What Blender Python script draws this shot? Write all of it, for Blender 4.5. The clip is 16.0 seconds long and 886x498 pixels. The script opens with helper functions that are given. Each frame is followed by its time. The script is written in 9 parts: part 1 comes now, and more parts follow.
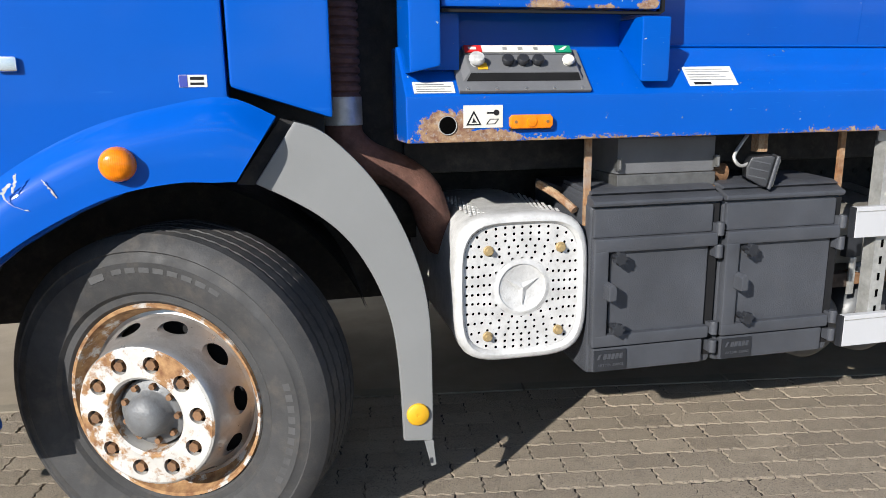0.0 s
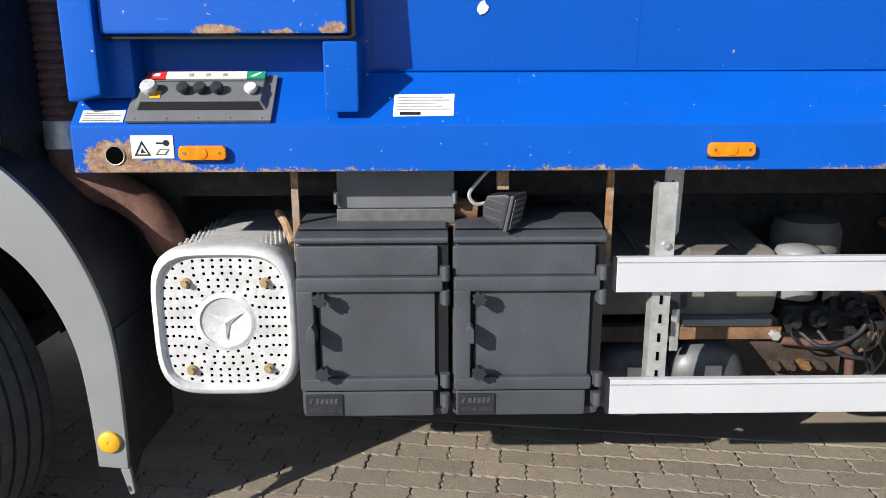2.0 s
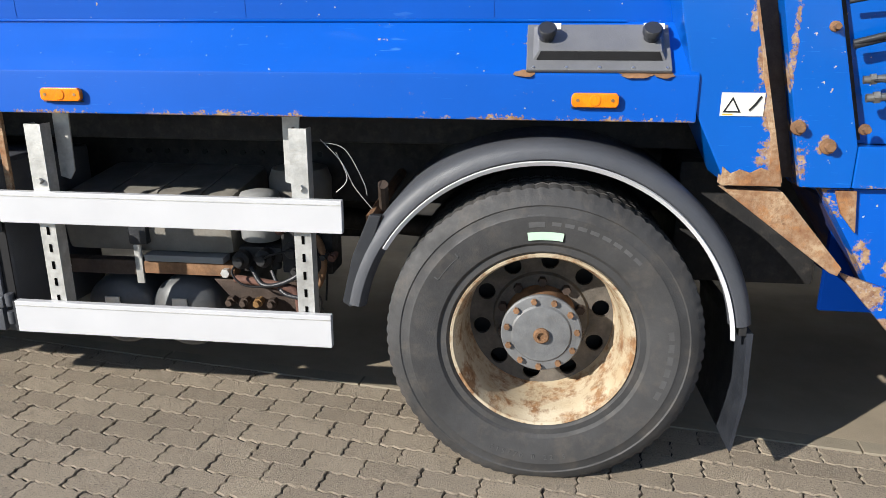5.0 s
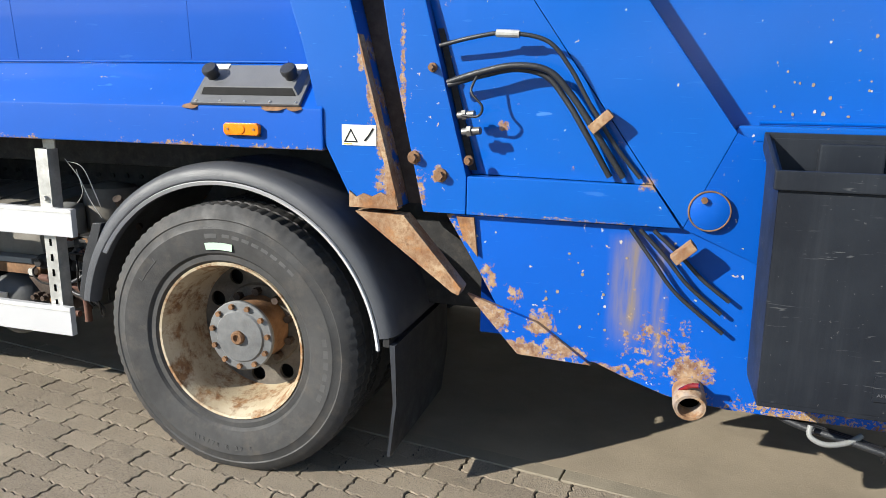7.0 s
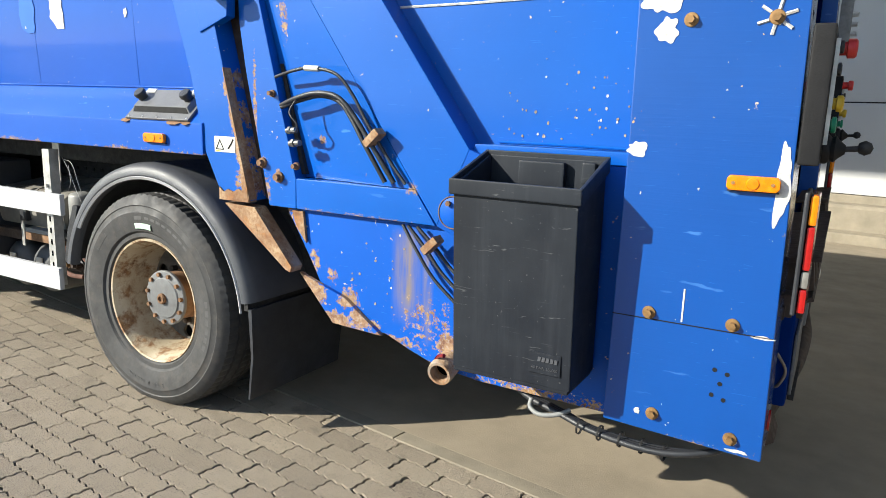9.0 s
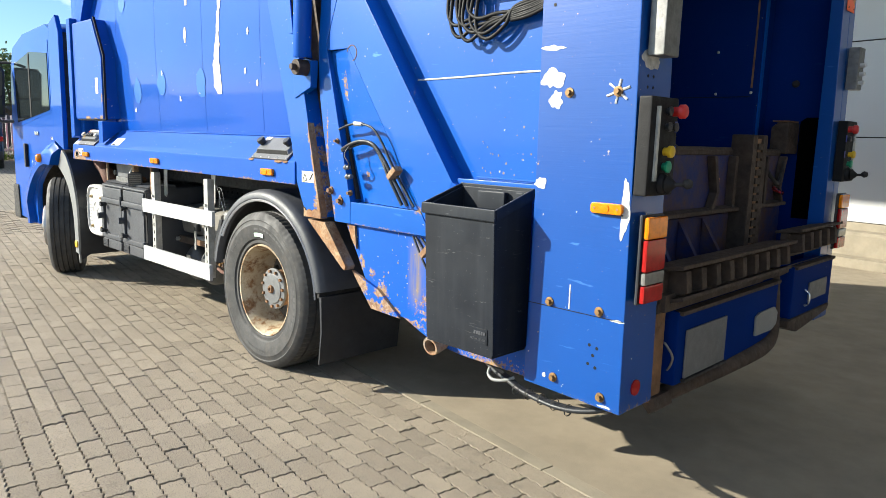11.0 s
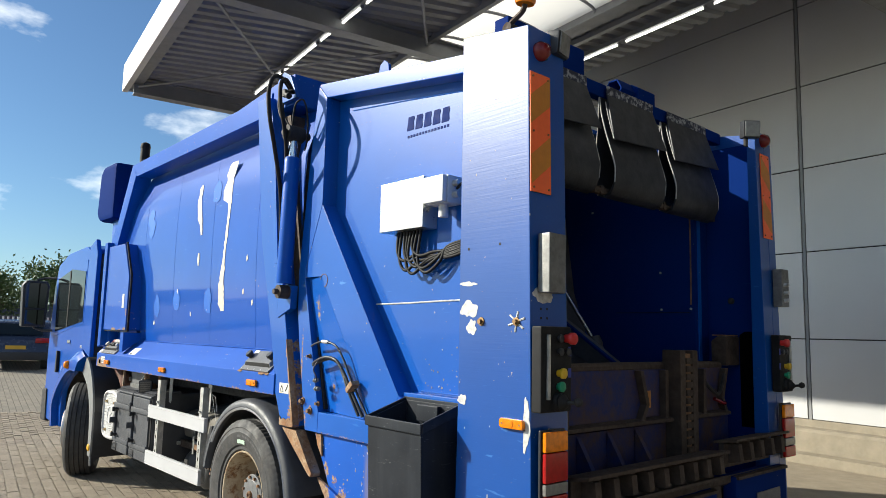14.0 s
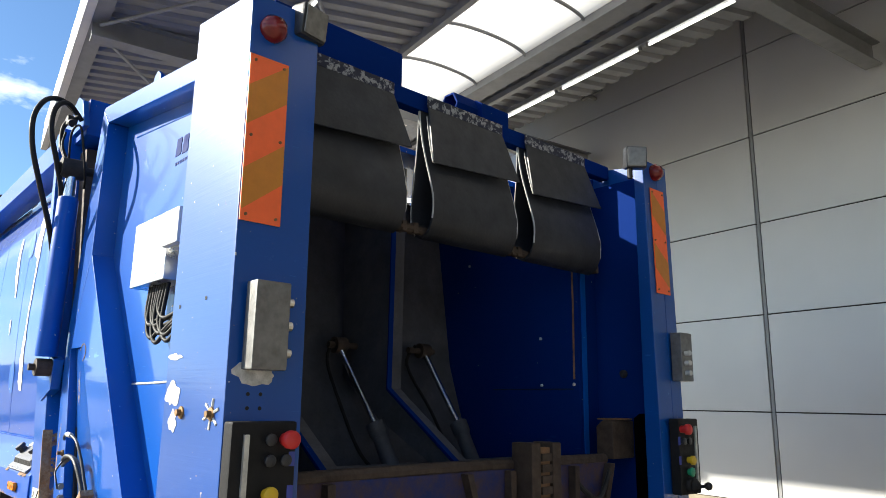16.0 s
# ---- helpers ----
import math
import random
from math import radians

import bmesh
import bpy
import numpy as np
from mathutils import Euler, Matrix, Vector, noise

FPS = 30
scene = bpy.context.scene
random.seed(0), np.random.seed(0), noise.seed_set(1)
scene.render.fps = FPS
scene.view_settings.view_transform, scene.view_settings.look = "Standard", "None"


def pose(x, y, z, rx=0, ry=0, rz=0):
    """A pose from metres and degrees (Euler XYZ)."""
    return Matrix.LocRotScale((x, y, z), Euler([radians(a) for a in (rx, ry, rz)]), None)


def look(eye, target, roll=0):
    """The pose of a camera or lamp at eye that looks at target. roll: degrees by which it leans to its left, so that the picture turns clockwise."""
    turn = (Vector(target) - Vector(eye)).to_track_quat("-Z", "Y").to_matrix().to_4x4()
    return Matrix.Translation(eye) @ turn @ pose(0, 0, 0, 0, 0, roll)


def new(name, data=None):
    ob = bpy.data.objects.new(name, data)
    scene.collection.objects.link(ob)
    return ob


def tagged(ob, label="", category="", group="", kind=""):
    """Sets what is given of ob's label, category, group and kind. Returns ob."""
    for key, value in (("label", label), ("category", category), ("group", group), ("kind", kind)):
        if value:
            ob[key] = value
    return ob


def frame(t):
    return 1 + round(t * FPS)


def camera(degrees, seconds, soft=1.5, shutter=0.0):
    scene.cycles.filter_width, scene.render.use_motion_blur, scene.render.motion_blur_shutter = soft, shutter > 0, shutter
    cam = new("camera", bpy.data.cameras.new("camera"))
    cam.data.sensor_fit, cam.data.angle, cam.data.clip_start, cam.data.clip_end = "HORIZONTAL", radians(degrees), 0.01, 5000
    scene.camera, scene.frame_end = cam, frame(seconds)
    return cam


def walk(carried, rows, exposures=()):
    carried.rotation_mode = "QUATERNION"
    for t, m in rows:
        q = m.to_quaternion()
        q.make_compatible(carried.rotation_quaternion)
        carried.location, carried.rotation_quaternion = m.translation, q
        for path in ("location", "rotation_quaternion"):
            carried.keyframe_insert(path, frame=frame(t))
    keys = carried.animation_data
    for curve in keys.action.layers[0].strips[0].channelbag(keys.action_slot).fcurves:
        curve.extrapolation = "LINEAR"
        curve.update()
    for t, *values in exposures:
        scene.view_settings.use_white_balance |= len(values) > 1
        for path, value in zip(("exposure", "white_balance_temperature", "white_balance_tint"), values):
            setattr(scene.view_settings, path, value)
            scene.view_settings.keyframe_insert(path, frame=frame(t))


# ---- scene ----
cam = camera(64.5, 16.0, 0.75)
PATH = [
    (0, (0.495, 0.571, 1.364), (0.92, 2.479, 0.94), -0.8),
    (0.5, (0.822, 0.649, 1.461), (1.188, 2.572, 1.049), -0.5),
    (1, (1.165, 0.627, 1.481), (1.375, 2.566, 1.038), -0.1),
    (1.5, (1.532, 0.551, 1.482), (1.599, 2.497, 1.024), 0.0),
    (2, (1.883, 0.573, 1.477), (1.907, 2.52, 1.02), -0.2),
    (2.5, (2.271, 0.57, 1.473), (2.241, 2.52, 1.027), -0.0),
    (3, (2.678, 0.484, 1.498), (2.592, 2.428, 1.034), -0.1),
    (3.5, (3.068, 0.484, 1.465), (2.957, 2.423, 0.988), -0.3),
    (4, (3.446, 0.518, 1.505), (3.329, 2.44, 0.965), -0.3),
    (4.5, (3.853, 0.461, 1.49), (3.689, 2.372, 0.922), 0.1),
    (5, (4.216, 0.481, 1.449), (3.989, 2.387, 0.888), 0.2),
    (5.2, (4.392, 0.518, 1.421), (4.122, 2.428, 0.895), 0.2),
    (7.3, (5.977, 0.489, 1.422), (5.37, 2.345, 0.989), 1.1),
    (7.5, (6.138, 0.471, 1.431), (5.491, 2.312, 0.995), 1.2),
    (8, (6.494, 0.493, 1.434), (5.721, 2.29, 1.021), 1.5),
    (8.2, (6.619, 0.527, 1.426), (5.818, 2.313, 1.018), 1.6),
    (10.3, (7.899, 0.309, 1.528), (6.62, 1.802, 1.159), 1.7),
    (10.5, (8.029, 0.293, 1.517), (6.712, 1.753, 1.152), 1.6),
    (11, (8.308, 0.224, 1.532), (6.924, 1.634, 1.221), 1.7),
    (11.5, (8.546, 0.064, 1.54), (7.127, 1.463, 1.37), 1.9),
    (12, (8.753, -0.009, 1.6), (7.32, 1.383, 1.506), 1.6),
    (12.5, (8.855, 0.053, 1.635), (7.394, 1.41, 1.784), 1.4),
    (13, (8.913, 0.088, 1.648), (7.439, 1.42, 1.878), 1.4),
    (13.5, (8.994, 0.125, 1.661), (7.514, 1.448, 1.901), 1.4),
    (14, (8.96, 0.268, 1.665), (7.482, 1.594, 1.903), 1.4),
    (14.5, (8.88, 0.538, 1.7), (7.419, 1.883, 1.941), 1.1),
    (15, (8.911, 0.894, 1.706), (7.479, 2.249, 2.042), 0.8),
    (15.5, (8.961, 1.251, 1.725), (7.534, 2.603, 2.095), 0.8),
    (16, (8.891, 1.645, 1.764), (7.441, 2.955, 2.192), 0.9),
]
EXPOSURES = [(0.0, 0.66, 6290, 10), (4.0, 0.77, 6370, 10), (8.0, 1.0, 6540, 6), (11.0, 1.34, 6710, 4), (12.0, 1.06, 6710, 4),
             (13.0, 0.80, 6670, 4), (14.5, 0.78, 6740, 5), (16.0, 1.42, 6740, 6)]
walk(cam, [(t, look(eye, target, roll)) for t, eye, target, roll in PATH],
     exposures=EXPOSURES)

# ---- world, sun ----
SUN_DIR = Vector((-1.53, -1.37, 1.0)).normalized()
world = bpy.data.worlds.new("world")
scene.world = world
world.use_nodes = True
wt = world.node_tree
wt.nodes.clear()
w_out = wt.nodes.new("ShaderNodeOutputWorld")
w_bg = wt.nodes.new("ShaderNodeBackground")
w_sky = wt.nodes.new("ShaderNodeTexSky")
w_sky.sky_type = "NISHITA"
w_sky.sun_disc = False
w_sky.sun_elevation = math.asin(SUN_DIR.z)
w_sky.sun_rotation = math.atan2(SUN_DIR.x, SUN_DIR.y)
w_sky.air_density, w_sky.dust_density, w_sky.ozone_density = 1.0, 0.35, 2.6
w_bg.inputs["Strength"].default_value = 0.062
w_tc = wt.nodes.new("ShaderNodeTexCoord")
w_map = wt.nodes.new("ShaderNodeMapping")
w_map.inputs["Scale"].default_value = (1.0, 1.0, 2.4)
w_noise = wt.nodes.new("ShaderNodeTexNoise")
w_noise.inputs["Scale"].default_value = 3.1
w_noise.inputs["Detail"].default_value = 8.0
w_noise.inputs["Roughness"].default_value = 0.55
w_ramp = wt.nodes.new("ShaderNodeValToRGB")
w_ramp.color_ramp.elements[0].position, w_ramp.color_ramp.elements[1].position = 0.515, 0.65
w_mix = wt.nodes.new("ShaderNodeMix")
w_mix.data_type = "RGBA"
w_mix.inputs[7].default_value = (15.5, 15.8, 16.3, 1)
wt.links.new(w_tc.outputs["Generated"], w_map.inputs["Vector"])
wt.links.new(w_map.outputs[0], w_noise.inputs["Vector"])
wt.links.new(w_noise.outputs[0], w_ramp.inputs[0])
wt.links.new(w_ramp.outputs[0], w_mix.inputs[0])
w_tint = wt.nodes.new("ShaderNodeMix")
w_tint.data_type, w_tint.blend_type = "RGBA", "MULTIPLY"
w_tint.inputs[0].default_value = 1.0
w_tint.inputs[7].default_value = (0.80, 1.0, 1.22, 1)
wt.links.new(w_sky.outputs[0], w_tint.inputs[6])
wt.links.new(w_tint.outputs[2], w_mix.inputs[6])
wt.links.new(w_mix.outputs[2], w_bg.inputs[0])
wt.links.new(w_bg.outputs[0], w_out.inputs[0])

sun_data = bpy.data.lights.new("sun", "SUN")
sun_data.energy, sun_data.angle, sun_data.color = 5.0, radians(0.55), (1.0, 0.94, 0.85)
sun = new("sun", sun_data)
sun.matrix_world = look(SUN_DIR * 40, (0, 0, 0))


# ---- materials ----
class Nodes:
    """A node material with short ways to add nodes and links."""

    def __init__(self, name):
        self.mat = bpy.data.materials.new(name)
        self.mat.use_nodes = True
        self.t = self.mat.node_tree
        self.bsdf = self.t.nodes["Principled BSDF"]
        self.co = self.t.nodes.new("ShaderNodeTexCoord").outputs["Object"]

    def link(self, a, b):
        self.t.links.new(a, b)

    def noise(self, scale, detail=5, rough=0.6, stretch=None, dist=0.0):
        n = self.t.nodes.new("ShaderNodeTexNoise")
        n.inputs["Scale"].default_value, n.inputs["Detail"].default_value = scale, detail
        n.inputs["Roughness"].default_value, n.inputs["Distortion"].default_value = rough, dist
        co = self.co
        if stretch:
            m = self.t.nodes.new("ShaderNodeMapping")
            m.inputs["Scale"].default_value = stretch
            self.link(co, m.inputs["Vector"])
            co = m.outputs[0]
        self.link(co, n.inputs["Vector"])
        return n.outputs[0]

    def ramp(self, fac, lo, hi, a=0.0, b=1.0):
        n = self.t.nodes.new("ShaderNodeMapRange")
        n.inputs[1].default_value, n.inputs[2].default_value = lo, hi
        n.inputs[3].default_value, n.inputs[4].default_value = a, b
        self.link(fac, n.inputs[0])
        return n.outputs[0]

    def math(self, op, a, b=None):
        n = self.t.nodes.new("ShaderNodeMath")
        n.operation = op
        for i, v in enumerate((a, b)):
            if v is None:
                continue
            if isinstance(v, (int, float)):
                n.inputs[i].default_value = v
            else:
                self.link(v, n.inputs[i])
        return n.outputs[0]

    def mix(self, fac, a, b):
        n = self.t.nodes.new("ShaderNodeMix")
        n.data_type = "RGBA"
        for i, v in ((0, fac), (6, a), (7, b)):
            if isinstance(v, (int, float)):
                n.inputs[i].default_value = v
            elif isinstance(v, tuple):
                n.inputs[i].default_value = (*v, 1)
            else:
                self.link(v, n.inputs[i])
        return n.outputs[2]

    def axis(self, i):
        n = self.t.nodes.new("ShaderNodeSeparateXYZ")
        self.link(self.co, n.inputs[0])
        return n.outputs[i]

    def random(self):
        return self.t.nodes.new("ShaderNodeObjectInfo").outputs["Random"]

    def island(self):
        return self.t.nodes.new("ShaderNodeNewGeometry").outputs["Random Per Island"]

    def bump(self, height, strength, distance=0.01):
        n = self.t.nodes.new("ShaderNodeBump")
        n.inputs["Strength"].default_value, n.inputs["Distance"].default_value = strength, distance
        self.link(height, n.inputs["Height"])
        self.link(n.outputs[0], self.bsdf.inputs["Normal"])

    def put(self, **kw):
        names = dict(color="Base Color", rough="Roughness", metal="Metallic", coat="Coat Weight", coat_rough="Coat Roughness",
                     spec="Specular IOR Level", alpha="Alpha", trans="Transmission Weight", glow="Emission Color", glow_strength="Emission Strength")
        for k, v in kw.items():
            sock = self.bsdf.inputs[names[k]]
            if isinstance(v, (int, float)):
                sock.default_value = v
            elif isinstance(v, tuple):
                sock.default_value = (*v, 1)
            else:
                self.link(v, sock)
        return self.mat


def plain(name, col, rough=0.5, metal=0.0, vary=0.25, scale=6.0, bump=0.15, bscale=90.0, dirt=0.0, spec=0.5):
    """A surface of one colour with stains at hand size, fine grain and relief."""
    n = Nodes(name)
    dark = tuple(c * (1 - vary) for c in col)
    light = tuple(min(1.0, c * (1 + 0.6 * vary)) for c in col)
    c = n.mix(n.ramp(n.noise(scale, 6), 0.3, 0.7), dark, light)
    c = n.mix(n.ramp(n.noise(bscale, 3), 0.35, 0.7, 0.0, vary * 0.6), c, dark)
    if dirt:
        c = n.mix(n.ramp(n.noise(scale * 2.7, 8, 0.7), 0.5, 0.75, 0, dirt), c, (0.16, 0.13, 0.10))
    n.bump(n.noise(bscale, 4), bump, 0.004)
    r = n.ramp(n.noise(scale * 3, 5), 0.3, 0.7, rough * 0.8, min(1.0, rough * 1.2))
    return n.put(color=c, rough=r, metal=metal, spec=spec)


def paint(name, col, rough=0.5, rust_edge=(), chips=0.72, rust=0.75, scratches=0.5, coat=0.6, coat_rough=0.05, brush=0.0, stains=(), streaks=(), ior=1.2, dents=0.3, spec=0.20):
    """Old glossy truck paint: faded patches, scratches, chips down to pale primer and rust.
    rust_edge: (axis, from, to): rust grows towards the first value. stains: (x, z, rx, rz, amount) of rust. streaks: (x, z top, z low, width) of dried run-off."""
    n = Nodes(name)
    c = n.mix(n.ramp(n.noise(1.4, 5), 0.3, 0.7), tuple(v * 0.90 for v in col), tuple(min(1, v * 1.08) for v in col))
    scr = n.ramp(n.noise(34, 3, 0.5, (0.22, 1, 1.0)), 0.70, 0.74, 0, scratches)
    scr = n.math("MULTIPLY", scr, n.ramp(n.noise(1.7, 3), 0.48, 0.62))
    c = n.mix(scr, c, (0.07, 0.22, 0.55))
    hair = n.ramp(n.noise(16, 2, 0.5, (1.0, 1, 18.0), 0.6), 0.715, 0.74, 0, scratches * 0.5)
    c = n.mix(hair, c, (0.03, 0.18, 0.55))
    chip = n.ramp(n.noise(46, 4, 0.5), chips, chips + 0.012)
    c = n.mix(chip, c, n.mix(n.ramp(n.noise(15, 2), 0.4, 0.6), (0.42, 0.42, 0.42), (0.40, 0.27, 0.14)))
    spot = n.noise(14, 8, 0.64)
    level = n.ramp(spot, rust, rust + 0.03)
    for ax, a, b in rust_edge:
        near = n.math("MULTIPLY", n.ramp(n.axis(ax), a, b, 0.27, 0.0), n.ramp(n.noise(2.6, 3), 0.36, 0.58, 0.35, 1.0))
        level = n.math("MAXIMUM", level, n.ramp(n.math("ADD", n.math("ADD", n.math("MULTIPLY", n.noise(30, 5, 0.6, (0.6, 1, 1)), 0.5), n.math("MULTIPLY", n.noise(150, 4, 0.6), 0.5)), near), 0.66, 0.71))
    px, pz = n.axis(0), n.axis(2)
    for x, z, rx, rz, amount in stains:
        dx = n.math("DIVIDE", n.math("SUBTRACT", px, x), rx)
        dz = n.math("DIVIDE", n.math("SUBTRACT", pz, z), rz)
        d = n.math("ADD", n.math("MULTIPLY", dx, dx), n.math("MULTIPLY", dz, dz))
        near = n.ramp(d, 0.0, 1.6, amount, 0.0)
        level = n.math("MAXIMUM", level, n.ramp(n.math("ADD", n.noise(44, 8, 0.72), near), 0.66, 0.73, 0, 0.95))
    for x, top, low, w in streaks:
        d = n.math("ABSOLUTE", n.math("DIVIDE", n.math("SUBTRACT", px, x), w))
        side = n.ramp(d, 0.15, 1.0, 1.0, 0.0)
        run = n.math("MULTIPLY", n.ramp(pz, low, low + 0.12), n.ramp(pz, top - 0.04, top, 1.0, 0.0))
        grain = n.ramp(n.noise(26, 5, 0.6, (1, 1, 0.12)), 0.30, 0.62)
        c = n.mix(n.math("MULTIPLY", n.math("MULTIPLY", side, run), n.math("MULTIPLY", grain, 0.75)), c, (0.23, 0.17, 0.055))
    halo = n.ramp(n.noise(30, 6, 0.7), 0.35, 0.65)
    tone = n.mix(halo, (0.15, 0.068, 0.030), (0.38, 0.255, 0.135))
    tone = n.mix(n.ramp(n.noise(85, 4, 0.6), 0.54, 0.64, 0, 0.5), tone, (0.36, 0.33, 0.29))
    c = n.mix(level, c, tone)
    worn = n.math("MAXIMUM", level, chip)
    r = n.ramp(worn, 0, 1, rough, 0.9)
    fine = n.math("ADD", n.math("MULTIPLY", n.math("MULTIPLY", worn, n.noise(120, 4)), 0.8), n.math("MULTIPLY", n.noise(2.6, 3), dents))
    if brush:
        fine = n.math("ADD", fine, n.math("MULTIPLY", n.noise(60, 4, 0.6, (0.05, 1, 1.6), 0.4), brush))
    n.bump(fine, 0.22, 0.006)
    n.link(n.bsdf.inputs["Normal"].links[0].from_socket, n.bsdf.inputs["Coat Normal"])
    k = n.ramp(worn, 0, 1, coat, 0.0)
    n.bsdf.inputs["Coat IOR"].default_value = ior
    return n.put(color=c, rough=r, coat=k, coat_rough=coat_rough, spec=spec)


BLUE = (0.0001, 0.074, 0.40)
M_BLUE = paint("blue_paint", BLUE, rough=0.44, spec=0.12)
M_BLUE_SKIRT = paint("blue_paint_skirt", BLUE, rust_edge=((2, 1.228, 1.262),), stains=((0.965, 1.27, 0.085, 0.055, 0.52), (1.09, 1.242, 0.10, 0.026, 0.50), (4.30, 1.40, 0.05, 0.02, 0.25), (4.22, 1.46, 0.03, 0.03, 0.22)))
M_BLUE_LOCKER = paint("blue_paint_locker", BLUE, stains=((1.28, 1.625, 0.07, 0.018, 0.42), (1.60, 1.63, 0.04, 0.02, 0.36), (1.45, 1.62, 0.05, 0.012, 0.28), (1.63, 1.80, 0.015, 0.05, 0.25)))
M_BLUE_GATE = paint("blue_paint_gate", (0.0001, 0.078, 0.375), chips=0.725, rust=0.74, rust_edge=((2, 1.03, 1.065),), rough=0.38, brush=0.12, scratches=0.8, coat=1.0, coat_rough=0.05, ior=1.32, spec=0.18,
                    stains=((5.001, 1.217, 0.03, 0.035, 0.25), (5.084, 1.166, 0.032, 0.03, 0.28), (5.282, 1.326, 0.022, 0.02, 0.30), (5.734, 1.169, 0.035, 0.03, 0.26), (5.10, 1.80, 0.025, 0.09, 0.26), (4.93, 1.14, 0.055, 0.07, 0.34), (4.905, 1.27, 0.030, 0.07, 0.30), (4.87, 1.40, 0.022, 0.08, 0.28), (4.835, 1.55, 0.015, 0.08, 0.26), (4.96, 1.40, 0.012, 0.30, 0.26), (5.02, 1.10, 0.03, 0.08, 0.22)))
M_BLUE_HOPPER = paint("blue_paint_hopper", BLUE, chips=0.70, rust=0.72, rust_edge=((2, 0.47, 0.56), (0, 5.14, 5.22)), scratches=0.8,
                      stains=((5.90, 0.585, 0.08, 0.06, 0.31), (5.80, 0.66, 0.14, 0.12, 0.17), (5.44, 0.70, 0.05, 0.05, 0.27), (5.55, 0.60, 0.04, 0.03, 0.28), (5.25, 0.82, 0.03, 0.08, 0.27), (5.34, 0.77, 0.03, 0.05, 0.22), (5.70, 0.56, 0.12, 0.03, 0.25)),
                      streaks=((5.795, 1.01, 0.56, 0.028), (5.70, 1.02, 0.62, 0.075)))
M_BLUE_GUSSET = paint("blue_paint_gusset", BLUE, chips=0.66, rust=0.60, rust_edge=((2, 0.57, 0.66),), stains=((5.20, 0.77, 0.10, 0.06, 0.46), (5.27, 0.70, 0.06, 0.05, 0.40), (5.36, 0.60, 0.09, 0.04, 0.40), (5.50, 0.63, 0.06, 0.05, 0.42), (5.43, 0.69, 0.05, 0.03, 0.40), (5.30, 0.66, 0.03, 0.05, 0.2)))
M_BLUE_BODY = paint("blue_paint_body", (0.0001, 0.068, 0.38), rough=0.38, spec=0.13, dents=0.15, chips=0.735, rust=0.80, scratches=0.3, coat=1.0, coat_rough=0.055, ior=1.34)
M_BLUE_CAB = paint("blue_paint_cab", BLUE, rough=0.45, spec=0.08, chips=0.8, rust=0.85, scratches=0.1, coat=1.0, coat_rough=0.035, ior=1.24, dents=0.06)
M_BLUE_POST = paint("blue_paint_rear_post", (0.0001, 0.056, 0.272), rough=0.38, chips=0.73, rust=0.8, scratches=0.5, rust_edge=((2, 0.49, 0.53),), coat=0.9, coat_rough=0.08, brush=0.25, ior=1.30, dents=0.5, spec=0.34)
# dirty blue paint, darkened further to stand in for the hopper's shade
M_BLUE_DIRTY_SHADED = paint("blue_paint_dirty_shaded", (0.001, 0.019, 0.135), rough=0.6, spec=0.02, chips=0.76, rust=0.78, coat=0.0, scratches=0.1)


def grime(name):
    """Soiled paint: navy worn softly to dark brown rust, with few bare marks."""
    n = Nodes(name)
    soft = n.math("ADD", n.math("MULTIPLY", n.noise(4.5, 6, 0.65), 0.7), n.math("MULTIPLY", n.noise(23, 6, 0.7), 0.3))
    c = n.mix(n.ramp(soft, 0.40, 0.60), (0.006, 0.021, 0.11), (0.075, 0.042, 0.027))
    c = n.mix(n.ramp(n.noise(60, 5, 0.7), 0.62, 0.74, 0, 0.5), c, (0.10, 0.058, 0.03))
    n.bump(n.noise(40, 6, 0.7), 0.4, 0.005)
    return n.put(color=c, rough=0.7, spec=0.3)


M_BLUE_GRIME = grime("blue_paint_grimy")
M_RUST = plain("rusty_steel", (0.20, 0.105, 0.05), 0.85, 0.0, 0.55, 14, 0.5, 120)
def mottled_rust(name):
    n = Nodes(name)
    c = n.mix(n.ramp(n.noise(9, 6, 0.65), 0.35, 0.65), (0.17, 0.075, 0.032), (0.40, 0.29, 0.18))
    c = n.mix(n.ramp(n.noise(70, 5, 0.7), 0.46, 0.62, 0, 0.75), c, (0.20, 0.095, 0.042))
    c = n.mix(n.ramp(n.noise(21, 6, 0.7), 0.52, 0.66, 0, 0.85), c, (0.30, 0.135, 0.048))
    c = n.mix(n.ramp(n.noise(5, 5, 0.6), 0.56, 0.68, 0, 0.7), c, (0.27, 0.26, 0.25))
    c = n.mix(n.ramp(n.noise(33, 6, 0.7), 0.60, 0.72, 0, 0.8), c, (0.06, 0.028, 0.016))
    n.bump(n.noise(60, 7, 0.7), 0.6, 0.006)
    return n.put(color=c, rough=0.88)


M_RUST_PALE = mottled_rust("rusty_steel_pale")
M_RUST_DARK = plain("greasy_dark_steel", (0.060, 0.041, 0.031), 0.75, 0.2, 0.5, 12, 0.5, 90)
M_EXHAUST = plain("rusted_exhaust_pipe", (0.13, 0.062, 0.045), 0.85, 0.1, 0.45, 16, 0.5, 140)
M_RUBBER = plain("tyre_rubber", (0.038, 0.038, 0.039), 0.72, 0, 0.4, 5, 0.25, 160, dirt=0.25)
M_FLAP = plain("black_rubber_sheet", (0.017, 0.020, 0.027), 0.55, 0, 0.45, 4, 0.35, 60)
M_PLASTIC = plain("black_plastic", (0.020, 0.022, 0.027), 0.45, 0, 0.3, 7, 0.3, 220)
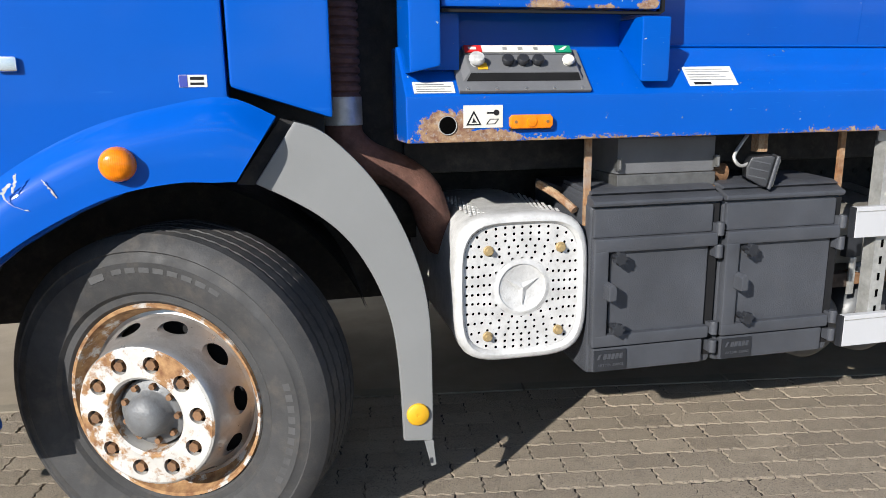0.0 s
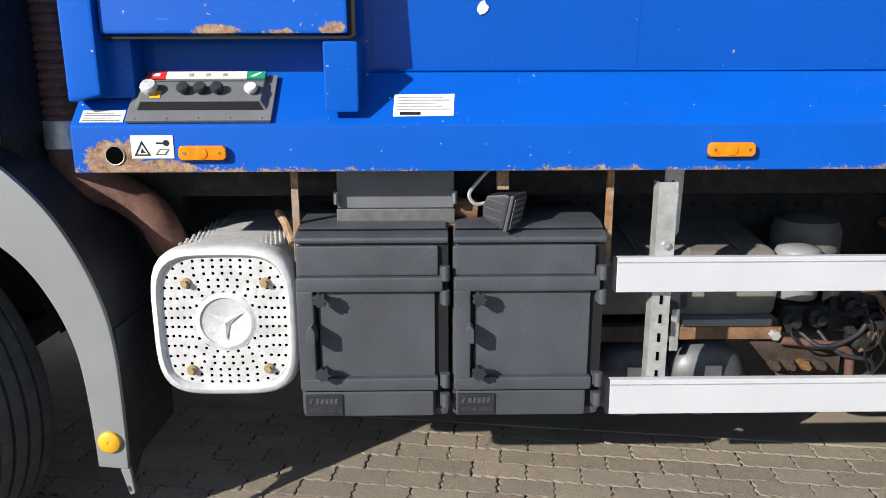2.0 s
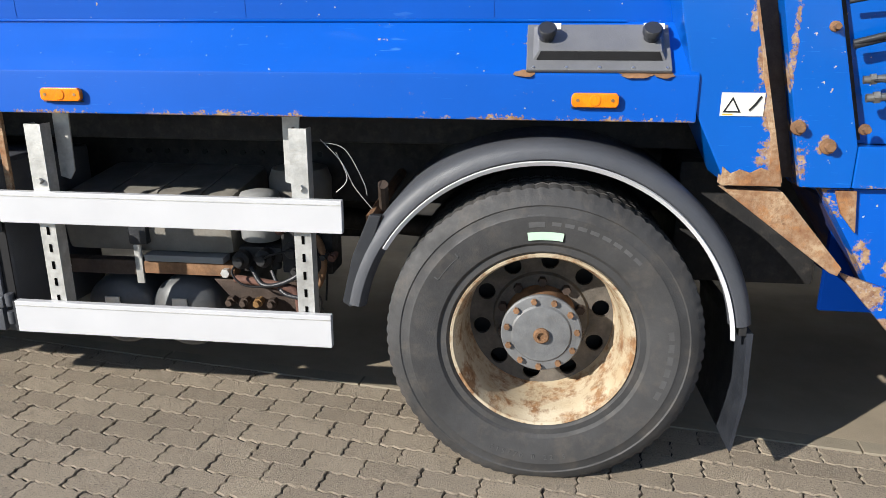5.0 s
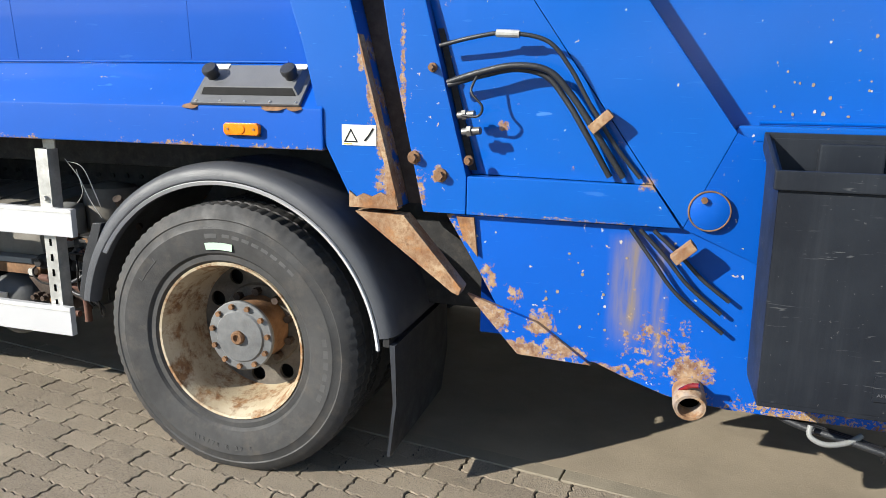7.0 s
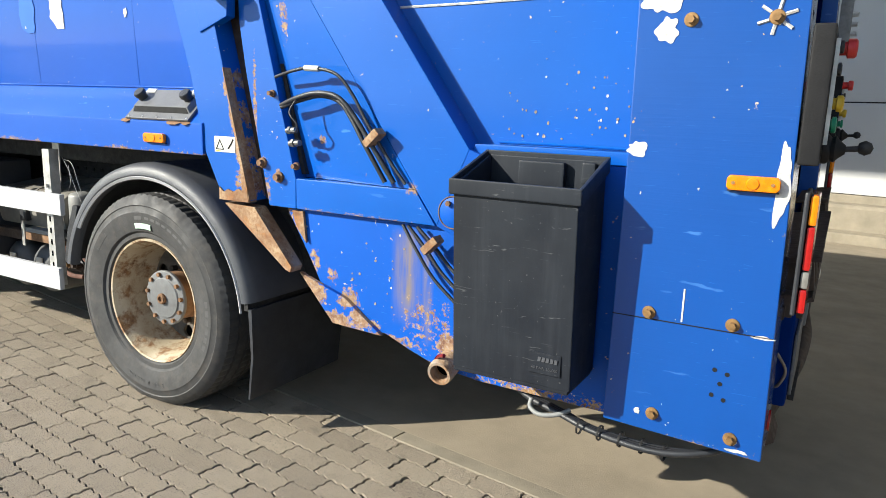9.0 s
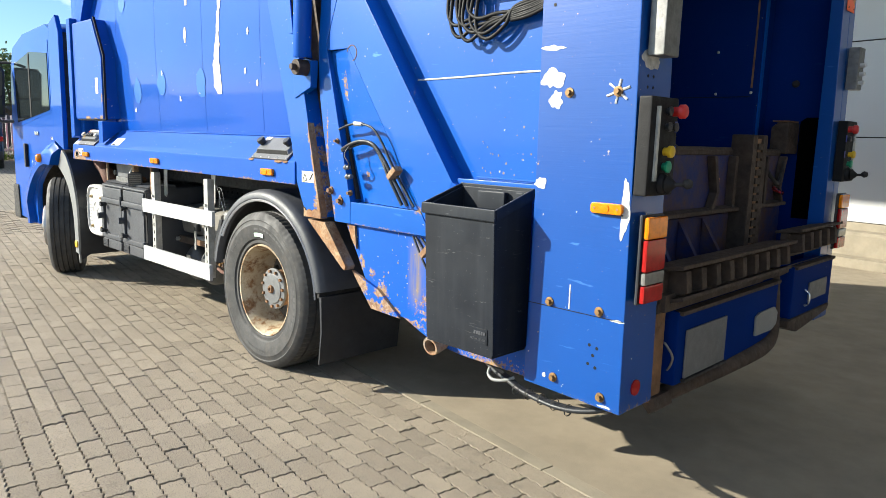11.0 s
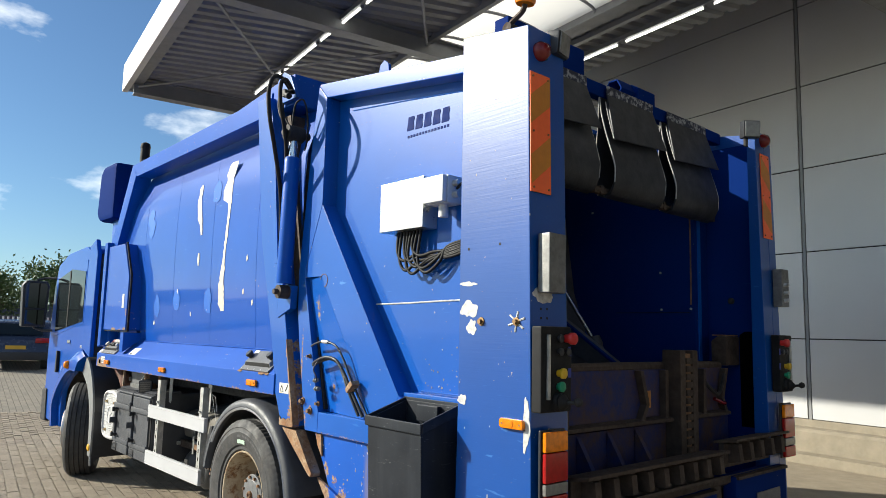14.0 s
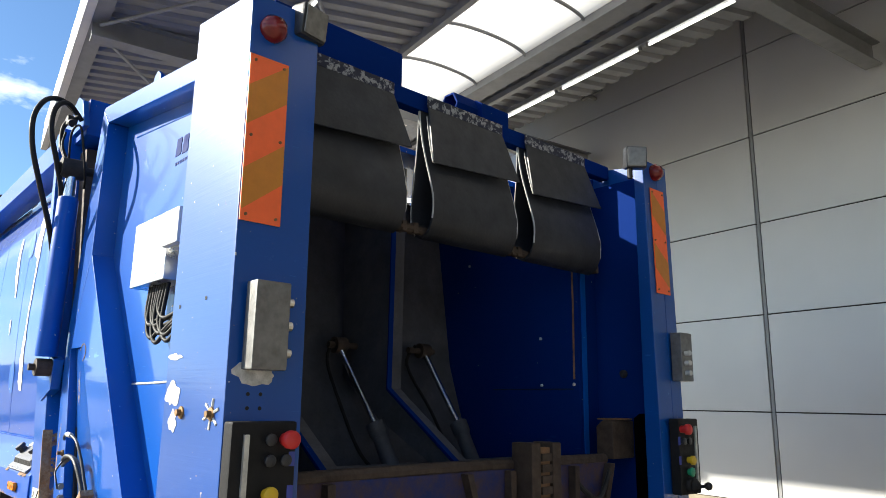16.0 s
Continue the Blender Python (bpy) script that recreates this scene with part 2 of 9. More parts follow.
M_BOX = plain("grey_black_plastic", (0.052, 0.056, 0.066), 0.5, 0, 0.22, 5, 0.35, 260, dirt=0.05)
M_FENDER = plain("grey_plastic", (0.20, 0.205, 0.205), 0.5, 0, 0.08, 3, 0.1, 200)
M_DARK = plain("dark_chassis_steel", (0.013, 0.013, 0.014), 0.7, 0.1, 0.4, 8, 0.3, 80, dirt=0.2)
M_GALV = plain("galvanised_steel", (0.50, 0.50, 0.48), 0.45, 0.55, 0.3, 18, 0.2, 90, dirt=0.25)
M_PANEL = plain("grey_panel_plastic", (0.12, 0.123, 0.13), 0.45, 0, 0.15, 7, 0.2, 200)
M_ALU = plain("white_aluminium", (0.47, 0.475, 0.49), 0.42, 0.05, 0.06, 3, 0.05, 90)
M_WHITE_CAP = plain("silver_painted_sheet", (0.52, 0.52, 0.515), 0.5, 0.05, 0.22, 16, 0.4, 150, dirt=0.28)
M_STEEL = plain("brushed_stainless_steel", (0.62, 0.62, 0.60), 0.3, 0.9, 0.15, 6, 0.1, 200)
M_BOWL = plain("silver_wheel_paint", (0.46, 0.46, 0.46), 0.34, 0.7, 0.25, 9, 0.15, 150, dirt=0.35)
M_CHROME = plain("polished_steel_rod", (0.82, 0.83, 0.85), 0.24, 1.0, 0.02, 3, 0.0, 90)
M_TANKBOX = plain("dusty_dark_tank", (0.17, 0.16, 0.14), 0.7, 0, 0.35, 6, 0.3, 140, dirt=0.45)
M_BLACKBOX = plain("black_enclosure", (0.011, 0.011, 0.012), 0.6, 0, 0.3, 8, 0.2, 160, spec=0.2)
M_ZINC = plain("yellow_zinc_plating", (0.40, 0.30, 0.15), 0.5, 0.4, 0.3, 30, 0.1, 90)
M_BOXWHITE = plain("white_plastic", (0.50, 0.51, 0.51), 0.45, 0, 0.08, 6, 0.05, 90)
M_TANK = plain("grey_air_tank", (0.085, 0.09, 0.095), 0.45, 0.2, 0.3, 8, 0.15, 90, dirt=0.3)
M_DISC = plain("dark_rusty_disc", (0.10, 0.088, 0.074), 0.7, 0.1, 0.5, 14, 0.4, 110, dirt=0.35)
M_BRASS = plain("dull_brass", (0.26, 0.15, 0.06), 0.6, 0.5, 0.45, 20, 0.2, 90)
M_GREYHUB = plain("grey_painted_hub", (0.16, 0.165, 0.17), 0.5, 0.2, 0.3, 14, 0.3, 120, dirt=0.25)
M_CONCRETE = plain("concrete", (0.25, 0.21, 0.155), 0.85, 0, 0.2, 2.2, 0.3, 120, dirt=0.2)
M_KERB = plain("kerb_concrete", (0.23, 0.20, 0.15), 0.9, 0, 0.22, 4, 0.4, 140, dirt=0.15)
M_SAND = plain("joint_sand", (0.030, 0.025, 0.020), 0.95, 0, 0.4, 9, 0.6, 160)
M_STICKER = plain("white_sticker", (0.60, 0.59, 0.54), 0.45, 0, 0.08, 25, 0.02, 90, dirt=0.12)
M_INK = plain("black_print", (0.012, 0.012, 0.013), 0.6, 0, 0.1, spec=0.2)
# flat black that paints the shade inside holes, slots and pipe
M_HOLE_SHADE = plain("painted_hole_shade", (0.002, 0.002, 0.002), 1.0, 0, 0.1, spec=0.0)
M_BLUEINK = plain("blue_print", (0.03, 0.05, 0.30), 0.5, 0, 0.1)
M_LOGO = plain("faded_blue_lettering", (0.003, 0.018, 0.12), 0.6, 0, 0.2, 12, spec=0.05)
M_PRIMER = plain("bare_pale_primer", (0.52, 0.52, 0.51), 0.6, 0.1, 0.35, 40, 0.5, 120, dirt=0.25)
M_DULL = plain("dull_zinc", (0.20, 0.20, 0.195), 0.45, 0.7, 0.3, 30, 0.2, 120, dirt=0.3)
M_TAN = plain("tan_rust_bloom", (0.27, 0.215, 0.155), 0.9, 0, 0.5, 90, 0.5, 200)
M_REDBTN = plain("red_button", (0.50, 0.02, 0.02), 0.4, 0, 0.15)
M_YELBTN = plain("yellow_button", (0.62, 0.40, 0.02), 0.4, 0, 0.15)
M_GREENBTN = plain("green_button", (0.01, 0.25, 0.13), 0.4, 0, 0.15)
M_YELLOW = plain("warning_yellow", (0.66, 0.36, 0.012), 0.5, 0, 0.15)
M_GREENSTK = plain("pale_green_label", (0.45, 0.62, 0.48), 0.5, 0, 0.1)
M_ORANGE = plain("faded_orange_plate", (0.42, 0.17, 0.03), 0.6, 0, 0.3, 30)
M_SHRED = plain("cream_sticker_remains", (0.56, 0.52, 0.43), 0.6, 0, 0.15, 20, 0.1, 90, dirt=0.1)
M_SOOT = plain("sooty_grey_steel", (0.060, 0.063, 0.076), 0.75, 0, 0.5, 3.5, 0.4, 60, dirt=0.15)
M_PLY = plain("pale_fabric_ply", (0.42, 0.42, 0.41), 0.8, 0, 0.2, 30)
M_TEXTRUB = plain("raised_tyre_rubber", (0.062, 0.062, 0.063), 0.7, 0, 0.3, 9, 0.2, 160)


def lens(name, col, rough=0.18):
    n = Nodes(name)
    c = n.mix(n.ramp(n.noise(40, 3), 0.35, 0.65), tuple(v * 0.75 for v in col), col)
    w = n.t.nodes.new("ShaderNodeTexWave")
    w.inputs["Scale"].default_value = 60
    n.link(n.co, w.inputs["Vector"])
    n.bump(w.outputs[1], 0.10, 0.002)
    return n.put(color=c, rough=rough, coat=0.35, coat_rough=0.1, spec=0.3)


M_AMBER = lens("amber_lens", (0.80, 0.22, 0.004))
M_REDLENS = lens("red_lens", (0.38, 0.010, 0.010))
M_DARKRED = lens("dark_red_lens", (0.16, 0.01, 0.012))
M_CLEAR = lens("clear_lens", (0.20, 0.195, 0.18))
M_REFL_O = plain("fluorescent_orange", (0.90, 0.14, 0.035), 0.4, 0, 0.06, 30)
M_REFL_Y = plain("ochre_reflective_stripe", (0.52, 0.19, 0.02), 0.4, 0, 0.08, 30)


def rust_white(name, lo=0.50):
    n = Nodes(name)
    c = n.mix(n.ramp(n.noise(7, 5), 0.3, 0.7), (0.40, 0.385, 0.36), (0.58, 0.565, 0.53))
    r = n.ramp(n.noise(11, 8, 0.68), lo, lo + 0.07)
    c = n.mix(r, c, n.mix(n.ramp(n.noise(30, 4), 0.3, 0.7), (0.16, 0.07, 0.03), (0.40, 0.24, 0.11)))
    n.bump(n.math("ADD", r, n.noise(90, 3)), 0.3, 0.004)
    return n.put(color=c, rough=n.ramp(r, 0, 1, 0.45, 0.9), metal=0.1)


M_RIM = rust_white("rusty_white_rim")
M_RIM_EDGE = rust_white("rust_eaten_rim_edge", 0.40)


def rust_cream(name):
    n = Nodes(name)
    c = n.mix(n.ramp(n.noise(5, 5), 0.3, 0.7), (0.36, 0.28, 0.175), (0.52, 0.455, 0.34))
    r = n.ramp(n.noise(13, 8, 0.7), 0.47, 0.61)
    c = n.mix(r, c, n.mix(n.ramp(n.noise(30, 4), 0.3, 0.7), (0.13, 0.060, 0.026), (0.31, 0.175, 0.08)))
    n.bump(n.math("ADD", r, n.noise(90, 3)), 0.3, 0.004)
    return n.put(color=c, rough=n.ramp(r, 0, 1, 0.5, 0.9), metal=0.1)


def scuffed_plastic(name):
    """Black moulded plastic, greyed by sun, with pale scuffs."""
    n = Nodes(name)
    c = n.mix(n.ramp(n.noise(3.5, 6), 0.3, 0.7), (0.010, 0.012, 0.017), (0.019, 0.023, 0.030))
    hair = n.ramp(n.noise(11, 3, 0.55, (1.0, 1.0, 9.0), 1.2), 0.66, 0.70, 0, 0.45)
    c = n.mix(n.math("MULTIPLY", hair, n.ramp(n.noise(4, 3), 0.45, 0.6)), c, (0.16, 0.165, 0.17))
    c = n.mix(n.ramp(n.noise(26, 4, 0.6, (1.0, 1.0, 0.06)), 0.50, 0.72, 0, 0.2), c, (0.045, 0.050, 0.060))
    c = n.mix(n.ramp(n.noise(90, 3, 0.5), 0.72, 0.74, 0, 0.4), c, (0.14, 0.14, 0.14))
    n.bump(n.noise(300, 3), 0.10, 0.002)
    return n.put(color=c, rough=n.ramp(n.noise(6, 5), 0.3, 0.7, 0.38, 0.55), spec=0.22)


M_BIN = scuffed_plastic("scuffed_black_plastic")
M_RIM_REAR = rust_cream("rusty_cream_rim")


def glass(name, tint):
    n = Nodes(name)
    return n.put(color=tint, rough=0.05, spec=0.35, coat=0.2, coat_rough=0.04)


M_GLASS = glass("dark_cab_glass", (0.012, 0.016, 0.018))
M_MIRROR = Nodes("mirror_glass").put(color=(0.05, 0.055, 0.06), rough=0.04, metal=1.0)


def paver_mat(name, per_island):
    n = Nodes(name)
    k = n.island() if per_island else n.random()
    c = n.mix(k, (0.205, 0.165, 0.120), (0.325, 0.268, 0.198))
    c = n.mix(n.ramp(n.noise(1.1, 5), 0.35, 0.7, 0.0, 0.5), c, (0.195, 0.163, 0.125))
    speck = n.noise(210, 4, 0.75)
    c = n.mix(n.ramp(speck, 0.42, 0.66, 0, 0.7), c, (0.40, 0.345, 0.275))
    c = n.mix(n.ramp(n.noise(150, 3), 0.54, 0.70, 0, 0.75), c, (0.055, 0.047, 0.040))
    c = n.mix(n.ramp(n.noise(9, 6, 0.7), 0.55, 0.75, 0, 0.5), c, (0.085, 0.072, 0.058))
    n.bump(speck, 0.9, 0.009)
    return n.put(color=c, rough=0.9)


M_PAVER = paver_mat("paver_stone", False)
M_PAVER_FIELD = paver_mat("paver_stone_field", True)


def cladding(name):
    n = Nodes(name)
    c = n.mix(n.ramp(n.noise(0.5, 3), 0.3, 0.7), (0.45, 0.455, 0.465), (0.51, 0.515, 0.52))
    n.bump(n.noise(0.9, 2), 0.12, 0.02)
    return n.put(color=c, rough=0.42, metal=0.25)


M_CLAD = cladding("grey_metal_cladding")
M_CANOPY = plain("grey_canopy_sheet", (0.19, 0.195, 0.205), 0.5, 0.2, 0.12, 2, 0.05, 40)
M_CANOPY_STEEL = plain("grey_painted_steel", (0.20, 0.205, 0.215), 0.5, 0.2, 0.12, 3, 0.05, 60)
M_FASCIA = plain("pale_grey_fascia", (0.52, 0.52, 0.52), 0.5, 0.1, 0.1, 2, 0.05, 60)


def glowing(name, col, strength):
    n = Nodes(name)
    return n.put(color=col, rough=0.5, glow=col, glow_strength=strength)


M_TUBE = glowing("lit_fluorescent_tube", (1.0, 0.98, 0.93), 2.2)


def skylight_mat():
    n = Nodes("white_roof_membrane")
    t = n.t.nodes.new("ShaderNodeBsdfTranslucent")
    t.inputs[0].default_value = (0.92, 0.88, 0.80, 1)
    d = n.t.nodes.new("ShaderNodeBsdfDiffuse")
    d.inputs[0].default_value = (0.8, 0.8, 0.78, 1)
    m = n.t.nodes.new("ShaderNodeMixShader")
    m.inputs[0].default_value = 0.25
    n.link(t.outputs[0], m.inputs[1])
    n.link(d.outputs[0], m.inputs[2])
    n.link(m.outputs[0], n.t.nodes["Material Output"].inputs[0])
    return n.mat


M_SKYLIGHT = skylight_mat()


def flaking(name):
    n = Nodes(name)
    c = n.mix(n.ramp(n.noise(38, 6, 0.7), 0.51, 0.56), (0.010, 0.014, 0.035), (0.26, 0.27, 0.28))
    n.bump(n.noise(26, 6, 0.7), 0.5, 0.004)
    return n.put(color=c, rough=0.7)


M_FLAKING = flaking("flaking_clamp_paint")
M_BARK = plain("tree_bark", (0.09, 0.065, 0.045), 0.9, 0, 0.4, 10, 0.5, 60)


def leaf_mat(name, a, b):
    n = Nodes(name)
    return n.put(color=n.mix(n.island(), a, b), rough=0.6)


M_LEAF = leaf_mat("tree_leaves", (0.040, 0.085, 0.025), (0.11, 0.16, 0.05))
M_GRASS = leaf_mat("grass_blades", (0.08, 0.14, 0.02), (0.18, 0.23, 0.05))
M_CARPAINT = plain("dark_blue_car_paint", (0.03, 0.045, 0.085), 0.25, 0.3, 0.1, 3, 0.02, 60)
M_CARRED = plain("red_car_paint", (0.45, 0.03, 0.025), 0.3, 0.1, 0.1, 3, 0.02, 60)
M_FENCE = plain("white_fence_paint", (0.62, 0.62, 0.62), 0.5, 0, 0.1)
M_FARDARK = plain("dark_far_vehicle", (0.025, 0.03, 0.05), 0.5, 0, 0.2)
M_PLATE = plain("yellow_plate", (0.62, 0.36, 0.03), 0.5, 0, 0.1)


# ---- building with meshes ----
PLACE = {}


def keep_flat(me, limit):
    """Normals weighted by area, so that broad faces stay flat beside their rounded edges."""
    normal = [p.normal.copy() for p in me.polygons]
    area = [p.area for p in me.polygons]
    around = [[] for _ in me.vertices]
    for p in me.polygons:
        for v in p.vertices:
            around[v].append(p.index)
    out = []
    for p in me.polygons:
        n = normal[p.index]
        for v in p.vertices:
            total = Vector()
            for q in around[v]:
                if normal[q].dot(n) > limit:
                    total += normal[q] * area[q]
            out.append(total.normalized() if total.length else n)
    me.normals_split_custom_set(out)


class Mesh:
    """Gathers vertices and faces of one part, in world places."""

    def __init__(self):
        self.v, self.f = [], []

    def add(self, verts, faces):
        k = len(self.v)
        self.v += [tuple(p) for p in verts]
        self.f += [tuple(i + k for i in f) for f in faces]
        return self

    def box(self, x0, x1, y0, y1, z0, z1):
        p = [(x, y, z) for x in (x0, x1) for y in (y0, y1) for z in (z0, z1)]
        return self.add(p, [(0, 1, 3, 2), (4, 6, 7, 5), (0, 4, 5, 1), (2, 3, 7, 6), (0, 2, 6, 4), (1, 5, 7, 3)])

    def prism(self, pts, axis, a, b):
        """A polygon pulled along an axis from a to b. Points: (y, z), (x, z) or (x, y)."""
        put = {"x": lambda p, h: (h, p[0], p[1]), "y": lambda p, h: (p[0], h, p[1]), "z": lambda p, h: (p[0], p[1], h)}[axis]
        n = len(pts)
        v = [put(p, a) for p in pts] + [put(p, b) for p in pts]
        f = [tuple(range(n - 1, -1, -1)), tuple(range(n, 2 * n))] + [(i, (i + 1) % n, n + (i + 1) % n, n + i) for i in range(n)]
        return self.add(v, f)

    def strip(self, one, two, axis, a, b):
        """A curved band between two rows of points, pulled along an axis."""
        put = {"x": lambda p, h: (h, p[0], p[1]), "y": lambda p, h: (p[0], h, p[1]), "z": lambda p, h: (p[0], p[1], h)}[axis]
        n = len(one)
        v = [put(p, h) for h in (a, b) for row in (one, two) for p in row]
        f = [(2 * n - 1, n - 1, 3 * n - 1, 4 * n - 1), (0, n, 3 * n, 2 * n)]
        for i in range(n - 1):
            f += [(i, i + 1, n + i + 1, n + i), (2 * n + i, 3 * n + i, 3 * n + i + 1, 2 * n + i + 1), (i, 2 * n + i, 2 * n + i + 1, i + 1), (n + i, n + i + 1, 3 * n + i + 1, 3 * n + i)]
        return self.add(v, f)

    def lathe(self, profile, origin, way, n=48, cap=True, a0=0.0, a1=2 * math.pi):
        """A profile of (radius, height) turned about the line from origin along way."""
        q = Vector(way).normalized().to_track_quat("Z", "Y").to_matrix()
        o = Vector(origin)
        full = abs(a1 - a0 - 2 * math.pi) < 1e-6
        m = n if full else n + 1
        v = []
        for r, h in profile:
            for i in range(m):
                a = a0 + (a1 - a0) * i / n
                v.append(o + q @ Vector((r * math.cos(a), r * math.sin(a), h)))
        f = []
        for j in range(len(profile) - 1):
            for i in range(n):
                k = (i + 1) % m
                f.append((j * m + i, j * m + k, (j + 1) * m + k, (j + 1) * m + i))
        if cap and full:
            if profile[0][0] > 1e-5:
                f.append(tuple(range(m - 1, -1, -1)))
            if profile[-1][0] > 1e-5:
                f.append(tuple((len(profile) - 1) * m + i for i in range(m)))
        return self.add(v, f)

    def cyl(self, p0, p1, r0, r1=None, n=20):
        p0, p1 = Vector(p0), Vector(p1)
        return self.lathe([(r0, 0), (r0 if r1 is None else r1, (p1 - p0).length)], p0, p1 - p0, n)

    def tube(self, pts, r, n=8, smooth=6):
        """A round hose along points, smoothed."""
        P = [Vector(p) for p in pts]
        if smooth > 1 and len(P) > 2:
            Q = []
            for i in range(len(P) - 1):
                a, b, c, d = P[max(i - 1, 0)], P[i], P[i + 1], P[min(i + 2, len(P) - 1)]
                for k in range(smooth):
                    t = k / smooth
                    Q.append(0.5 * (2 * b + (c - a) * t + (2 * a - 5 * b + 4 * c - d) * t * t + (3 * b - a - 3 * c + d) * t ** 3))
            P = Q + [P[-1]]
        v, up = [], Vector((0.31, 0.17, 0.93))
        for i, p in enumerate(P):
            d = (P[min(i + 1, len(P) - 1)] - P[max(i - 1, 0)]).normalized()
            s = d.cross(up)
            s = s.normalized() if s.length > 1e-4 else d.orthogonal().normalized()
            up = s.cross(d).normalized()
            v += [p + r * (math.cos(2 * math.pi * k / n) * s + math.sin(2 * math.pi * k / n) * up) for k in range(n)]
        f = [(i * n + k, i * n + (k + 1) % n, (i + 1) * n + (k + 1) % n, (i + 1) * n + k) for i in range(len(P) - 1) for k in range(n)]
        f += [tuple(range(n - 1, -1, -1)), tuple((len(P) - 1) * n + k for k in range(n))]
        return self.add(v, f)

    def moved(self, m):
        self.v = [tuple(m @ Vector(p)) for p in self.v]
        return self

    def data(self, name, mat, bevel=0.0, angle=32, segments=2):
        me = bpy.data.meshes.new(name)
        me.from_pydata(self.v, [], self.f)
        bm = bmesh.new()
        bm.from_mesh(me)
        if len(bm.verts) < 20000:
            bmesh.ops.remove_doubles(bm, verts=bm.verts, dist=1e-5)
        bmesh.ops.recalc_face_normals(bm, faces=bm.faces)
        if bevel:
            sharp = [e for e in bm.edges if len(e.link_faces) == 2 and e.calc_face_angle(0) > radians(angle)]
            bmesh.ops.bevel(bm, geom=sharp, offset=bevel, segments=segments, profile=0.6, affect="EDGES", clamp_overlap=True)
        bm.to_mesh(me)
        bm.free()
        me.materials.append(mat)
        me.polygons.foreach_set("use_smooth", [True] * len(me.polygons))
        me.set_sharp_from_angle(angle=radians(angle))
        if bevel:
            keep_flat(me, math.cos(radians(angle)))
        return me


def thing(name, base, label, category, group="", kind=""):
    ob = new(name)
    ob.location = base
    PLACE[ob] = Matrix.Translation(base)
    return tagged(ob, label, category, group, kind)


def hang(ob, parent):
    ob.parent = parent
    ob.matrix_parent_inverse = PLACE[parent].inverted()
    PLACE[ob] = Matrix.Identity(4)
    return ob


def part(name, mesh, mat, parent, label="", bevel=0.0, angle=32, segments=2):
    ob = hang(new(name, mesh.data(name, mat, bevel, angle, segments)), parent)
    return tagged(ob, label)


def single(name, mesh, mat, label, category, group="", kind="", bevel=0.0, angle=32):
    ob = new(name, mesh.data(name, mat, bevel, angle))
    PLACE[ob] = Matrix.Identity(4)
    return tagged(ob, label, category, group, kind)


def arc(cx, cz, r, a0, a1, n):
    return [(cx + r * math.cos(radians(a0 + (a1 - a0) * i / n)), cz + r * math.sin(radians(a0 + (a1 - a0) * i / n))) for i in range(n + 1)]


def eased(pts, steps=5):
    """The same row of points with a smooth curve drawn through it."""
    out = []
    for i in range(len(pts) - 1):
        a, b, c, d = (Vector(pts[k]) for k in (max(i - 1, 0), i, i + 1, min(i + 2, len(pts) - 1)))
        out += [tuple(0.5 * (2 * b + (c - a) * t + (2 * a - 5 * b + 4 * c - d) * t * t + (3 * b - a - 3 * c + d) * t ** 3)) for t in (k / steps for k in range(steps))]
    return out + [tuple(pts[-1])]


def blob(x, z, rx, rz, seed, n=22, rough=0.35):
    """An uneven outline for a worn patch."""
    g = random.Random(seed)
    ph = [(g.uniform(0, 6.28), g.uniform(0.4, 1.0) / k ** 0.6) for k in range(1, 9)]
    out = []
    for i in range(n):
        a = 2 * math.pi * i / n
        s = 1 + rough * sum(w * math.sin((k + 1) * a + p) for k, (p, w) in enumerate(ph)) / 2.2
        out.append((x + rx * s * math.cos(a), z + rz * s * math.sin(a)))
    return out


def letters(text, size, m, depth):
    """A Mesh of raised writing in the built-in font: along x, up z, thick along y of m."""
    cu = bpy.data.curves.new("writing", "FONT")
    cu.body, cu.size, cu.extrude = text, size, depth
    cu.align_x = "CENTER"
    ob = bpy.data.objects.new("writing", cu)
    me = bpy.data.meshes.new_from_object(ob)
    out = Mesh()
    turn = m @ pose(0, 0, 0, 90, 0, 0)
    out.add([turn @ v.co for v in me.vertices], [tuple(p.vertices) for p in me.polygons])
    bpy.data.objects.remove(ob)
    bpy.data.meshes.remove(me)
    return out

# ---- setting: ground, paving, slab, wall, canopy ----
TURNED = pose(0, 0, 0, 0, 0, -8.5)
COS, SIN = math.cos(radians(8.5)), math.sin(radians(8.5))


def rise(x):
    """The yard climbs gently away from the building."""
    return 0.026 * max(0.0, -3.0 - x)


def far_ground_mat():
    n = Nodes("paved_yard")
    m = n.t.nodes.new("ShaderNodeMapping")
    m.inputs["Rotation"].default_value = (0, 0, radians(8.5))
    b = n.t.nodes.new("ShaderNodeTexBrick")
    b.inputs["Scale"].default_value = 1.0
    b.inputs["Brick Width"].default_value, b.inputs["Row Height"].default_value = 0.212, 0.1075
    b.inputs["Mortar Size"].default_value = 0.006
    b.inputs["Color1"].default_value, b.inputs["Color2"].default_value = (0.23, 0.20, 0.155, 1), (0.17, 0.15, 0.12, 1)
    b.inputs["Mortar"].default_value = (0.06, 0.05, 0.04, 1)
    n.link(n.co, m.inputs["Vector"])
    n.link(m.outputs[0], b.inputs["Vector"])
    c = n.mix(n.ramp(n.noise(0.5, 5), 0.35, 0.7, 0, 0.5), b.outputs[0], (0.14, 0.13, 0.11))
    n.bump(n.noise(150, 3), 0.5, 0.005)
    return n.put(color=c, rough=0.92)


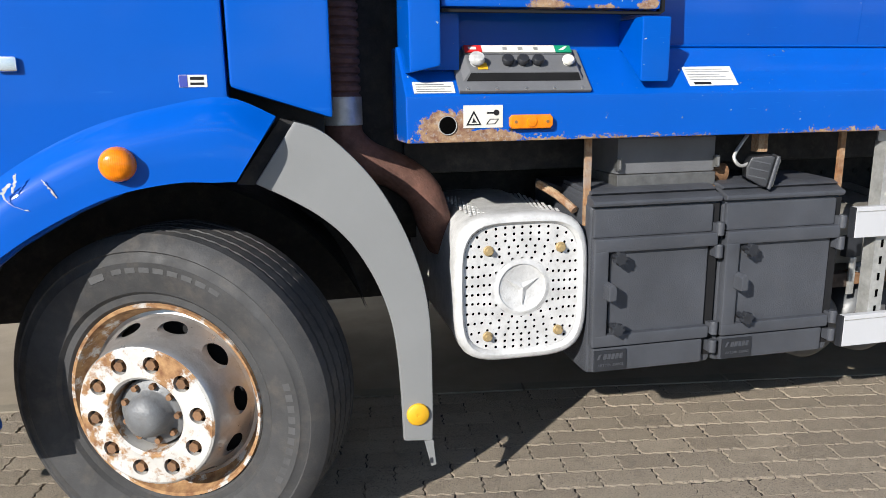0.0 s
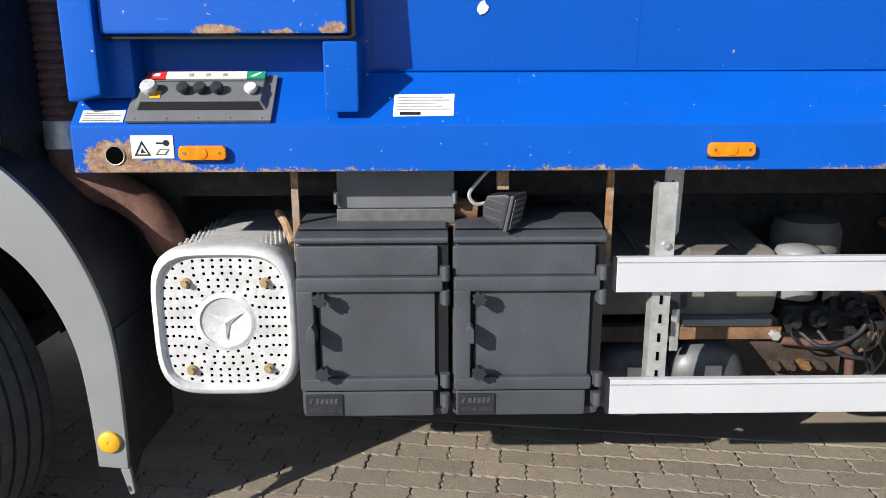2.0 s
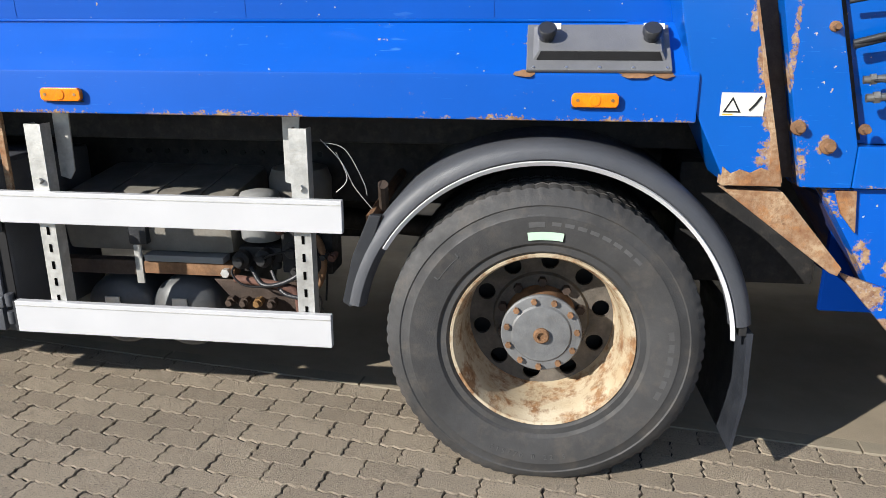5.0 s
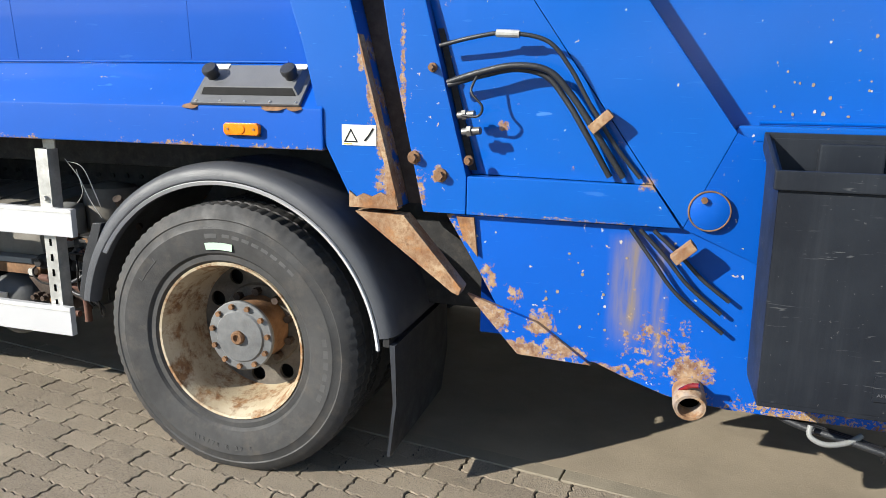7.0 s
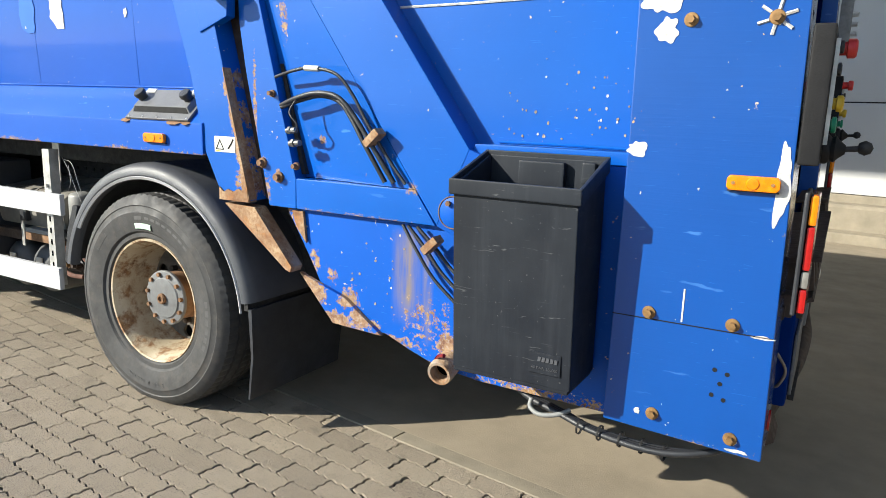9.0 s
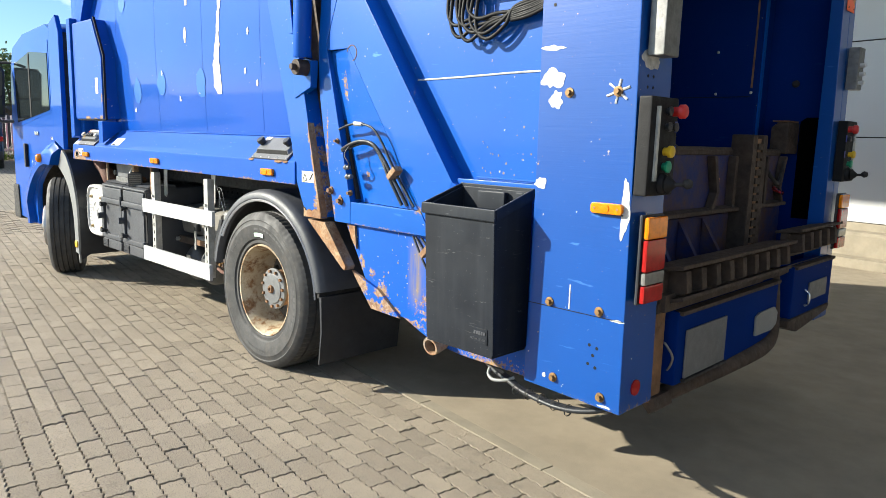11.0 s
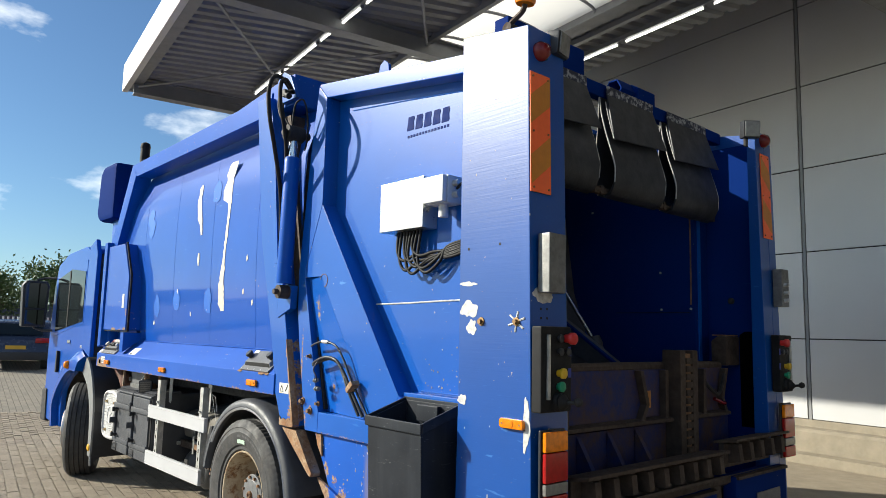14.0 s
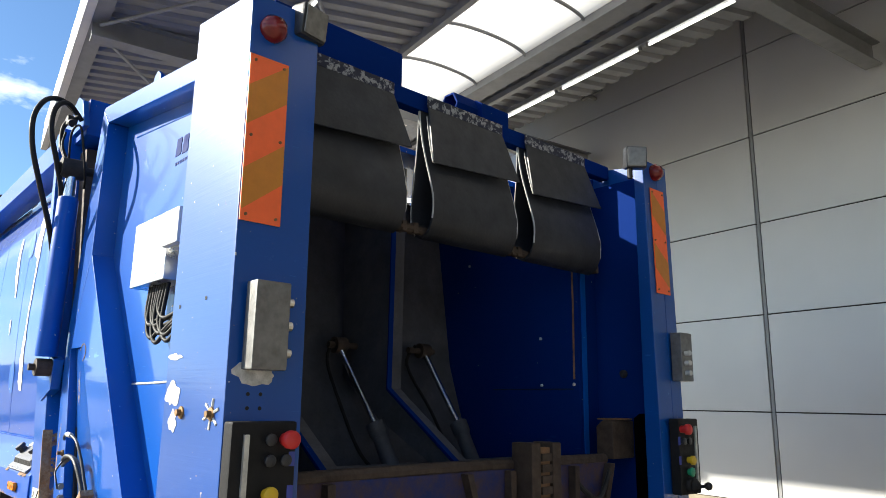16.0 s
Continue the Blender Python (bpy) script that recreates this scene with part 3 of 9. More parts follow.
ground = Mesh()
gx = [-320, -120, -60, -30, -18, -9.2, -3, 0, 6, 14, 40, 120, 320]
gy = [-320, -120, -40, -12, 0, 6, 12, 30, 120, 320]
ground.add([(x, y, rise(x) - 0.012 if x > -60 else rise(-60)) for x in gx for y in gy],
           [(i * len(gy) + j, (i + 1) * len(gy) + j, (i + 1) * len(gy) + j + 1, i * len(gy) + j + 1) for i in range(len(gx) - 1) for j in range(len(gy) - 1)])
single("ground", ground, far_ground_mat(), "paved yard of grey brown concrete pavers", "ground", kind="structure")
bed = Mesh().add([TURNED @ Vector(p) for p in ((-6.2, -5.0, -0.008), (13.3, -5.0, -0.008), (13.3, 3.72, -0.008), (-6.2, 3.72, -0.008))], [(0, 1, 2, 3)])
pavement = single("pavement", bed, M_SAND, "interlocking grey brown pavers with dark sand joints", "paving", kind="structure")

slab = Mesh().box(-26, 34, 3.80, 11.7, -0.3, 0.0).moved(TURNED)
single("concrete_slab", slab, M_CONCRETE, "smooth pale concrete slab beneath the canopy", "floor", kind="structure", bevel=0.006)
edging = Mesh()
k = -8.0
while k < 13:
    edging.box(k + 0.003, k + 0.997, 3.715, 3.797, -0.2, 0.004)
    k += 1.0
single("kerb_edging", edging.moved(TURNED), M_KERB, "flush concrete edging strip along the slab", "kerb", kind="structure", bevel=0.006)

WALL_V = 11.65
wall = Mesh().box(-14, 34, WALL_V + 0.03, WALL_V + 0.25, 0.5, 7.8).moved(TURNED)
wall_ob = single("wall_north", wall, M_DARK, "tall hall wall clad in grey metal panels", "wall", kind="structure")
JOINTS_U = [-14, -8.3, -2.55, 3.2, 8.95, 14.7, 20.45, 26.2, 34]
JOINTS_Z = [0.57, 1.71, 2.975, 4.22, 5.48, 6.74, 7.75]
for a, b in zip(JOINTS_U, JOINTS_U[1:]):
    for lo, hi in zip(JOINTS_Z, JOINTS_Z[1:]):
        p = Mesh().box(a + 0.035, b - 0.035, WALL_V, WALL_V + 0.028, lo + 0.008, hi - 0.008).moved(TURNED)
        part("panel", p, M_CLAD, wall_ob, bevel=0.005)
for u in JOINTS_U[1:-1]:
    p = Mesh().box(u - 0.022, u + 0.022, WALL_V + 0.004, WALL_V + 0.028, 0.57, 7.6).moved(TURNED)
    part("joint_cover", p, M_CANOPY_STEEL, wall_ob, "grey cover strip over the panel joint", bevel=0.003)
plinth = Mesh().prism([(11.22, 0.0), (11.22, 0.13), (11.40, 0.15), (11.40, 0.42), (11.44, 0.46), (11.62, 0.47), (11.62, 0.57), (11.9, 0.57), (11.9, 0.0)], "x", -14, 34).moved(TURNED)
single("plinth", plinth, M_KERB, "stepped concrete plinth at the foot of the wall", "plinth", kind="structure", bevel=0.008)
# unseen wall added to close the hall's lengthened east end
closing = Mesh().box(33.9, 34.1, 3.6, 11.9, -0.1, 7.9).moved(TURNED)
single("closing_wall_east", closing, M_CLAD, "unseen plain grey wall closing the hall", "wall", kind="structure")

# canopy; its unseen eastern length is added to block sky light
CZ = 6.12
WALL_TOP = 7.6
END_SKEW = 0.25


def left_end(v):
    return -5.05 + END_SKEW * (v - 3.56)


canopy = Mesh()


def ribbed(v0, v1):
    u = -5.0
    while u < 33.5:
        for a, b, z0, z1 in ((0, 0.11, 0, 0), (0.11, 0.14, 0, 0.045), (0.14, 0.22, 0.045, 0.045), (0.22, 0.25, 0.045, 0)):
            e0, e1 = END_SKEW * (v0 - 3.56), END_SKEW * (v1 - 3.56)
            canopy.add([(u + a + e0, v0, CZ + z0), (u + b + e0, v0, CZ + z1), (u + b + e1, v1, CZ + z1), (u + a + e1, v1, CZ + z0)], [(0, 1, 2, 3)])
        u += 0.25


ribbed(3.62, 6.98)
ribbed(8.62, 9.85)
canopy.add([(left_end(3.5), 3.5, CZ + 0.2), (34, 3.5, CZ + 0.2), (34, 6.98, CZ + 0.2), (left_end(6.98), 6.98, CZ + 0.2)], [(0, 1, 2, 3)])
canopy.add([(left_end(8.38), 8.38, CZ + 0.2), (34, 8.38, CZ + 0.2), (34, 9.9, CZ + 0.2), (left_end(9.9), 9.9, CZ + 0.2)], [(0, 1, 2, 3)])
canopy.add([(left_end(9.9), 9.9, CZ + 0.2), (34, 9.9, CZ + 0.2), (34, 9.9, WALL_TOP), (left_end(9.9), 9.9, WALL_TOP)], [(0, 1, 2, 3)])
canopy.add([(left_end(9.9), 9.9, WALL_TOP), (34, 9.9, WALL_TOP), (34, 12, WALL_TOP), (left_end(12), 12, WALL_TOP)], [(0, 1, 2, 3)])
canopy.add([(left_end(6.98), 6.98, CZ + 0.2), (-1.99, 6.98, CZ + 0.2), (-1.99, 8.38, CZ + 0.2), (left_end(8.38), 8.38, CZ + 0.2)], [(0, 1, 2, 3)])
single("ceiling", canopy.moved(TURNED), M_CANOPY, "ribbed grey metal underside of the loading canopy", "canopy", kind="structure", angle=20)

frame_ob = thing("canopy_frame", TURNED @ Vector((0, 3.6, CZ)), "grey steel frame and fascia of the loading canopy", "canopy frame", kind="structure")
part("fascia", Mesh().box(-5.05, 34, 3.50, 3.60, CZ - 0.14, CZ + 0.38).moved(TURNED), M_FASCIA, frame_ob, "pale grey front fascia", bevel=0.01)
part("gutter_flange", Mesh().box(-5.05, 34, 3.603, 3.78, CZ - 0.10, CZ - 0.06).moved(TURNED), M_CANOPY_STEEL, frame_ob, bevel=0.006)
endpts = [(left_end(3.56), 3.56), (left_end(3.56) + 0.1, 3.56), (left_end(11.6) + 0.1, 11.6), (left_end(11.6), 11.6)]
part("end_fascia", Mesh().prism(endpts, "z", CZ - 0.12, CZ + 0.38).moved(TURNED), M_CANOPY_STEEL, frame_ob, bevel=0.008)
for u in (-4.55, 0.1, 4.9, 9.7, 14.5, 19.3, 24.1, 28.9):
    for z0, z1, w in ((CZ - 0.30, CZ - 0.28, 0.10), (CZ - 0.28, CZ - 0.02, 0.01), (CZ - 0.02, CZ - 0.003, 0.10)):
        pts = [(u - w + END_SKEW * (v - 3.56) * 0.0, v) for v in (3.62, 11.6)] + [(u + w, v) for v in (11.6, 3.62)]
        part("beam", Mesh().prism(pts, "z", z0, z1).moved(TURNED), M_CANOPY_STEEL, frame_ob, bevel=0.003)
for v0, v1, z0, z1 in ((8.37, 8.63, CZ - 0.06, CZ + 0.16), (6.96, 7.04, CZ - 0.08, CZ + 0.16), (8.74, 8.82, CZ - 0.1, CZ - 0.02)):
    part("purlin", Mesh().box(-3.6, 34, v0, v1, z0, z1).moved(TURNED), M_CANOPY_STEEL, frame_ob, bevel=0.008)
for (u0, v0), (u1, v1) in (((-4.5, 3.7), (0.0, 6.9)), ((-4.4, 6.9), (0.0, 3.7)), ((0.2, 3.7), (4.8, 6.9)), ((0.2, 6.9), (4.8, 3.7)), ((5, 8.7), (9.6, 11.5))):
    rod = Mesh().tube([(u0, v0, CZ - 0.16), (u1, v1, CZ - 0.16)], 0.022, 8, 1).moved(TURNED)
    part("brace_rod", rod, M_CANOPY_STEEL, frame_ob)
for v in (5.55, 9.19):
    lamp_row = thing("strip_light", TURNED @ Vector((4, v, CZ - 0.1)), "row of lit fluorescent tubes on a grey channel", "strip light", "strip lights of the canopy")
    part("channel", Mesh().box(-3.7 if v < 6 else -2.6, 15.5, v - 0.05, v + 0.05, CZ - 0.12, CZ - 0.05).moved(TURNED), M_CANOPY_STEEL, lamp_row, bevel=0.006)
    u = -3.6 if v < 6 else -2.4
    while u < 15:
        part("lamp_tube", Mesh().cyl((u, v, CZ - 0.142), (u + 1.32, v, CZ - 0.142), 0.017, n=10).moved(TURNED), M_TUBE, lamp_row, "lit white tube")
        for e in (u - 0.03, u + 1.325):
            part("tube_holder", Mesh().box(e, e + 0.03, v - 0.02, v + 0.02, CZ - 0.165, CZ - 0.121).moved(TURNED), M_CANOPY_STEEL, lamp_row)
        u += 1.48
skylight = thing("skylight", TURNED @ Vector((4, 7.6, CZ)), "white translucent barrel skylight with curved ribs", "skylight", kind="structure")
vault = [(7.71 + 0.67 * math.cos(radians(a)), CZ + 0.03 + 0.13 * math.sin(radians(a))) for a in range(180, -1, -12)]
part("end_cap", Mesh().prism(vault, "x", -2.03, -1.99).moved(TURNED), M_CANOPY_STEEL, skylight)
pane_u = -1.99
while pane_u < 15:
    m = Mesh()
    for p, q in zip(vault, vault[1:]):
        m.add([(pane_u, *p), (pane_u + 1.05, *p), (pane_u + 1.05, *q), (pane_u, *q)], [(0, 1, 2, 3)])
    part("pane", m.moved(TURNED), M_SKYLIGHT, skylight, angle=60)
    part("curved_rib", Mesh().tube([(pane_u, v, z - 0.02) for v, z in vault], 0.022, 6, 1).moved(TURNED), M_CANOPY_STEEL, skylight)
    pane_u += 1.05
outlet = Mesh().tube([(0.3, WALL_V, 7.12), (0.3, WALL_V - 0.16, 7.12), (0.2, WALL_V - 0.20, 7.10)], 0.035, 10).tube([(0.55, WALL_V - 0.1, 7.16), (0.05, WALL_V - 0.1, 7.16)], 0.02, 8)
single("wall_pipe", outlet.moved(TURNED), M_CANOPY_STEEL, "short grey pipe outlet high on the wall", "pipe")


# ---- far side of the yard ----
fence = thing("fence", (-19.5, 6, rise(-19.5)), "white painted steel picket fence on a grass strip", "fence")
FZ = rise(-19.5)
for z in (0.25, 1.25):
    part("rail", Mesh().box(-19.53, -19.47, -10, 26, FZ + z, FZ + z + 0.05), M_FENCE, fence)
picket = Mesh().box(-19.56, -19.53, -0.03, 0.03, FZ + 0.1, FZ + 1.45).data("picket", M_FENCE)
y = -10.0
while y < 26:
    ob = hang(new("picket", picket), fence)
    ob.location = (0, y, 0)
    y += 0.155
g = random.Random(5)
grass = Mesh()
for i in range(5200):
    x, y = g.uniform(-20.6, -18.4), g.uniform(-10, 26)
    z, h, a, w = rise(x), g.uniform(0.08, 0.26), g.uniform(0, 6.28), 0.035
    dx, dy = w * math.cos(a), w * math.sin(a)
    grass.add([(x - dx, y - dy, z - 0.01), (x + dx, y + dy, z - 0.01), (x + g.uniform(-0.08, 0.08), y + g.uniform(-0.08, 0.08), z + h)], [(0, 1, 2)])
single("grass", grass, M_GRASS, "rough green grass along the fence foot", "grass", kind="stuff")


def tree(x, y, height, spread, seed, label):
    g = random.Random(seed)
    z0 = rise(max(x, -60)) - 0.05
    t = thing("tree", (x, y, z0), label, "tree", "trees behind the yard")
    trunk = Mesh()
    top = height * 0.45
    path = [(x + g.uniform(-0.1, 0.1) * i, y + g.uniform(-0.1, 0.1) * i, z0 + top * i / 4) for i in range(5)]
    for i in range(4):
        trunk.cyl(path[i], path[i + 1], 0.20 - 0.025 * i, 0.20 - 0.025 * (i + 1), 10)
    ends = []
    for i in range(9):
        a, r, h = g.uniform(0, 6.28), g.uniform(0.4, 1.0) * spread, height * g.uniform(0.5, 0.95)
        e = (x + r * math.cos(a), y + r * math.sin(a), z0 + h)
        m = tuple((p + q) / 2 + g.uniform(-0.2, 0.2) for p, q in zip(path[-1], e))
        trunk.tube([path[g.randint(2, 4)], m, e], 0.05, 6, 3)
        ends.append(e)
    part("trunk", trunk, M_BARK, t)
    crown = Mesh()
    for e in ends * 3:
        c = [v + g.gauss(0, spread * 0.28) for v in e]
        for i in range(150):
            p = Vector([v + g.gauss(0, spread * 0.19) for v in c])
            d = Vector((g.gauss(0, 1), g.gauss(0, 1), g.gauss(0, 1))).normalized()
            s = d.orthogonal().normalized() * g.uniform(0.03, 0.07)
            d = d * g.uniform(0.05, 0.12)
            crown.add([p - d, p + s, p + d, p - s], [(0, 1, 2, 3)])
    part("crown", crown, M_LEAF, t, "uneven crown of small green leaves")
    return t


tree(-30.5, 9.9, 4.0, 1.5, 1, "broad green tree standing behind the fence")
tree(-33.0, 4.2, 3.2, 1.8, 2, "low bushy green tree behind the fence")
tree(-34.0, 7.0, 3.4, 1.8, 3, "low bushy green tree behind the fence")
tree(-33.0, 13.6, 4.0, 2.0, 4, "green tree half hidden by the truck cab")
tree(-36.0, 0.5, 3.5, 2.2, 6, "broad green tree standing behind the fence")
tree(-34.0, 17.5, 4.4, 2.4, 7, "green tree half hidden by the truck cab")


def hatchback(x, y, yaw, paintwork, label):
    """A parked car seen from behind: tail at x, nose away."""
    z = rise(x)
    m = pose(x, y, z, 0, 0, yaw)
    car = thing("car", (x, y, z), label, "car", "cars parked by the fence")
    side = [(0.0, 0.32), (-0.02, 0.55), (0.04, 0.86), (0.18, 0.98), (0.45, 1.38), (0.75, 1.46), (1.9, 1.45), (2.75, 1.02), (3.8, 0.86), (4.15, 0.62), (4.15, 0.3)]
    body = Mesh().prism([(px, pz) for px, pz in side], "y", -0.87, 0.87)
    part("body", body.moved(m), paintwork, car, bevel=0.09, segments=3)
    rear = Mesh().prism([(0.19, 1.02), (0.43, 1.34), (0.44, 1.34), (0.20, 1.02)], "y", -0.66, 0.66)
    rear.v = [(px - 0.035, py, pz) for px, py, pz in rear.v]
    part("rear_window", rear.moved(m), M_GLASS, car)
    for s in (-1, 1):
        part("side_window", Mesh().prism([(0.62, 1.02), (0.85, 1.38), (1.85, 1.38), (2.5, 1.05)], "y", s * 0.872, s * 0.878).moved(m), M_GLASS, car)
        part("tail_light", Mesh().box(-0.03, 0.1, s * 0.48 if s > 0 else -0.86, 0.86 if s > 0 else -0.48, 0.78, 0.93).moved(m), M_REDLENS, car, bevel=0.03)
        for wx in (0.75, 3.35):
            w = part("wheel", Mesh().lathe([(0.18, 0), (0.31, 0.01), (0.32, 0.05), (0.32, 0.18), (0.3, 0.2)], (wx, s * 0.66, 0.31), (0, s, 0), 24).moved(m), M_RUBBER, car)
            part("rim", Mesh().lathe([(0.0, 0.19), (0.18, 0.2), (0.2, 0.205)], (wx, s * 0.66, 0.31), (0, s, 0), 20).moved(m), M_STEEL, w)
    part("number_plate", Mesh().box(-0.045, -0.03, -0.26, 0.26, 0.60, 0.71).moved(m), M_PLATE, car, "yellow number plate")
    part("bumper", Mesh().box(-0.05, 0.3, -0.84, 0.84, 0.28, 0.52).moved(m), M_PLASTIC, car, bevel=0.05)
    return car


hatchback(-14.6, 4.85, 168, M_CARPAINT, "dark blue hatchback car parked before the fence")
hatchback(-17.6, 7.6, 150, M_CARRED, "small red car parked behind the fence corner")
far_truck = thing("far_truck", (-26, 3.5, rise(-26)), "dark blue flatbed truck parked beyond the fence", "truck")
RZ = rise(-26)
part("cab", Mesh().prism([(0.0, 0.6), (0.0, 3.1), (0.3, 3.35), (1.9, 3.3), (2.1, 0.6)], "y", -26.8, -25).moved(Matrix(((0, 1, 0, 0), (1, 0, 0, 1.6), (0, 0, 1, RZ), (0, 0, 0, 1)))), M_FARDARK, far_truck, bevel=0.08)
part("flatbed", Mesh().box(-26.8, -25.0, 3.9, 10.5, RZ + 0.95, RZ + 1.35), M_FARDARK, far_truck, bevel=0.03)
part("white_stripe", Mesh().box(-24.99, -24.98, 1.7, 3.6, RZ + 1.95, RZ + 2.03), M_FENCE, far_truck)
for wy in (2.4, 8.2, 9.4):
    part("wheel", Mesh().lathe([(0.2, 0), (0.48, 0.02), (0.5, 0.06), (0.5, 0.28)], (-25.3, wy, RZ + 0.5), (1, 0, 0), 24), M_RUBBER, far_truck)
far_hall = Mesh().box(-75, -70, -30, 50, 1.0, 3.6)
single("far_building", far_hall, M_FARDARK, "low dark building beyond the yard", "building", bevel=0.05)

# ---- the refuse truck ----
TRUCK = thing("refuse_truck", (3.4, 3.8, 0), "worn blue refuse collection truck with rust on its edges", "truck")
YR = 5.05
YC = 3.80


def both(y0, y1):
    """The same span on the near and the far flank."""
    return ((y0, y1), (2 * YC - y1, 2 * YC - y0))


# chassis
for y0, y1 in both(3.36, 3.44):
    part("chassis_rail", Mesh().box(-0.6, 6.3, y0, y1, 0.80, 1.08), M_DARK, TRUCK, "dark steel chassis rail", bevel=0.006)
for x in (0.75, 2.45, 3.5, 5.0):
    part("cross_member", Mesh().box(x, x + 0.08, 3.44, 4.16, 0.84, 1.02), M_DARK, TRUCK, bevel=0.006)
part("subframe", Mesh().box(0.9, 4.8, 3.0, 4.6, 1.10, 1.22), M_DARK, TRUCK, "dark underside of the container", bevel=0.01)
part("rear_axle", Mesh().cyl((4.287, 2.95, 0.50), (4.287, 4.65, 0.50), 0.12).lathe([(0.05, -0.2), (0.24, -0.1), (0.26, 0), (0.24, 0.1), (0.05, 0.2)], (4.287, YC, 0.52), (0, 1, 0), 24), M_DARK, TRUCK)
part("front_axle", Mesh().box(0.0, 0.2, 2.95, 4.65, 0.40, 0.52), M_DARK, TRUCK, bevel=0.02)
part("engine_block", Mesh().box(-0.9, 0.9, 3.35, 4.25, 0.55, 1.25), M_DARK, TRUCK, bevel=0.05)

# masses added below the frame to keep far-side light out and darken it
part("far_side_box", Mesh().box(1.0, 3.45, 4.35, 4.98, 0.36, 1.12), M_DARK, TRUCK, "added dark boxes that block light from the far flank", bevel=0.03)
part("gearbox", Mesh().prism([(0.92, 0.50), (0.92, 1.05), (1.5, 1.0), (1.9, 0.85), (1.9, 0.60), (1.5, 0.46)], "y", 3.5, 4.1), M_DARK, TRUCK, "added dark mass under the frame", bevel=0.04)
part("drive_shaft", Mesh().cyl((1.9, 3.8, 0.72), (4.1, 3.8, 0.56), 0.055, n=16), M_DARK, TRUCK)
part("rear_underframe", Mesh().box(4.75, 5.25, 3.0, 4.6, 0.62, 1.06), M_DARK, TRUCK, "added dark block behind the rear wheels", bevel=0.02)

# container: skirt beam, wall, frame
skirt = [(2.61, 1.23), (2.61, 1.365), (2.765, 1.515), (2.86, 1.515), (2.86, 1.23)]
part("skirt", Mesh().prism(skirt, "x", 0.845, 4.70), M_BLUE_SKIRT, TRUCK, "blue sloping skirt beam with rust along its lower edge", bevel=0.008)
part("skirt", Mesh().prism([(2 * YC - y, z) for y, z in skirt], "x", 0.845, 4.70), M_BLUE_SKIRT, TRUCK, bevel=0.008)


def bulge(z):
    return 2.775 - 0.035 * math.sin(math.pi * min(1, max(0, (z - 1.5) / 1.7)))


zs = [1.50 + 1.76 * i / 14 for i in range(15)]
ys = [bulge(z) for z in zs[:-3]] + [2.79, 2.82, 2.87]
profile = list(zip(ys, zs))
front_x = lambda z: 1.0 if z < 2.5 else 1.0 + (z - 2.5) * 0.62
for flip in (False, True):
    m = Mesh()
    for (ya, za), (yb, zb) in zip(profile, profile[1:]):
        if flip:
            ya, yb = 2 * YC - ya, 2 * YC - yb
        m.add([(front_x(za), ya, za), (4.75, ya, za), (4.75, yb, zb), (front_x(zb), yb, zb)], [(0, 1, 2, 3)])
    part("side_wall", m, M_BLUE_BODY, TRUCK, "smooth curved blue container wall with torn sticker remains", angle=40)
part("container_roof", Mesh().prism([(1.45, 3.24), (4.1, 3.36), (4.75, 3.36), (4.75, 3.28), (1.45, 3.18)], "y", 2.95, 4.65), M_BLUE_BODY, TRUCK, bevel=0.01)
part("container_front", Mesh().prism([(0.90, 1.42), (0.90, 2.5), (1.45, 3.24), (1.5, 3.2), (1.0, 2.45), (1.0, 1.42)], "y", 2.9, 4.7), M_BLUE_BODY, TRUCK, bevel=0.006)
for y0, y1 in both(2.665, 2.83):
    part("front_frame", Mesh().strip([(0.86, 1.44), (0.86, 2.5), (1.36, 3.34)], [(1.02, 1.44), (1.02, 2.46), (1.50, 3.24)], "y", y0, y1), M_BLUE, TRUCK, "folded front edge of the container", bevel=0.006)
    part("top_rail", Mesh().prism([(1.36, 3.34), (1.50, 3.20), (4.35, 3.24), (4.35, 3.40)], "y", y0, y1), M_BLUE, TRUCK, "folded top edge of the container", bevel=0.006)
    part("shoulder_plate", Mesh().prism([(3.75, 3.393), (4.50, 3.47), (4.66, 3.47), (4.66, 3.25), (4.36, 3.25), (4.36, 3.40)], "y", y0 + 0.01, y1 + 0.25 if y0 < 3 else y1 - 0.01), M_BLUE, TRUCK, bevel=0.005)
    lean = lambda z, off: 4.96 - 0.25 * (z - 1.06) + off
    post = [(lean(1.055, -0.16), 1.055), (lean(1.055, 0), 1.055), (lean(3.35, 0), 3.35), (4.22, 3.35), (4.40, 2.3), (lean(1.57, -0.205), 1.57), (lean(1.25, -0.21), 1.25)]
    part("rear_frame", Mesh().prism(post, "y", y0 - 0.045 if y0 < 3 else y0, y1 if y0 < 3 else y1 + 0.045), M_BLUE_GATE, TRUCK, "leaning blue rear frame of the container", bevel=0.008)
    part("gap_channel", Mesh().prism([(lean(1.06, 0.002), 1.06), (lean(1.06, 0.075), 1.06), (lean(3.2, 0.13), 3.2), (lean(3.2, 0.002), 3.2)], "y", y0 + 0.05 if y0 < 3 else y0, y1 if y0 < 3 else y1 - 0.05), M_RUST_DARK, TRUCK, "dark rusty gap beside the tailgate")
edge = [(lean(z, -0.010 - w), z) for z, w in ((1.06, 0.012), (1.10, 0.020), (1.14, 0.008), (1.2, 0.003), (1.27, 0.007), (1.31, -0.002), (1.37, 0.002), (1.42, -0.005), (1.5, -0.004), (1.6, -0.009))] + [(lean(z, 0.003), z) for z in (1.6, 1.3, 1.06)]
part("rusty_edge", Mesh().prism(edge, "y", 2.614, 2.66), M_RUST_PALE, TRUCK, "rust eaten edge of the rear frame", bevel=0.002)
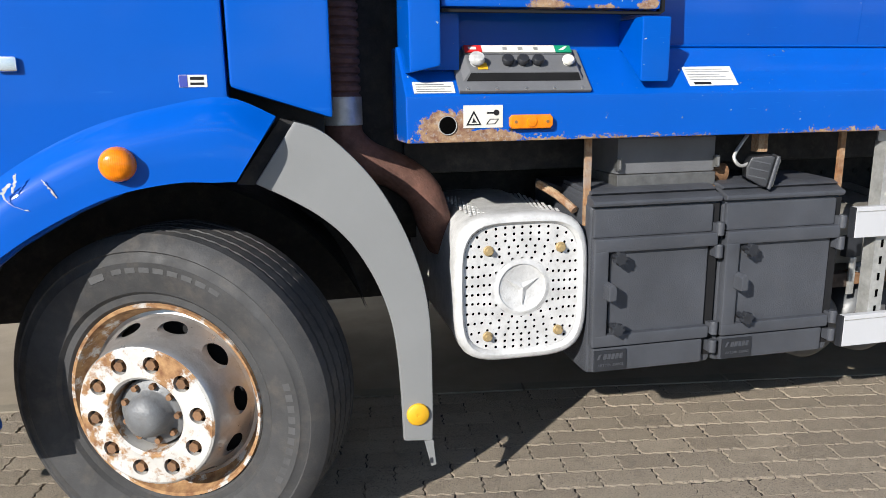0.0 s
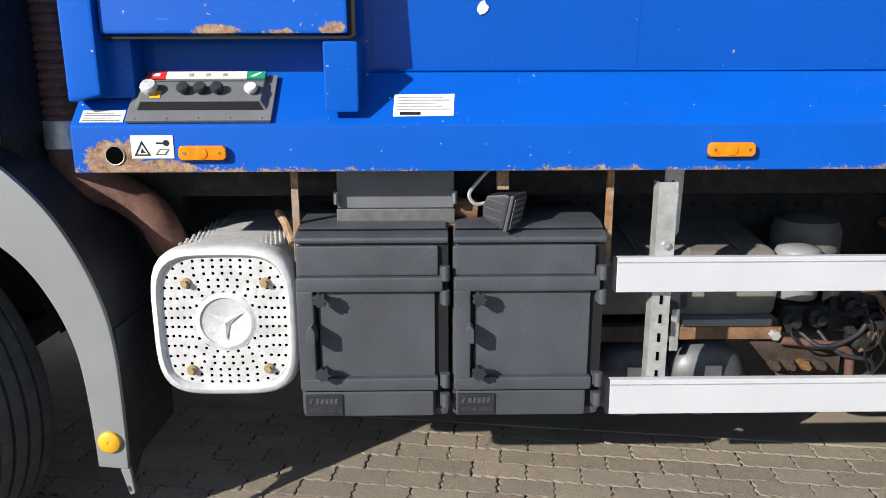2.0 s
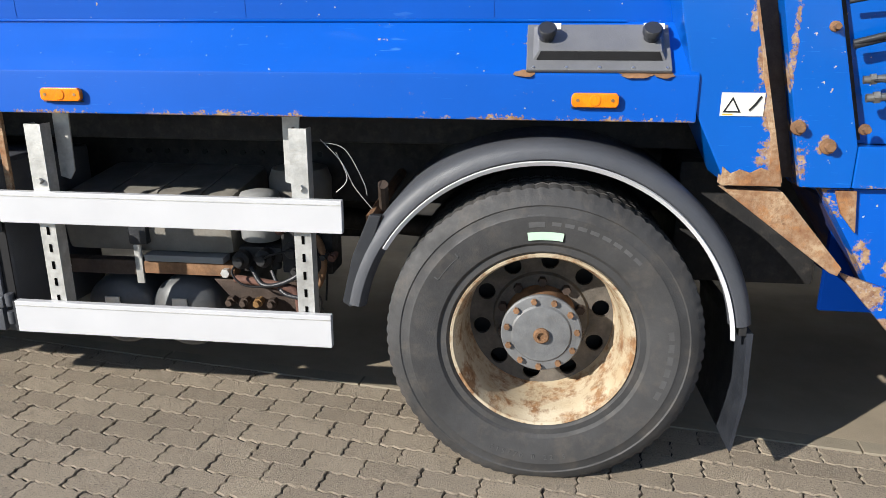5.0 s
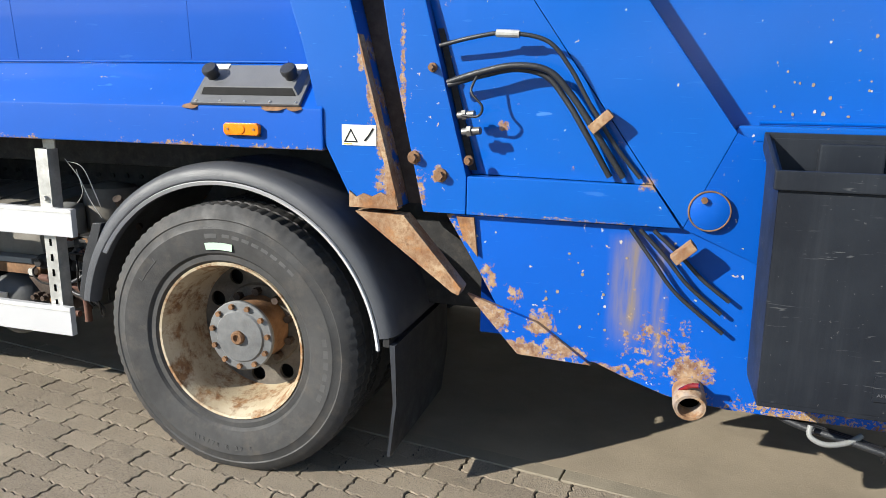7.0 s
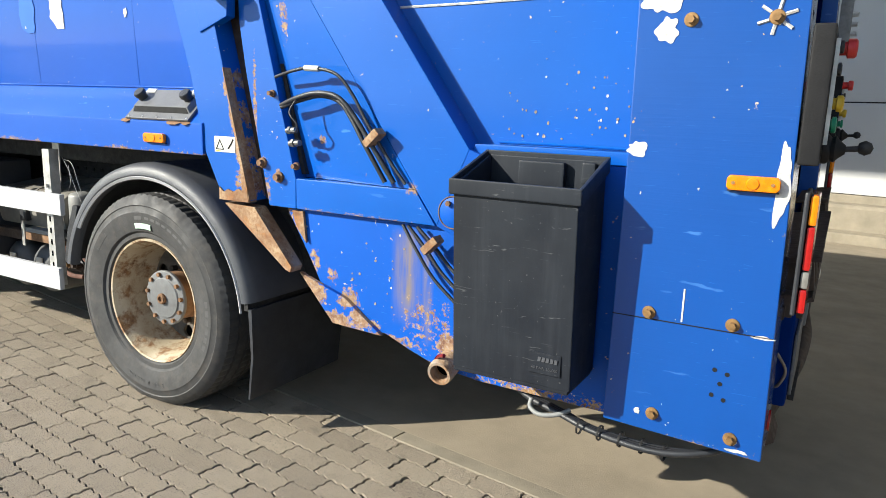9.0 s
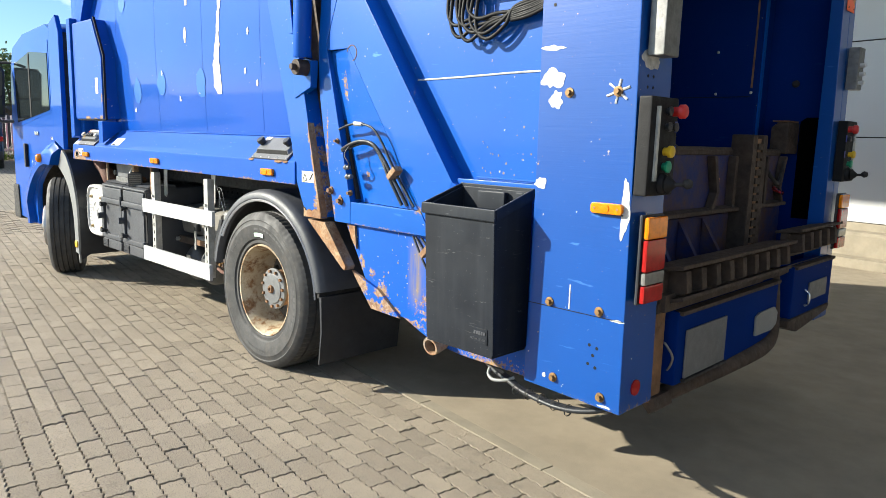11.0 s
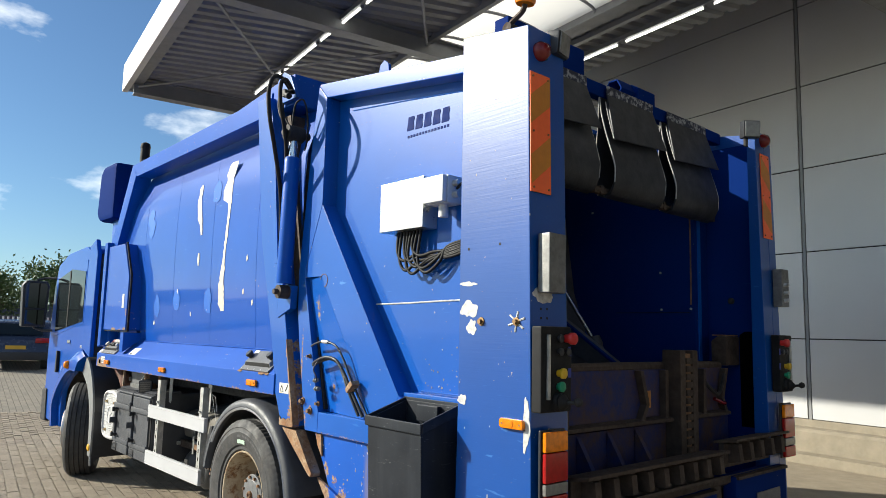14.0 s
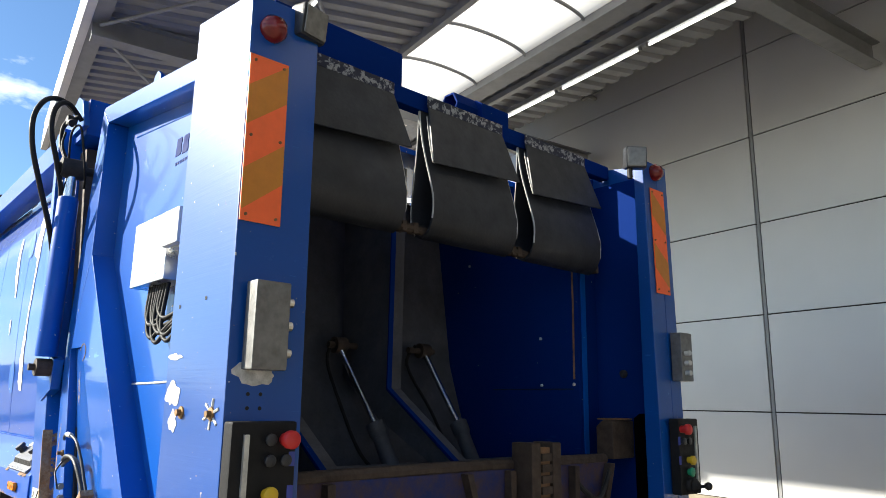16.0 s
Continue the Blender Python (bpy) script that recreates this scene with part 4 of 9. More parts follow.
part("rusty_foot", Mesh().prism([(4.79, 1.05), (4.96, 1.05), (4.951, 1.10), (4.925, 1.094), (4.90, 1.104), (4.87, 1.088), (4.84, 1.098), (4.815, 1.085), (4.79, 1.105)], "y", 2.612, 2.66), M_RUST_PALE, TRUCK, "rust eaten foot of the rear frame", bevel=0.002)
arm = [(4.80, 1.035), (4.975, 1.03), (5.175, 0.80), (5.165, 0.775), (5.14, 0.785)]
part("rusty_arm", Mesh().prism(arm, "y", 2.63, 2.70), M_RUST_PALE, TRUCK, "rusty slanted steel bracket below the frame", bevel=0.004)
for x0 in (1.45, 2.25, 3.05):
    part("roof_handrail", Mesh().tube([(x0, 2.95, 3.30 + 0.04 * (x0 - 1.45)), (x0 + 0.03, 2.95, 3.42 + 0.04 * (x0 - 1.45)), (x0 + 0.66, 2.95, 3.45 + 0.04 * (x0 - 1.45)), (x0 + 0.70, 2.95, 3.33 + 0.04 * (x0 - 1.45))], 0.012, 6, 3), M_DARK, TRUCK)

part("weld_bead", Mesh().tube([(1.70, 2.763, 1.518), (2.6, 2.762, 1.519), (3.5, 2.763, 1.518), (4.50, 2.763, 1.518)], 0.0045, 6, 4), M_BLUE, TRUCK, "painted weld bead above the skirt", angle=60)

# locker above the control panel
locker = part("locker", Mesh().prism([(0.955, 1.615), (0.955, 2.50), (1.45, 2.50), (1.645, 2.16), (1.645, 1.615)], "y", 2.62, 2.80), M_BLUE_LOCKER, TRUCK, "slim blue locker on the container front", bevel=0.012)
part("seal", Mesh().prism([(0.96, 1.603), (1.65, 1.603), (1.665, 1.612), (1.665, 2.17), (1.46, 2.52), (1.45, 2.515), (1.65, 2.165), (1.645, 1.612), (0.96, 1.612)], "y", 2.634, 2.652), M_INK, locker, "black rubber seal")
part("locker_post", Mesh().prism([(0.856, 1.43), (0.856, 2.55), (0.95, 2.55), (0.95, 1.45)], "y", 2.60, 2.80), M_BLUE, TRUCK, bevel=0.01)
part("locker_foot", Mesh().prism([(2.60, 1.40), (2.60, 1.595), (2.80, 1.595), (2.80, 1.51), (2.74, 1.50)], "x", 1.575, 1.672), M_BLUE, TRUCK, bevel=0.008)
part("recess_back", Mesh().box(0.95, 1.58, 2.755, 2.77, 1.49, 1.62), M_BLUE, TRUCK)

# tailgate
GATE_Y = 2.66


def gate(pts, y0, y1, name, mat, label="", bevel=0.006):
    for s in (0, 1):
        a, b = (y0, y1) if not s else (2 * YC - y1, 2 * YC - y0)
        part(name, Mesh().prism(pts, "y", a, b), mat, TRUCK, label, bevel)


gate([(5.03, 1.04), (5.175, 1.04), (5.175, 1.165), (4.955, 2.0), (4.955, 2.06), (5.12, 2.47), (5.12, 3.18), (5.02, 3.28), (4.96, 2.9), (4.87, 2.05), (4.88, 1.78), (4.915, 1.57)], GATE_Y, 2.78, "gate_post", M_BLUE_GATE, "front post of the tailgate")
gate([(5.177, 1.04), (5.838, 1.04), (5.747, 1.165), (5.177, 1.165)], GATE_Y, 2.78, "gate_beam", M_BLUE_GATE, "lower beam of the tailgate")
gate([(4.957, 2.002), (4.957, 2.058), (5.122, 2.47), (5.965, 1.325), (5.842, 1.042), (5.749, 1.167), (5.147, 2.002)], GATE_Y, 2.78, "gate_diagonal", M_BLUE_GATE, "diagonal rib of the tailgate")
gate([(5.122, 3.18), (6.535, 2.985), (6.535, 3.085), (5.04, 3.29), (5.02, 3.282)], GATE_Y, 2.78, "gate_top", M_BLUE_GATE, "top edge of the tailgate")
gate([(5.0, 1.06), (5.15, 1.0), (6.55, 1.0), (6.55, 3.05), (5.06, 3.22)], 2.765, 2.80, "gate_panel", M_BLUE_GATE, "recessed blue side panel of the tailgate", 0.0)
for s in (0, 1):
    # a sheet folded in from the diagonal, and the lower end of the diagonal running out on the hopper
    side = (lambda y: y) if not s else (lambda y: 2 * YC - y)
    fold = [(5.177, 2.725, 1.167), (5.747, 2.663, 1.167), (5.147, 2.663, 2.0), (4.957, 2.688, 2.0)]
    run = [(5.965, 2.6605, 1.325), (5.842, 2.6605, 1.042), (6.10, 2.6895, 0.925), (6.22, 2.6895, 1.215)]
    for name, quad, mat, label in (("gate_infill", fold, M_BLUE_GATE, "blue sheet folded in between the ribs"), ("rib_foot", run, M_BLUE_HOPPER, "flat foot of the diagonal rib")):
        v = [(x, side(y), z) for x, y, z in quad] + [(x, side(2.74), z) for x, y, z in quad]
        part(name, Mesh().add(v, [(0, 1, 2, 3), (7, 6, 5, 4), (0, 4, 5, 1), (1, 5, 6, 2), (2, 6, 7, 3), (3, 7, 4, 0)]), mat, TRUCK, label)
gate([(5.97, 1.345), (6.535, 1.345), (6.535, 1.30), (5.955, 1.30)], 2.69, 2.765, "gate_ledge", M_BLUE_GATE)
hopper = [(5.10, 1.035), (5.80, 1.035), (5.972, 1.30), (6.56, 1.30), (6.56, 0.47), (6.02, 0.475), (5.84, 0.495), (5.72, 0.535), (5.61, 0.578), (5.36, 0.60), (5.21, 0.86)]
gate(hopper, 2.69, 2.75, "hopper_side", M_BLUE_HOPPER, "lower hopper side, streaked and eaten by rust", 0.005)
gate([(5.185, 0.775), (5.36, 0.585), (5.60, 0.575), (5.42, 0.70)], 2.668, 2.688, "rusty_gusset", M_BLUE_GUSSET, "gusset plate eaten by rust", 0.002)
gate([(5.14, 1.03), (5.20, 1.03), (5.215, 0.90), (5.165, 0.96)], 2.675, 2.688, "rusty_tab", M_RUST_PALE, "", 0.002)
part("hopper_belly", Mesh().strip([(5.12, 1.0), (5.36, 0.62), (5.61, 0.60), (5.84, 0.52), (6.02, 0.50), (6.9, 0.50)], [(5.14, 1.02), (5.38, 0.64), (5.62, 0.62), (5.85, 0.54), (6.03, 0.52), (6.9, 0.52)], "y", 2.75, 4.85), M_BLUE_GRIME, TRUCK)
part("gate_roof", Mesh().prism([(5.04, 3.26), (6.05, 3.125), (6.05, 3.095), (5.04, 3.23)], "y", 2.78, 4.82), M_BLUE, TRUCK)

# rear posts
POST = [(6.535, 0.515), (7.0, 0.495), (6.985, 1.6), (6.955, 3.055), (6.53, 3.115), (6.545, 1.4)]
for s in (0, 1):
    a, b = (2.55, 2.80) if not s else (4.80, YR)
    if not s:
        part("rear_post", Mesh().prism(POST, "y", a, b), M_BLUE_POST, TRUCK, "broad blue rear post, scratched and chipped", bevel=0.006)
    else:
        far_post = part("rear_post", Mesh().prism(POST, "y", 4.95, b), M_BLUE_POST, TRUCK, "broad blue rear post, scratched and chipped", bevel=0.006)
        part("post_flange", Mesh().prism([(6.90, 0.50), (6.999, 0.496), (6.984, 1.6), (6.954, 3.055), (6.90, 3.06)], "y", 4.82, 4.95), M_BLUE_POST, far_post, "folded rear edge of the post", bevel=0.004)
part("seam", Mesh().box(6.54, 6.99, 2.5485, 2.5505, 0.862, 0.865), M_INK, TRUCK)

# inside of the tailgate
part("inner_lining", Mesh().box(5.20, 6.54, 4.775, 4.797, 0.60, 3.08), M_BLUE_DIRTY_SHADED, TRUCK, "dark blue inner face of the tailgate", bevel=0.003)
part("inner_lining", Mesh().box(5.20, 6.54, 2.803, 2.825, 0.60, 3.08), M_BLUE_DIRTY_SHADED, TRUCK, "dark blue inner face of the tailgate", bevel=0.003)
part("post_lining", Mesh().box(6.545, 6.90, 4.935, 4.948, 0.60, 3.0), M_BLUE_DIRTY_SHADED, TRUCK, "dark blue inner face of the rear post")
part("lining_step", Mesh().box(6.525, 6.543, 4.798, 4.95, 0.60, 3.06), M_BLUE_DIRTY_SHADED, TRUCK, bevel=0.003)
part("rust_seam", Mesh().prism([(6.500, 1.90), (6.512, 1.90), (6.514, 2.30), (6.508, 2.75), (6.497, 2.75), (6.503, 2.30)], "y", 4.7725, 4.7745), M_RUST, TRUCK, "run of rust down the seam")
part("lining_seam", Mesh().box(5.9, 6.50, 4.7728, 4.7748, 1.845, 1.850), M_INK, TRUCK)
for x, z in ((5.69, 2.63), (6.275, 2.13), (6.28, 1.868), (6.505, 1.872)):
    part("bolt_head", Mesh().lathe([(0.009, 0.0), (0.009, -0.006), (0.005, -0.009), (0, -0.009)], (x, 4.775, z), (0, 1, 0), 10), M_STEEL, TRUCK)
part("wall_knob", Mesh().lathe([(0.022, 0.0), (0.022, -0.012), (0.012, -0.02), (0, -0.02)], (6.715, 4.935, 1.93), (0, 1, 0), 14), M_DARK, TRUCK)
carrier = part("packer_carrier", Mesh().prism([(5.30, 3.06), (5.36, 3.06), (5.52, 2.0), (5.80, 1.2), (5.74, 1.18), (5.46, 2.0)], "y", 2.83, 4.77), M_SOOT, TRUCK, "sooty sloping packer carrier inside the hopper", bevel=0.01)
for y in (3.20, 3.91):
    web = part("carrier_post", Mesh().prism([(5.50, 3.04), (5.975, 3.04), (5.975, 1.83), (6.53, 1.47), (6.50, 1.40), (5.90, 1.68), (5.56, 1.9)], "y", y, y + 0.09), M_SOOT, carrier, "cranked upright of the packer carrier", bevel=0.006)
    part("post_edge", Mesh().prism([(5.972, 3.04), (5.982, 3.04), (5.982, 1.835), (6.545, 1.475), (6.537, 1.460), (5.972, 1.824)], "y", y - 0.008, y + 0.022), M_BLUE_DIRTY_SHADED, web, "blue worn edge of the upright", bevel=0.003)
for p0, p1, p2 in (((5.70, 3.80, 2.03), (5.95, 3.87, 1.632), (6.2, 3.93, 1.17)), ((5.63, 4.46, 2.04), (5.918, 4.48, 1.633), (6.18, 4.49, 1.17))):
    y = p1[1]
    ram = part("packing_ram", Mesh().cyl(p1, p2, 0.040, 0.046, 18).lathe([(0.03, -0.03), (0.05, -0.025), (0.05, 0.03), (0.042, 0.05)], p1, Vector(p2) - Vector(p1), 18), M_SOOT, TRUCK, "greasy hydraulic ram", angle=40)
    part("ram_rod", Mesh().cyl(p0, p1, 0.017, n=14), M_CHROME, ram, "bright steel rod")
    part("ram_eye", Mesh().lathe([(0.016, -0.035), (0.045, -0.035), (0.045, 0.035), (0.016, 0.035)], (p0[0] - 0.02, p0[1], p0[2] + 0.03), (0, 1, 0), 16).cyl((p0[0] - 0.02, y - 0.14, p0[2] + 0.03), (p0[0] - 0.02, y + 0.06, p0[2] + 0.03), 0.018, n=10), M_RUST_DARK, ram)
    part("ram_hose", Mesh().tube([(p0[0] - 0.01, y - 0.09, 2.10), (p0[0] - 0.04, y - 0.13, 1.98), (5.78, y - 0.10, 1.72), (5.90, y - 0.07, 1.52), (6.0, y - 0.03, 1.42)], 0.010, 7, 5), M_INK, ram)
part("packing_blade", Mesh().prism([(5.98, 1.45), (6.06, 1.47), (6.36, 0.90), (6.30, 0.86)], "y", 2.84, 4.76), M_SOOT, TRUCK, "sooty packing blade at the bottom of the hopper", bevel=0.008)
part("hopper_floor", Mesh().strip([(5.8, 1.3), (6.1, 0.75), (6.6, 0.62), (7.0, 0.9)], [(5.8, 1.26), (6.1, 0.71), (6.6, 0.58), (7.0, 0.86)], "y", 2.80, 4.80), M_RUST_DARK, TRUCK)

# loading edge, lifting comb, lower panels
sill = part("loading_sill", Mesh().box(6.66, 6.74, 2.80, 4.73, 1.19, 1.49), M_BLUE_GRIME, TRUCK, "dented loading sill, blue paint worn to rust", bevel=0.015)
part("sill_tube", Mesh().tube([(6.71, 2.80, 1.497), (6.71, 3.6, 1.503), (6.71, 4.73, 1.50)], 0.028, 10, 2), M_RUST_DARK, sill, "greasy top tube")
part("warning_plate", Mesh().box(6.742, 6.746, 3.775, 3.865, 1.275, 1.37), M_ORANGE, sill, "faded orange warning plate")
part("plate_sign", Mesh().strip([(3.79, 1.285), (3.82, 1.335), (3.85, 1.285), (3.79, 1.285)], [(3.80, 1.291), (3.82, 1.323), (3.84, 1.291), (3.80, 1.291)], "x", 6.7462, 6.7475), M_INK, sill)
for y, lean_y in ((3.04, 0.0), (3.70, 0.06), (3.96, 0.0), (4.40, 0.0), (4.69, -0.06)):
    part("sill_rib", Mesh().prism([(y, 1.20), (y + 0.035, 1.20), (y + 0.035 + lean_y, 1.30), (y + 0.035, 1.485), (y, 1.485), (y + lean_y, 1.30)], "x", 6.742, 6.785), M_RUST_DARK, sill, bevel=0.006)
for y0, y1 in ((2.81, 4.02), (4.26, 4.72)):
    part("sill_ledge", Mesh().prism([(6.742, 1.19), (6.742, 1.225), (6.80, 1.215), (6.80, 1.195)], "y", y0, y1), M_RUST_DARK, sill, "rusty lower ledge", bevel=0.004)
part("sill_hose", Mesh().tube([(6.77, 4.42, 1.42), (6.79, 4.48, 1.36), (6.80, 4.55, 1.33), (6.79, 4.62, 1.38), (6.77, 4.70, 1.46)], 0.012, 8, 5), M_DARK, sill)
part("sill_lever", Mesh().tube([(6.79, 4.52, 1.30), (6.80, 4.60, 1.275), (6.80, 4.64, 1.27)], 0.012, 8, 3), M_DARKRED, sill, "small red lever")
for y in (4.03, 4.17):
    part("lift_mast", Mesh().prism([(6.72, 0.70), (6.84, 0.70), (6.84, 1.60), (6.72, 1.60)], "y", y, y + 0.06), M_RUST_DARK, TRUCK, "greasy rusty lifter mast", bevel=0.008)
part("mast_chain", Mesh().box(6.80, 6.83, 4.10, 4.16, 0.72, 1.58), M_RUST, TRUCK)
for i in range(18):
    part("chain_link", Mesh().box(6.832, 6.842, 4.098, 4.162, 0.74 + i * 0.046, 0.772 + i * 0.046), M_RUST_DARK, TRUCK)
# no slot is cut: a black sheet paints its deep shade
part("slot_inside", Mesh().prism([(6.765, 1.10), (6.765, 1.70), (6.80, 1.725), (6.87, 1.725), (6.895, 1.64), (6.895, 1.10)], "y", 4.931, 4.9345), M_HOLE_SHADE, TRUCK, "flat black sheet for the slot's shade")
block = part("worn_bracket", Mesh().prism([(6.66, 1.50), (6.66, 1.66), (6.70, 1.69), (6.765, 1.69), (6.765, 1.50)], "y", 4.74, 4.93), M_RUST_DARK, TRUCK, "worn steel bracket by the slot", bevel=0.012)
part("bare_top", Mesh().box(6.665, 6.76, 4.745, 4.925, 1.692, 1.70), M_RUST, block, bevel=0.003)
part("lower_plate", Mesh().box(6.70, 6.74, 2.80, 4.80, 0.93, 1.18), M_BLUE_GRIME, TRUCK, bevel=0.01)
for i in range(4):
    part("gusset", Mesh().prism([(6.745, 0.98), (6.745, 1.17), (6.86, 0.98)], "y", 2.92 + i * 0.26, 2.95 + i * 0.26), M_BLUE_GRIME, TRUCK)
comb = part("lifting_comb", Mesh().prism([(6.92, 1.02), (7.08, 1.045), (7.08, 1.062), (6.92, 1.04)], "y", 2.83, 4.12), M_RUST_DARK, TRUCK, "greasy rusty lifting comb", bevel=0.004)
part("comb_back", Mesh().box(6.95, 6.985, 2.83, 4.12, 0.90, 1.03), M_RUST_DARK, comb, bevel=0.005)
part("comb_lip", Mesh().prism([(6.98, 0.90), (7.07, 0.93), (7.075, 0.915), (6.985, 0.885)], "y", 2.86, 4.10), M_RUST_DARK, comb, bevel=0.003)
for i in range(9):
    y = 2.90 + i * 0.142
    part("tooth", Mesh().prism([(6.985, 0.92), (7.07, 0.94), (7.06, 1.03), (6.985, 1.03)], "y", y, y + 0.045), M_RUST_DARK, comb, bevel=0.005)
comb = part("lifting_comb", Mesh().prism([(6.92, 1.07), (7.06, 1.09), (7.06, 1.107), (6.92, 1.085)], "y", 4.24, 4.96), M_RUST_DARK, TRUCK, "greasy rusty lifting comb", bevel=0.004)
part("comb_back", Mesh().box(6.95, 6.985, 4.24, 4.96, 0.94, 1.075), M_RUST_DARK, comb, bevel=0.005)
for i in range(5):
    y = 4.28 + i * 0.142
    part("tooth", Mesh().prism([(6.985, 0.96), (7.06, 0.98), (7.05, 1.075), (6.985, 1.075)], "y", y, y + 0.045), M_RUST_DARK, comb, bevel=0.005)
for y in (2.84, 3.90):
    part("comb_bracket", Mesh().box(6.80, 6.95, y, y + 0.10, 0.84, 0.96), M_RUST_DARK, TRUCK, bevel=0.008)
panel = part("lower_panel", Mesh().prism([(6.95, 0.86), (7.03, 0.85), (7.03, 0.53), (6.95, 0.53)], "y", 2.93, 4.06), M_BLUE_DIRTY_SHADED, TRUCK, "blue lower rear panel", bevel=0.012)
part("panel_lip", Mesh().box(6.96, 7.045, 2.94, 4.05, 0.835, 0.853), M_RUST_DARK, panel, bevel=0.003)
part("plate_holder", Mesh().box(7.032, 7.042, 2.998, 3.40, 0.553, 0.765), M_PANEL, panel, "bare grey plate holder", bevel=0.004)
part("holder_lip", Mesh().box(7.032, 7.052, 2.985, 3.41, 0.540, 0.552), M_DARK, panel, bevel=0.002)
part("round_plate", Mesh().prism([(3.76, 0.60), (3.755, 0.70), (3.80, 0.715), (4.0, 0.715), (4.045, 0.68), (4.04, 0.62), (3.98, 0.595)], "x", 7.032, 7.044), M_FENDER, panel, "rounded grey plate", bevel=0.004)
panel = part("lower_panel", Mesh().prism([(6.95, 0.90), (7.03, 0.89), (7.03, 0.56), (6.95, 0.56)], "y", 4.28, 4.96), M_BLUE_DIRTY_SHADED, TRUCK, "blue lower rear panel", bevel=0.012)
part("panel_lip", Mesh().box(6.96, 7.045, 4.29, 4.95, 0.875, 0.893), M_RUST_DARK, panel, bevel=0.003)
part("plate_holder", Mesh().box(7.032, 7.042, 4.53, 4.84, 0.67, 0.775), M_PANEL, panel, "bare grey plate holder", bevel=0.004)
part("panel_hook", Mesh().tube([(7.035, 4.47, 0.74), (7.06, 4.47, 0.72), (7.06, 4.47, 0.67), (7.04, 4.47, 0.65)], 0.007, 6, 4), M_STEEL, panel)
part("lower_beam", Mesh().box(6.93, 7.02, 2.82, 3.86, 0.862, 0.935), M_RUST_DARK, TRUCK, "greasy box beam under the comb", bevel=0.006)
part("bumper_tube", Mesh().tube([(6.94, 2.90, 0.455), (6.97, 3.1, 0.475), (7.02, 3.5, 0.50), (7.035, 3.88, 0.515), (7.02, 4.03, 0.555), (6.99, 4.12, 0.65), (6.96, 4.15, 0.85)], 0.040, 12, 5), M_RUST_DARK, TRUCK, "dark bent bumper tube")
part("bumper_step", Mesh().prism([(4.22, 0.56), (4.37, 0.515), (4.50, 0.525), (4.90, 0.565), (4.93, 0.60), (4.22, 0.60)], "x", 6.86, 7.045), M_RUST_DARK, TRUCK, "dark bent step below the panel", bevel=0.01)
part("side_channel", Mesh().box(6.88, 6.985, 2.802, 2.905, 0.475, 0.92), M_RUST, TRUCK, "rusty upright channel", bevel=0.008)
part("hydraulic_hose", Mesh().tube([(6.99, 2.90, 0.72), (7.02, 2.92, 0.66), (7.0, 2.93, 0.60), (6.97, 2.95, 0.585)], 0.005, 8), M_DULL, TRUCK)
part("bent_foot", Mesh().prism([(6.90, 0.50), (7.00, 0.50), (7.02, 0.45), (6.985, 0.425), (6.95, 0.46), (6.90, 0.47)], "y", 2.815, 2.96), M_RUST_DARK, TRUCK, bevel=0.008)

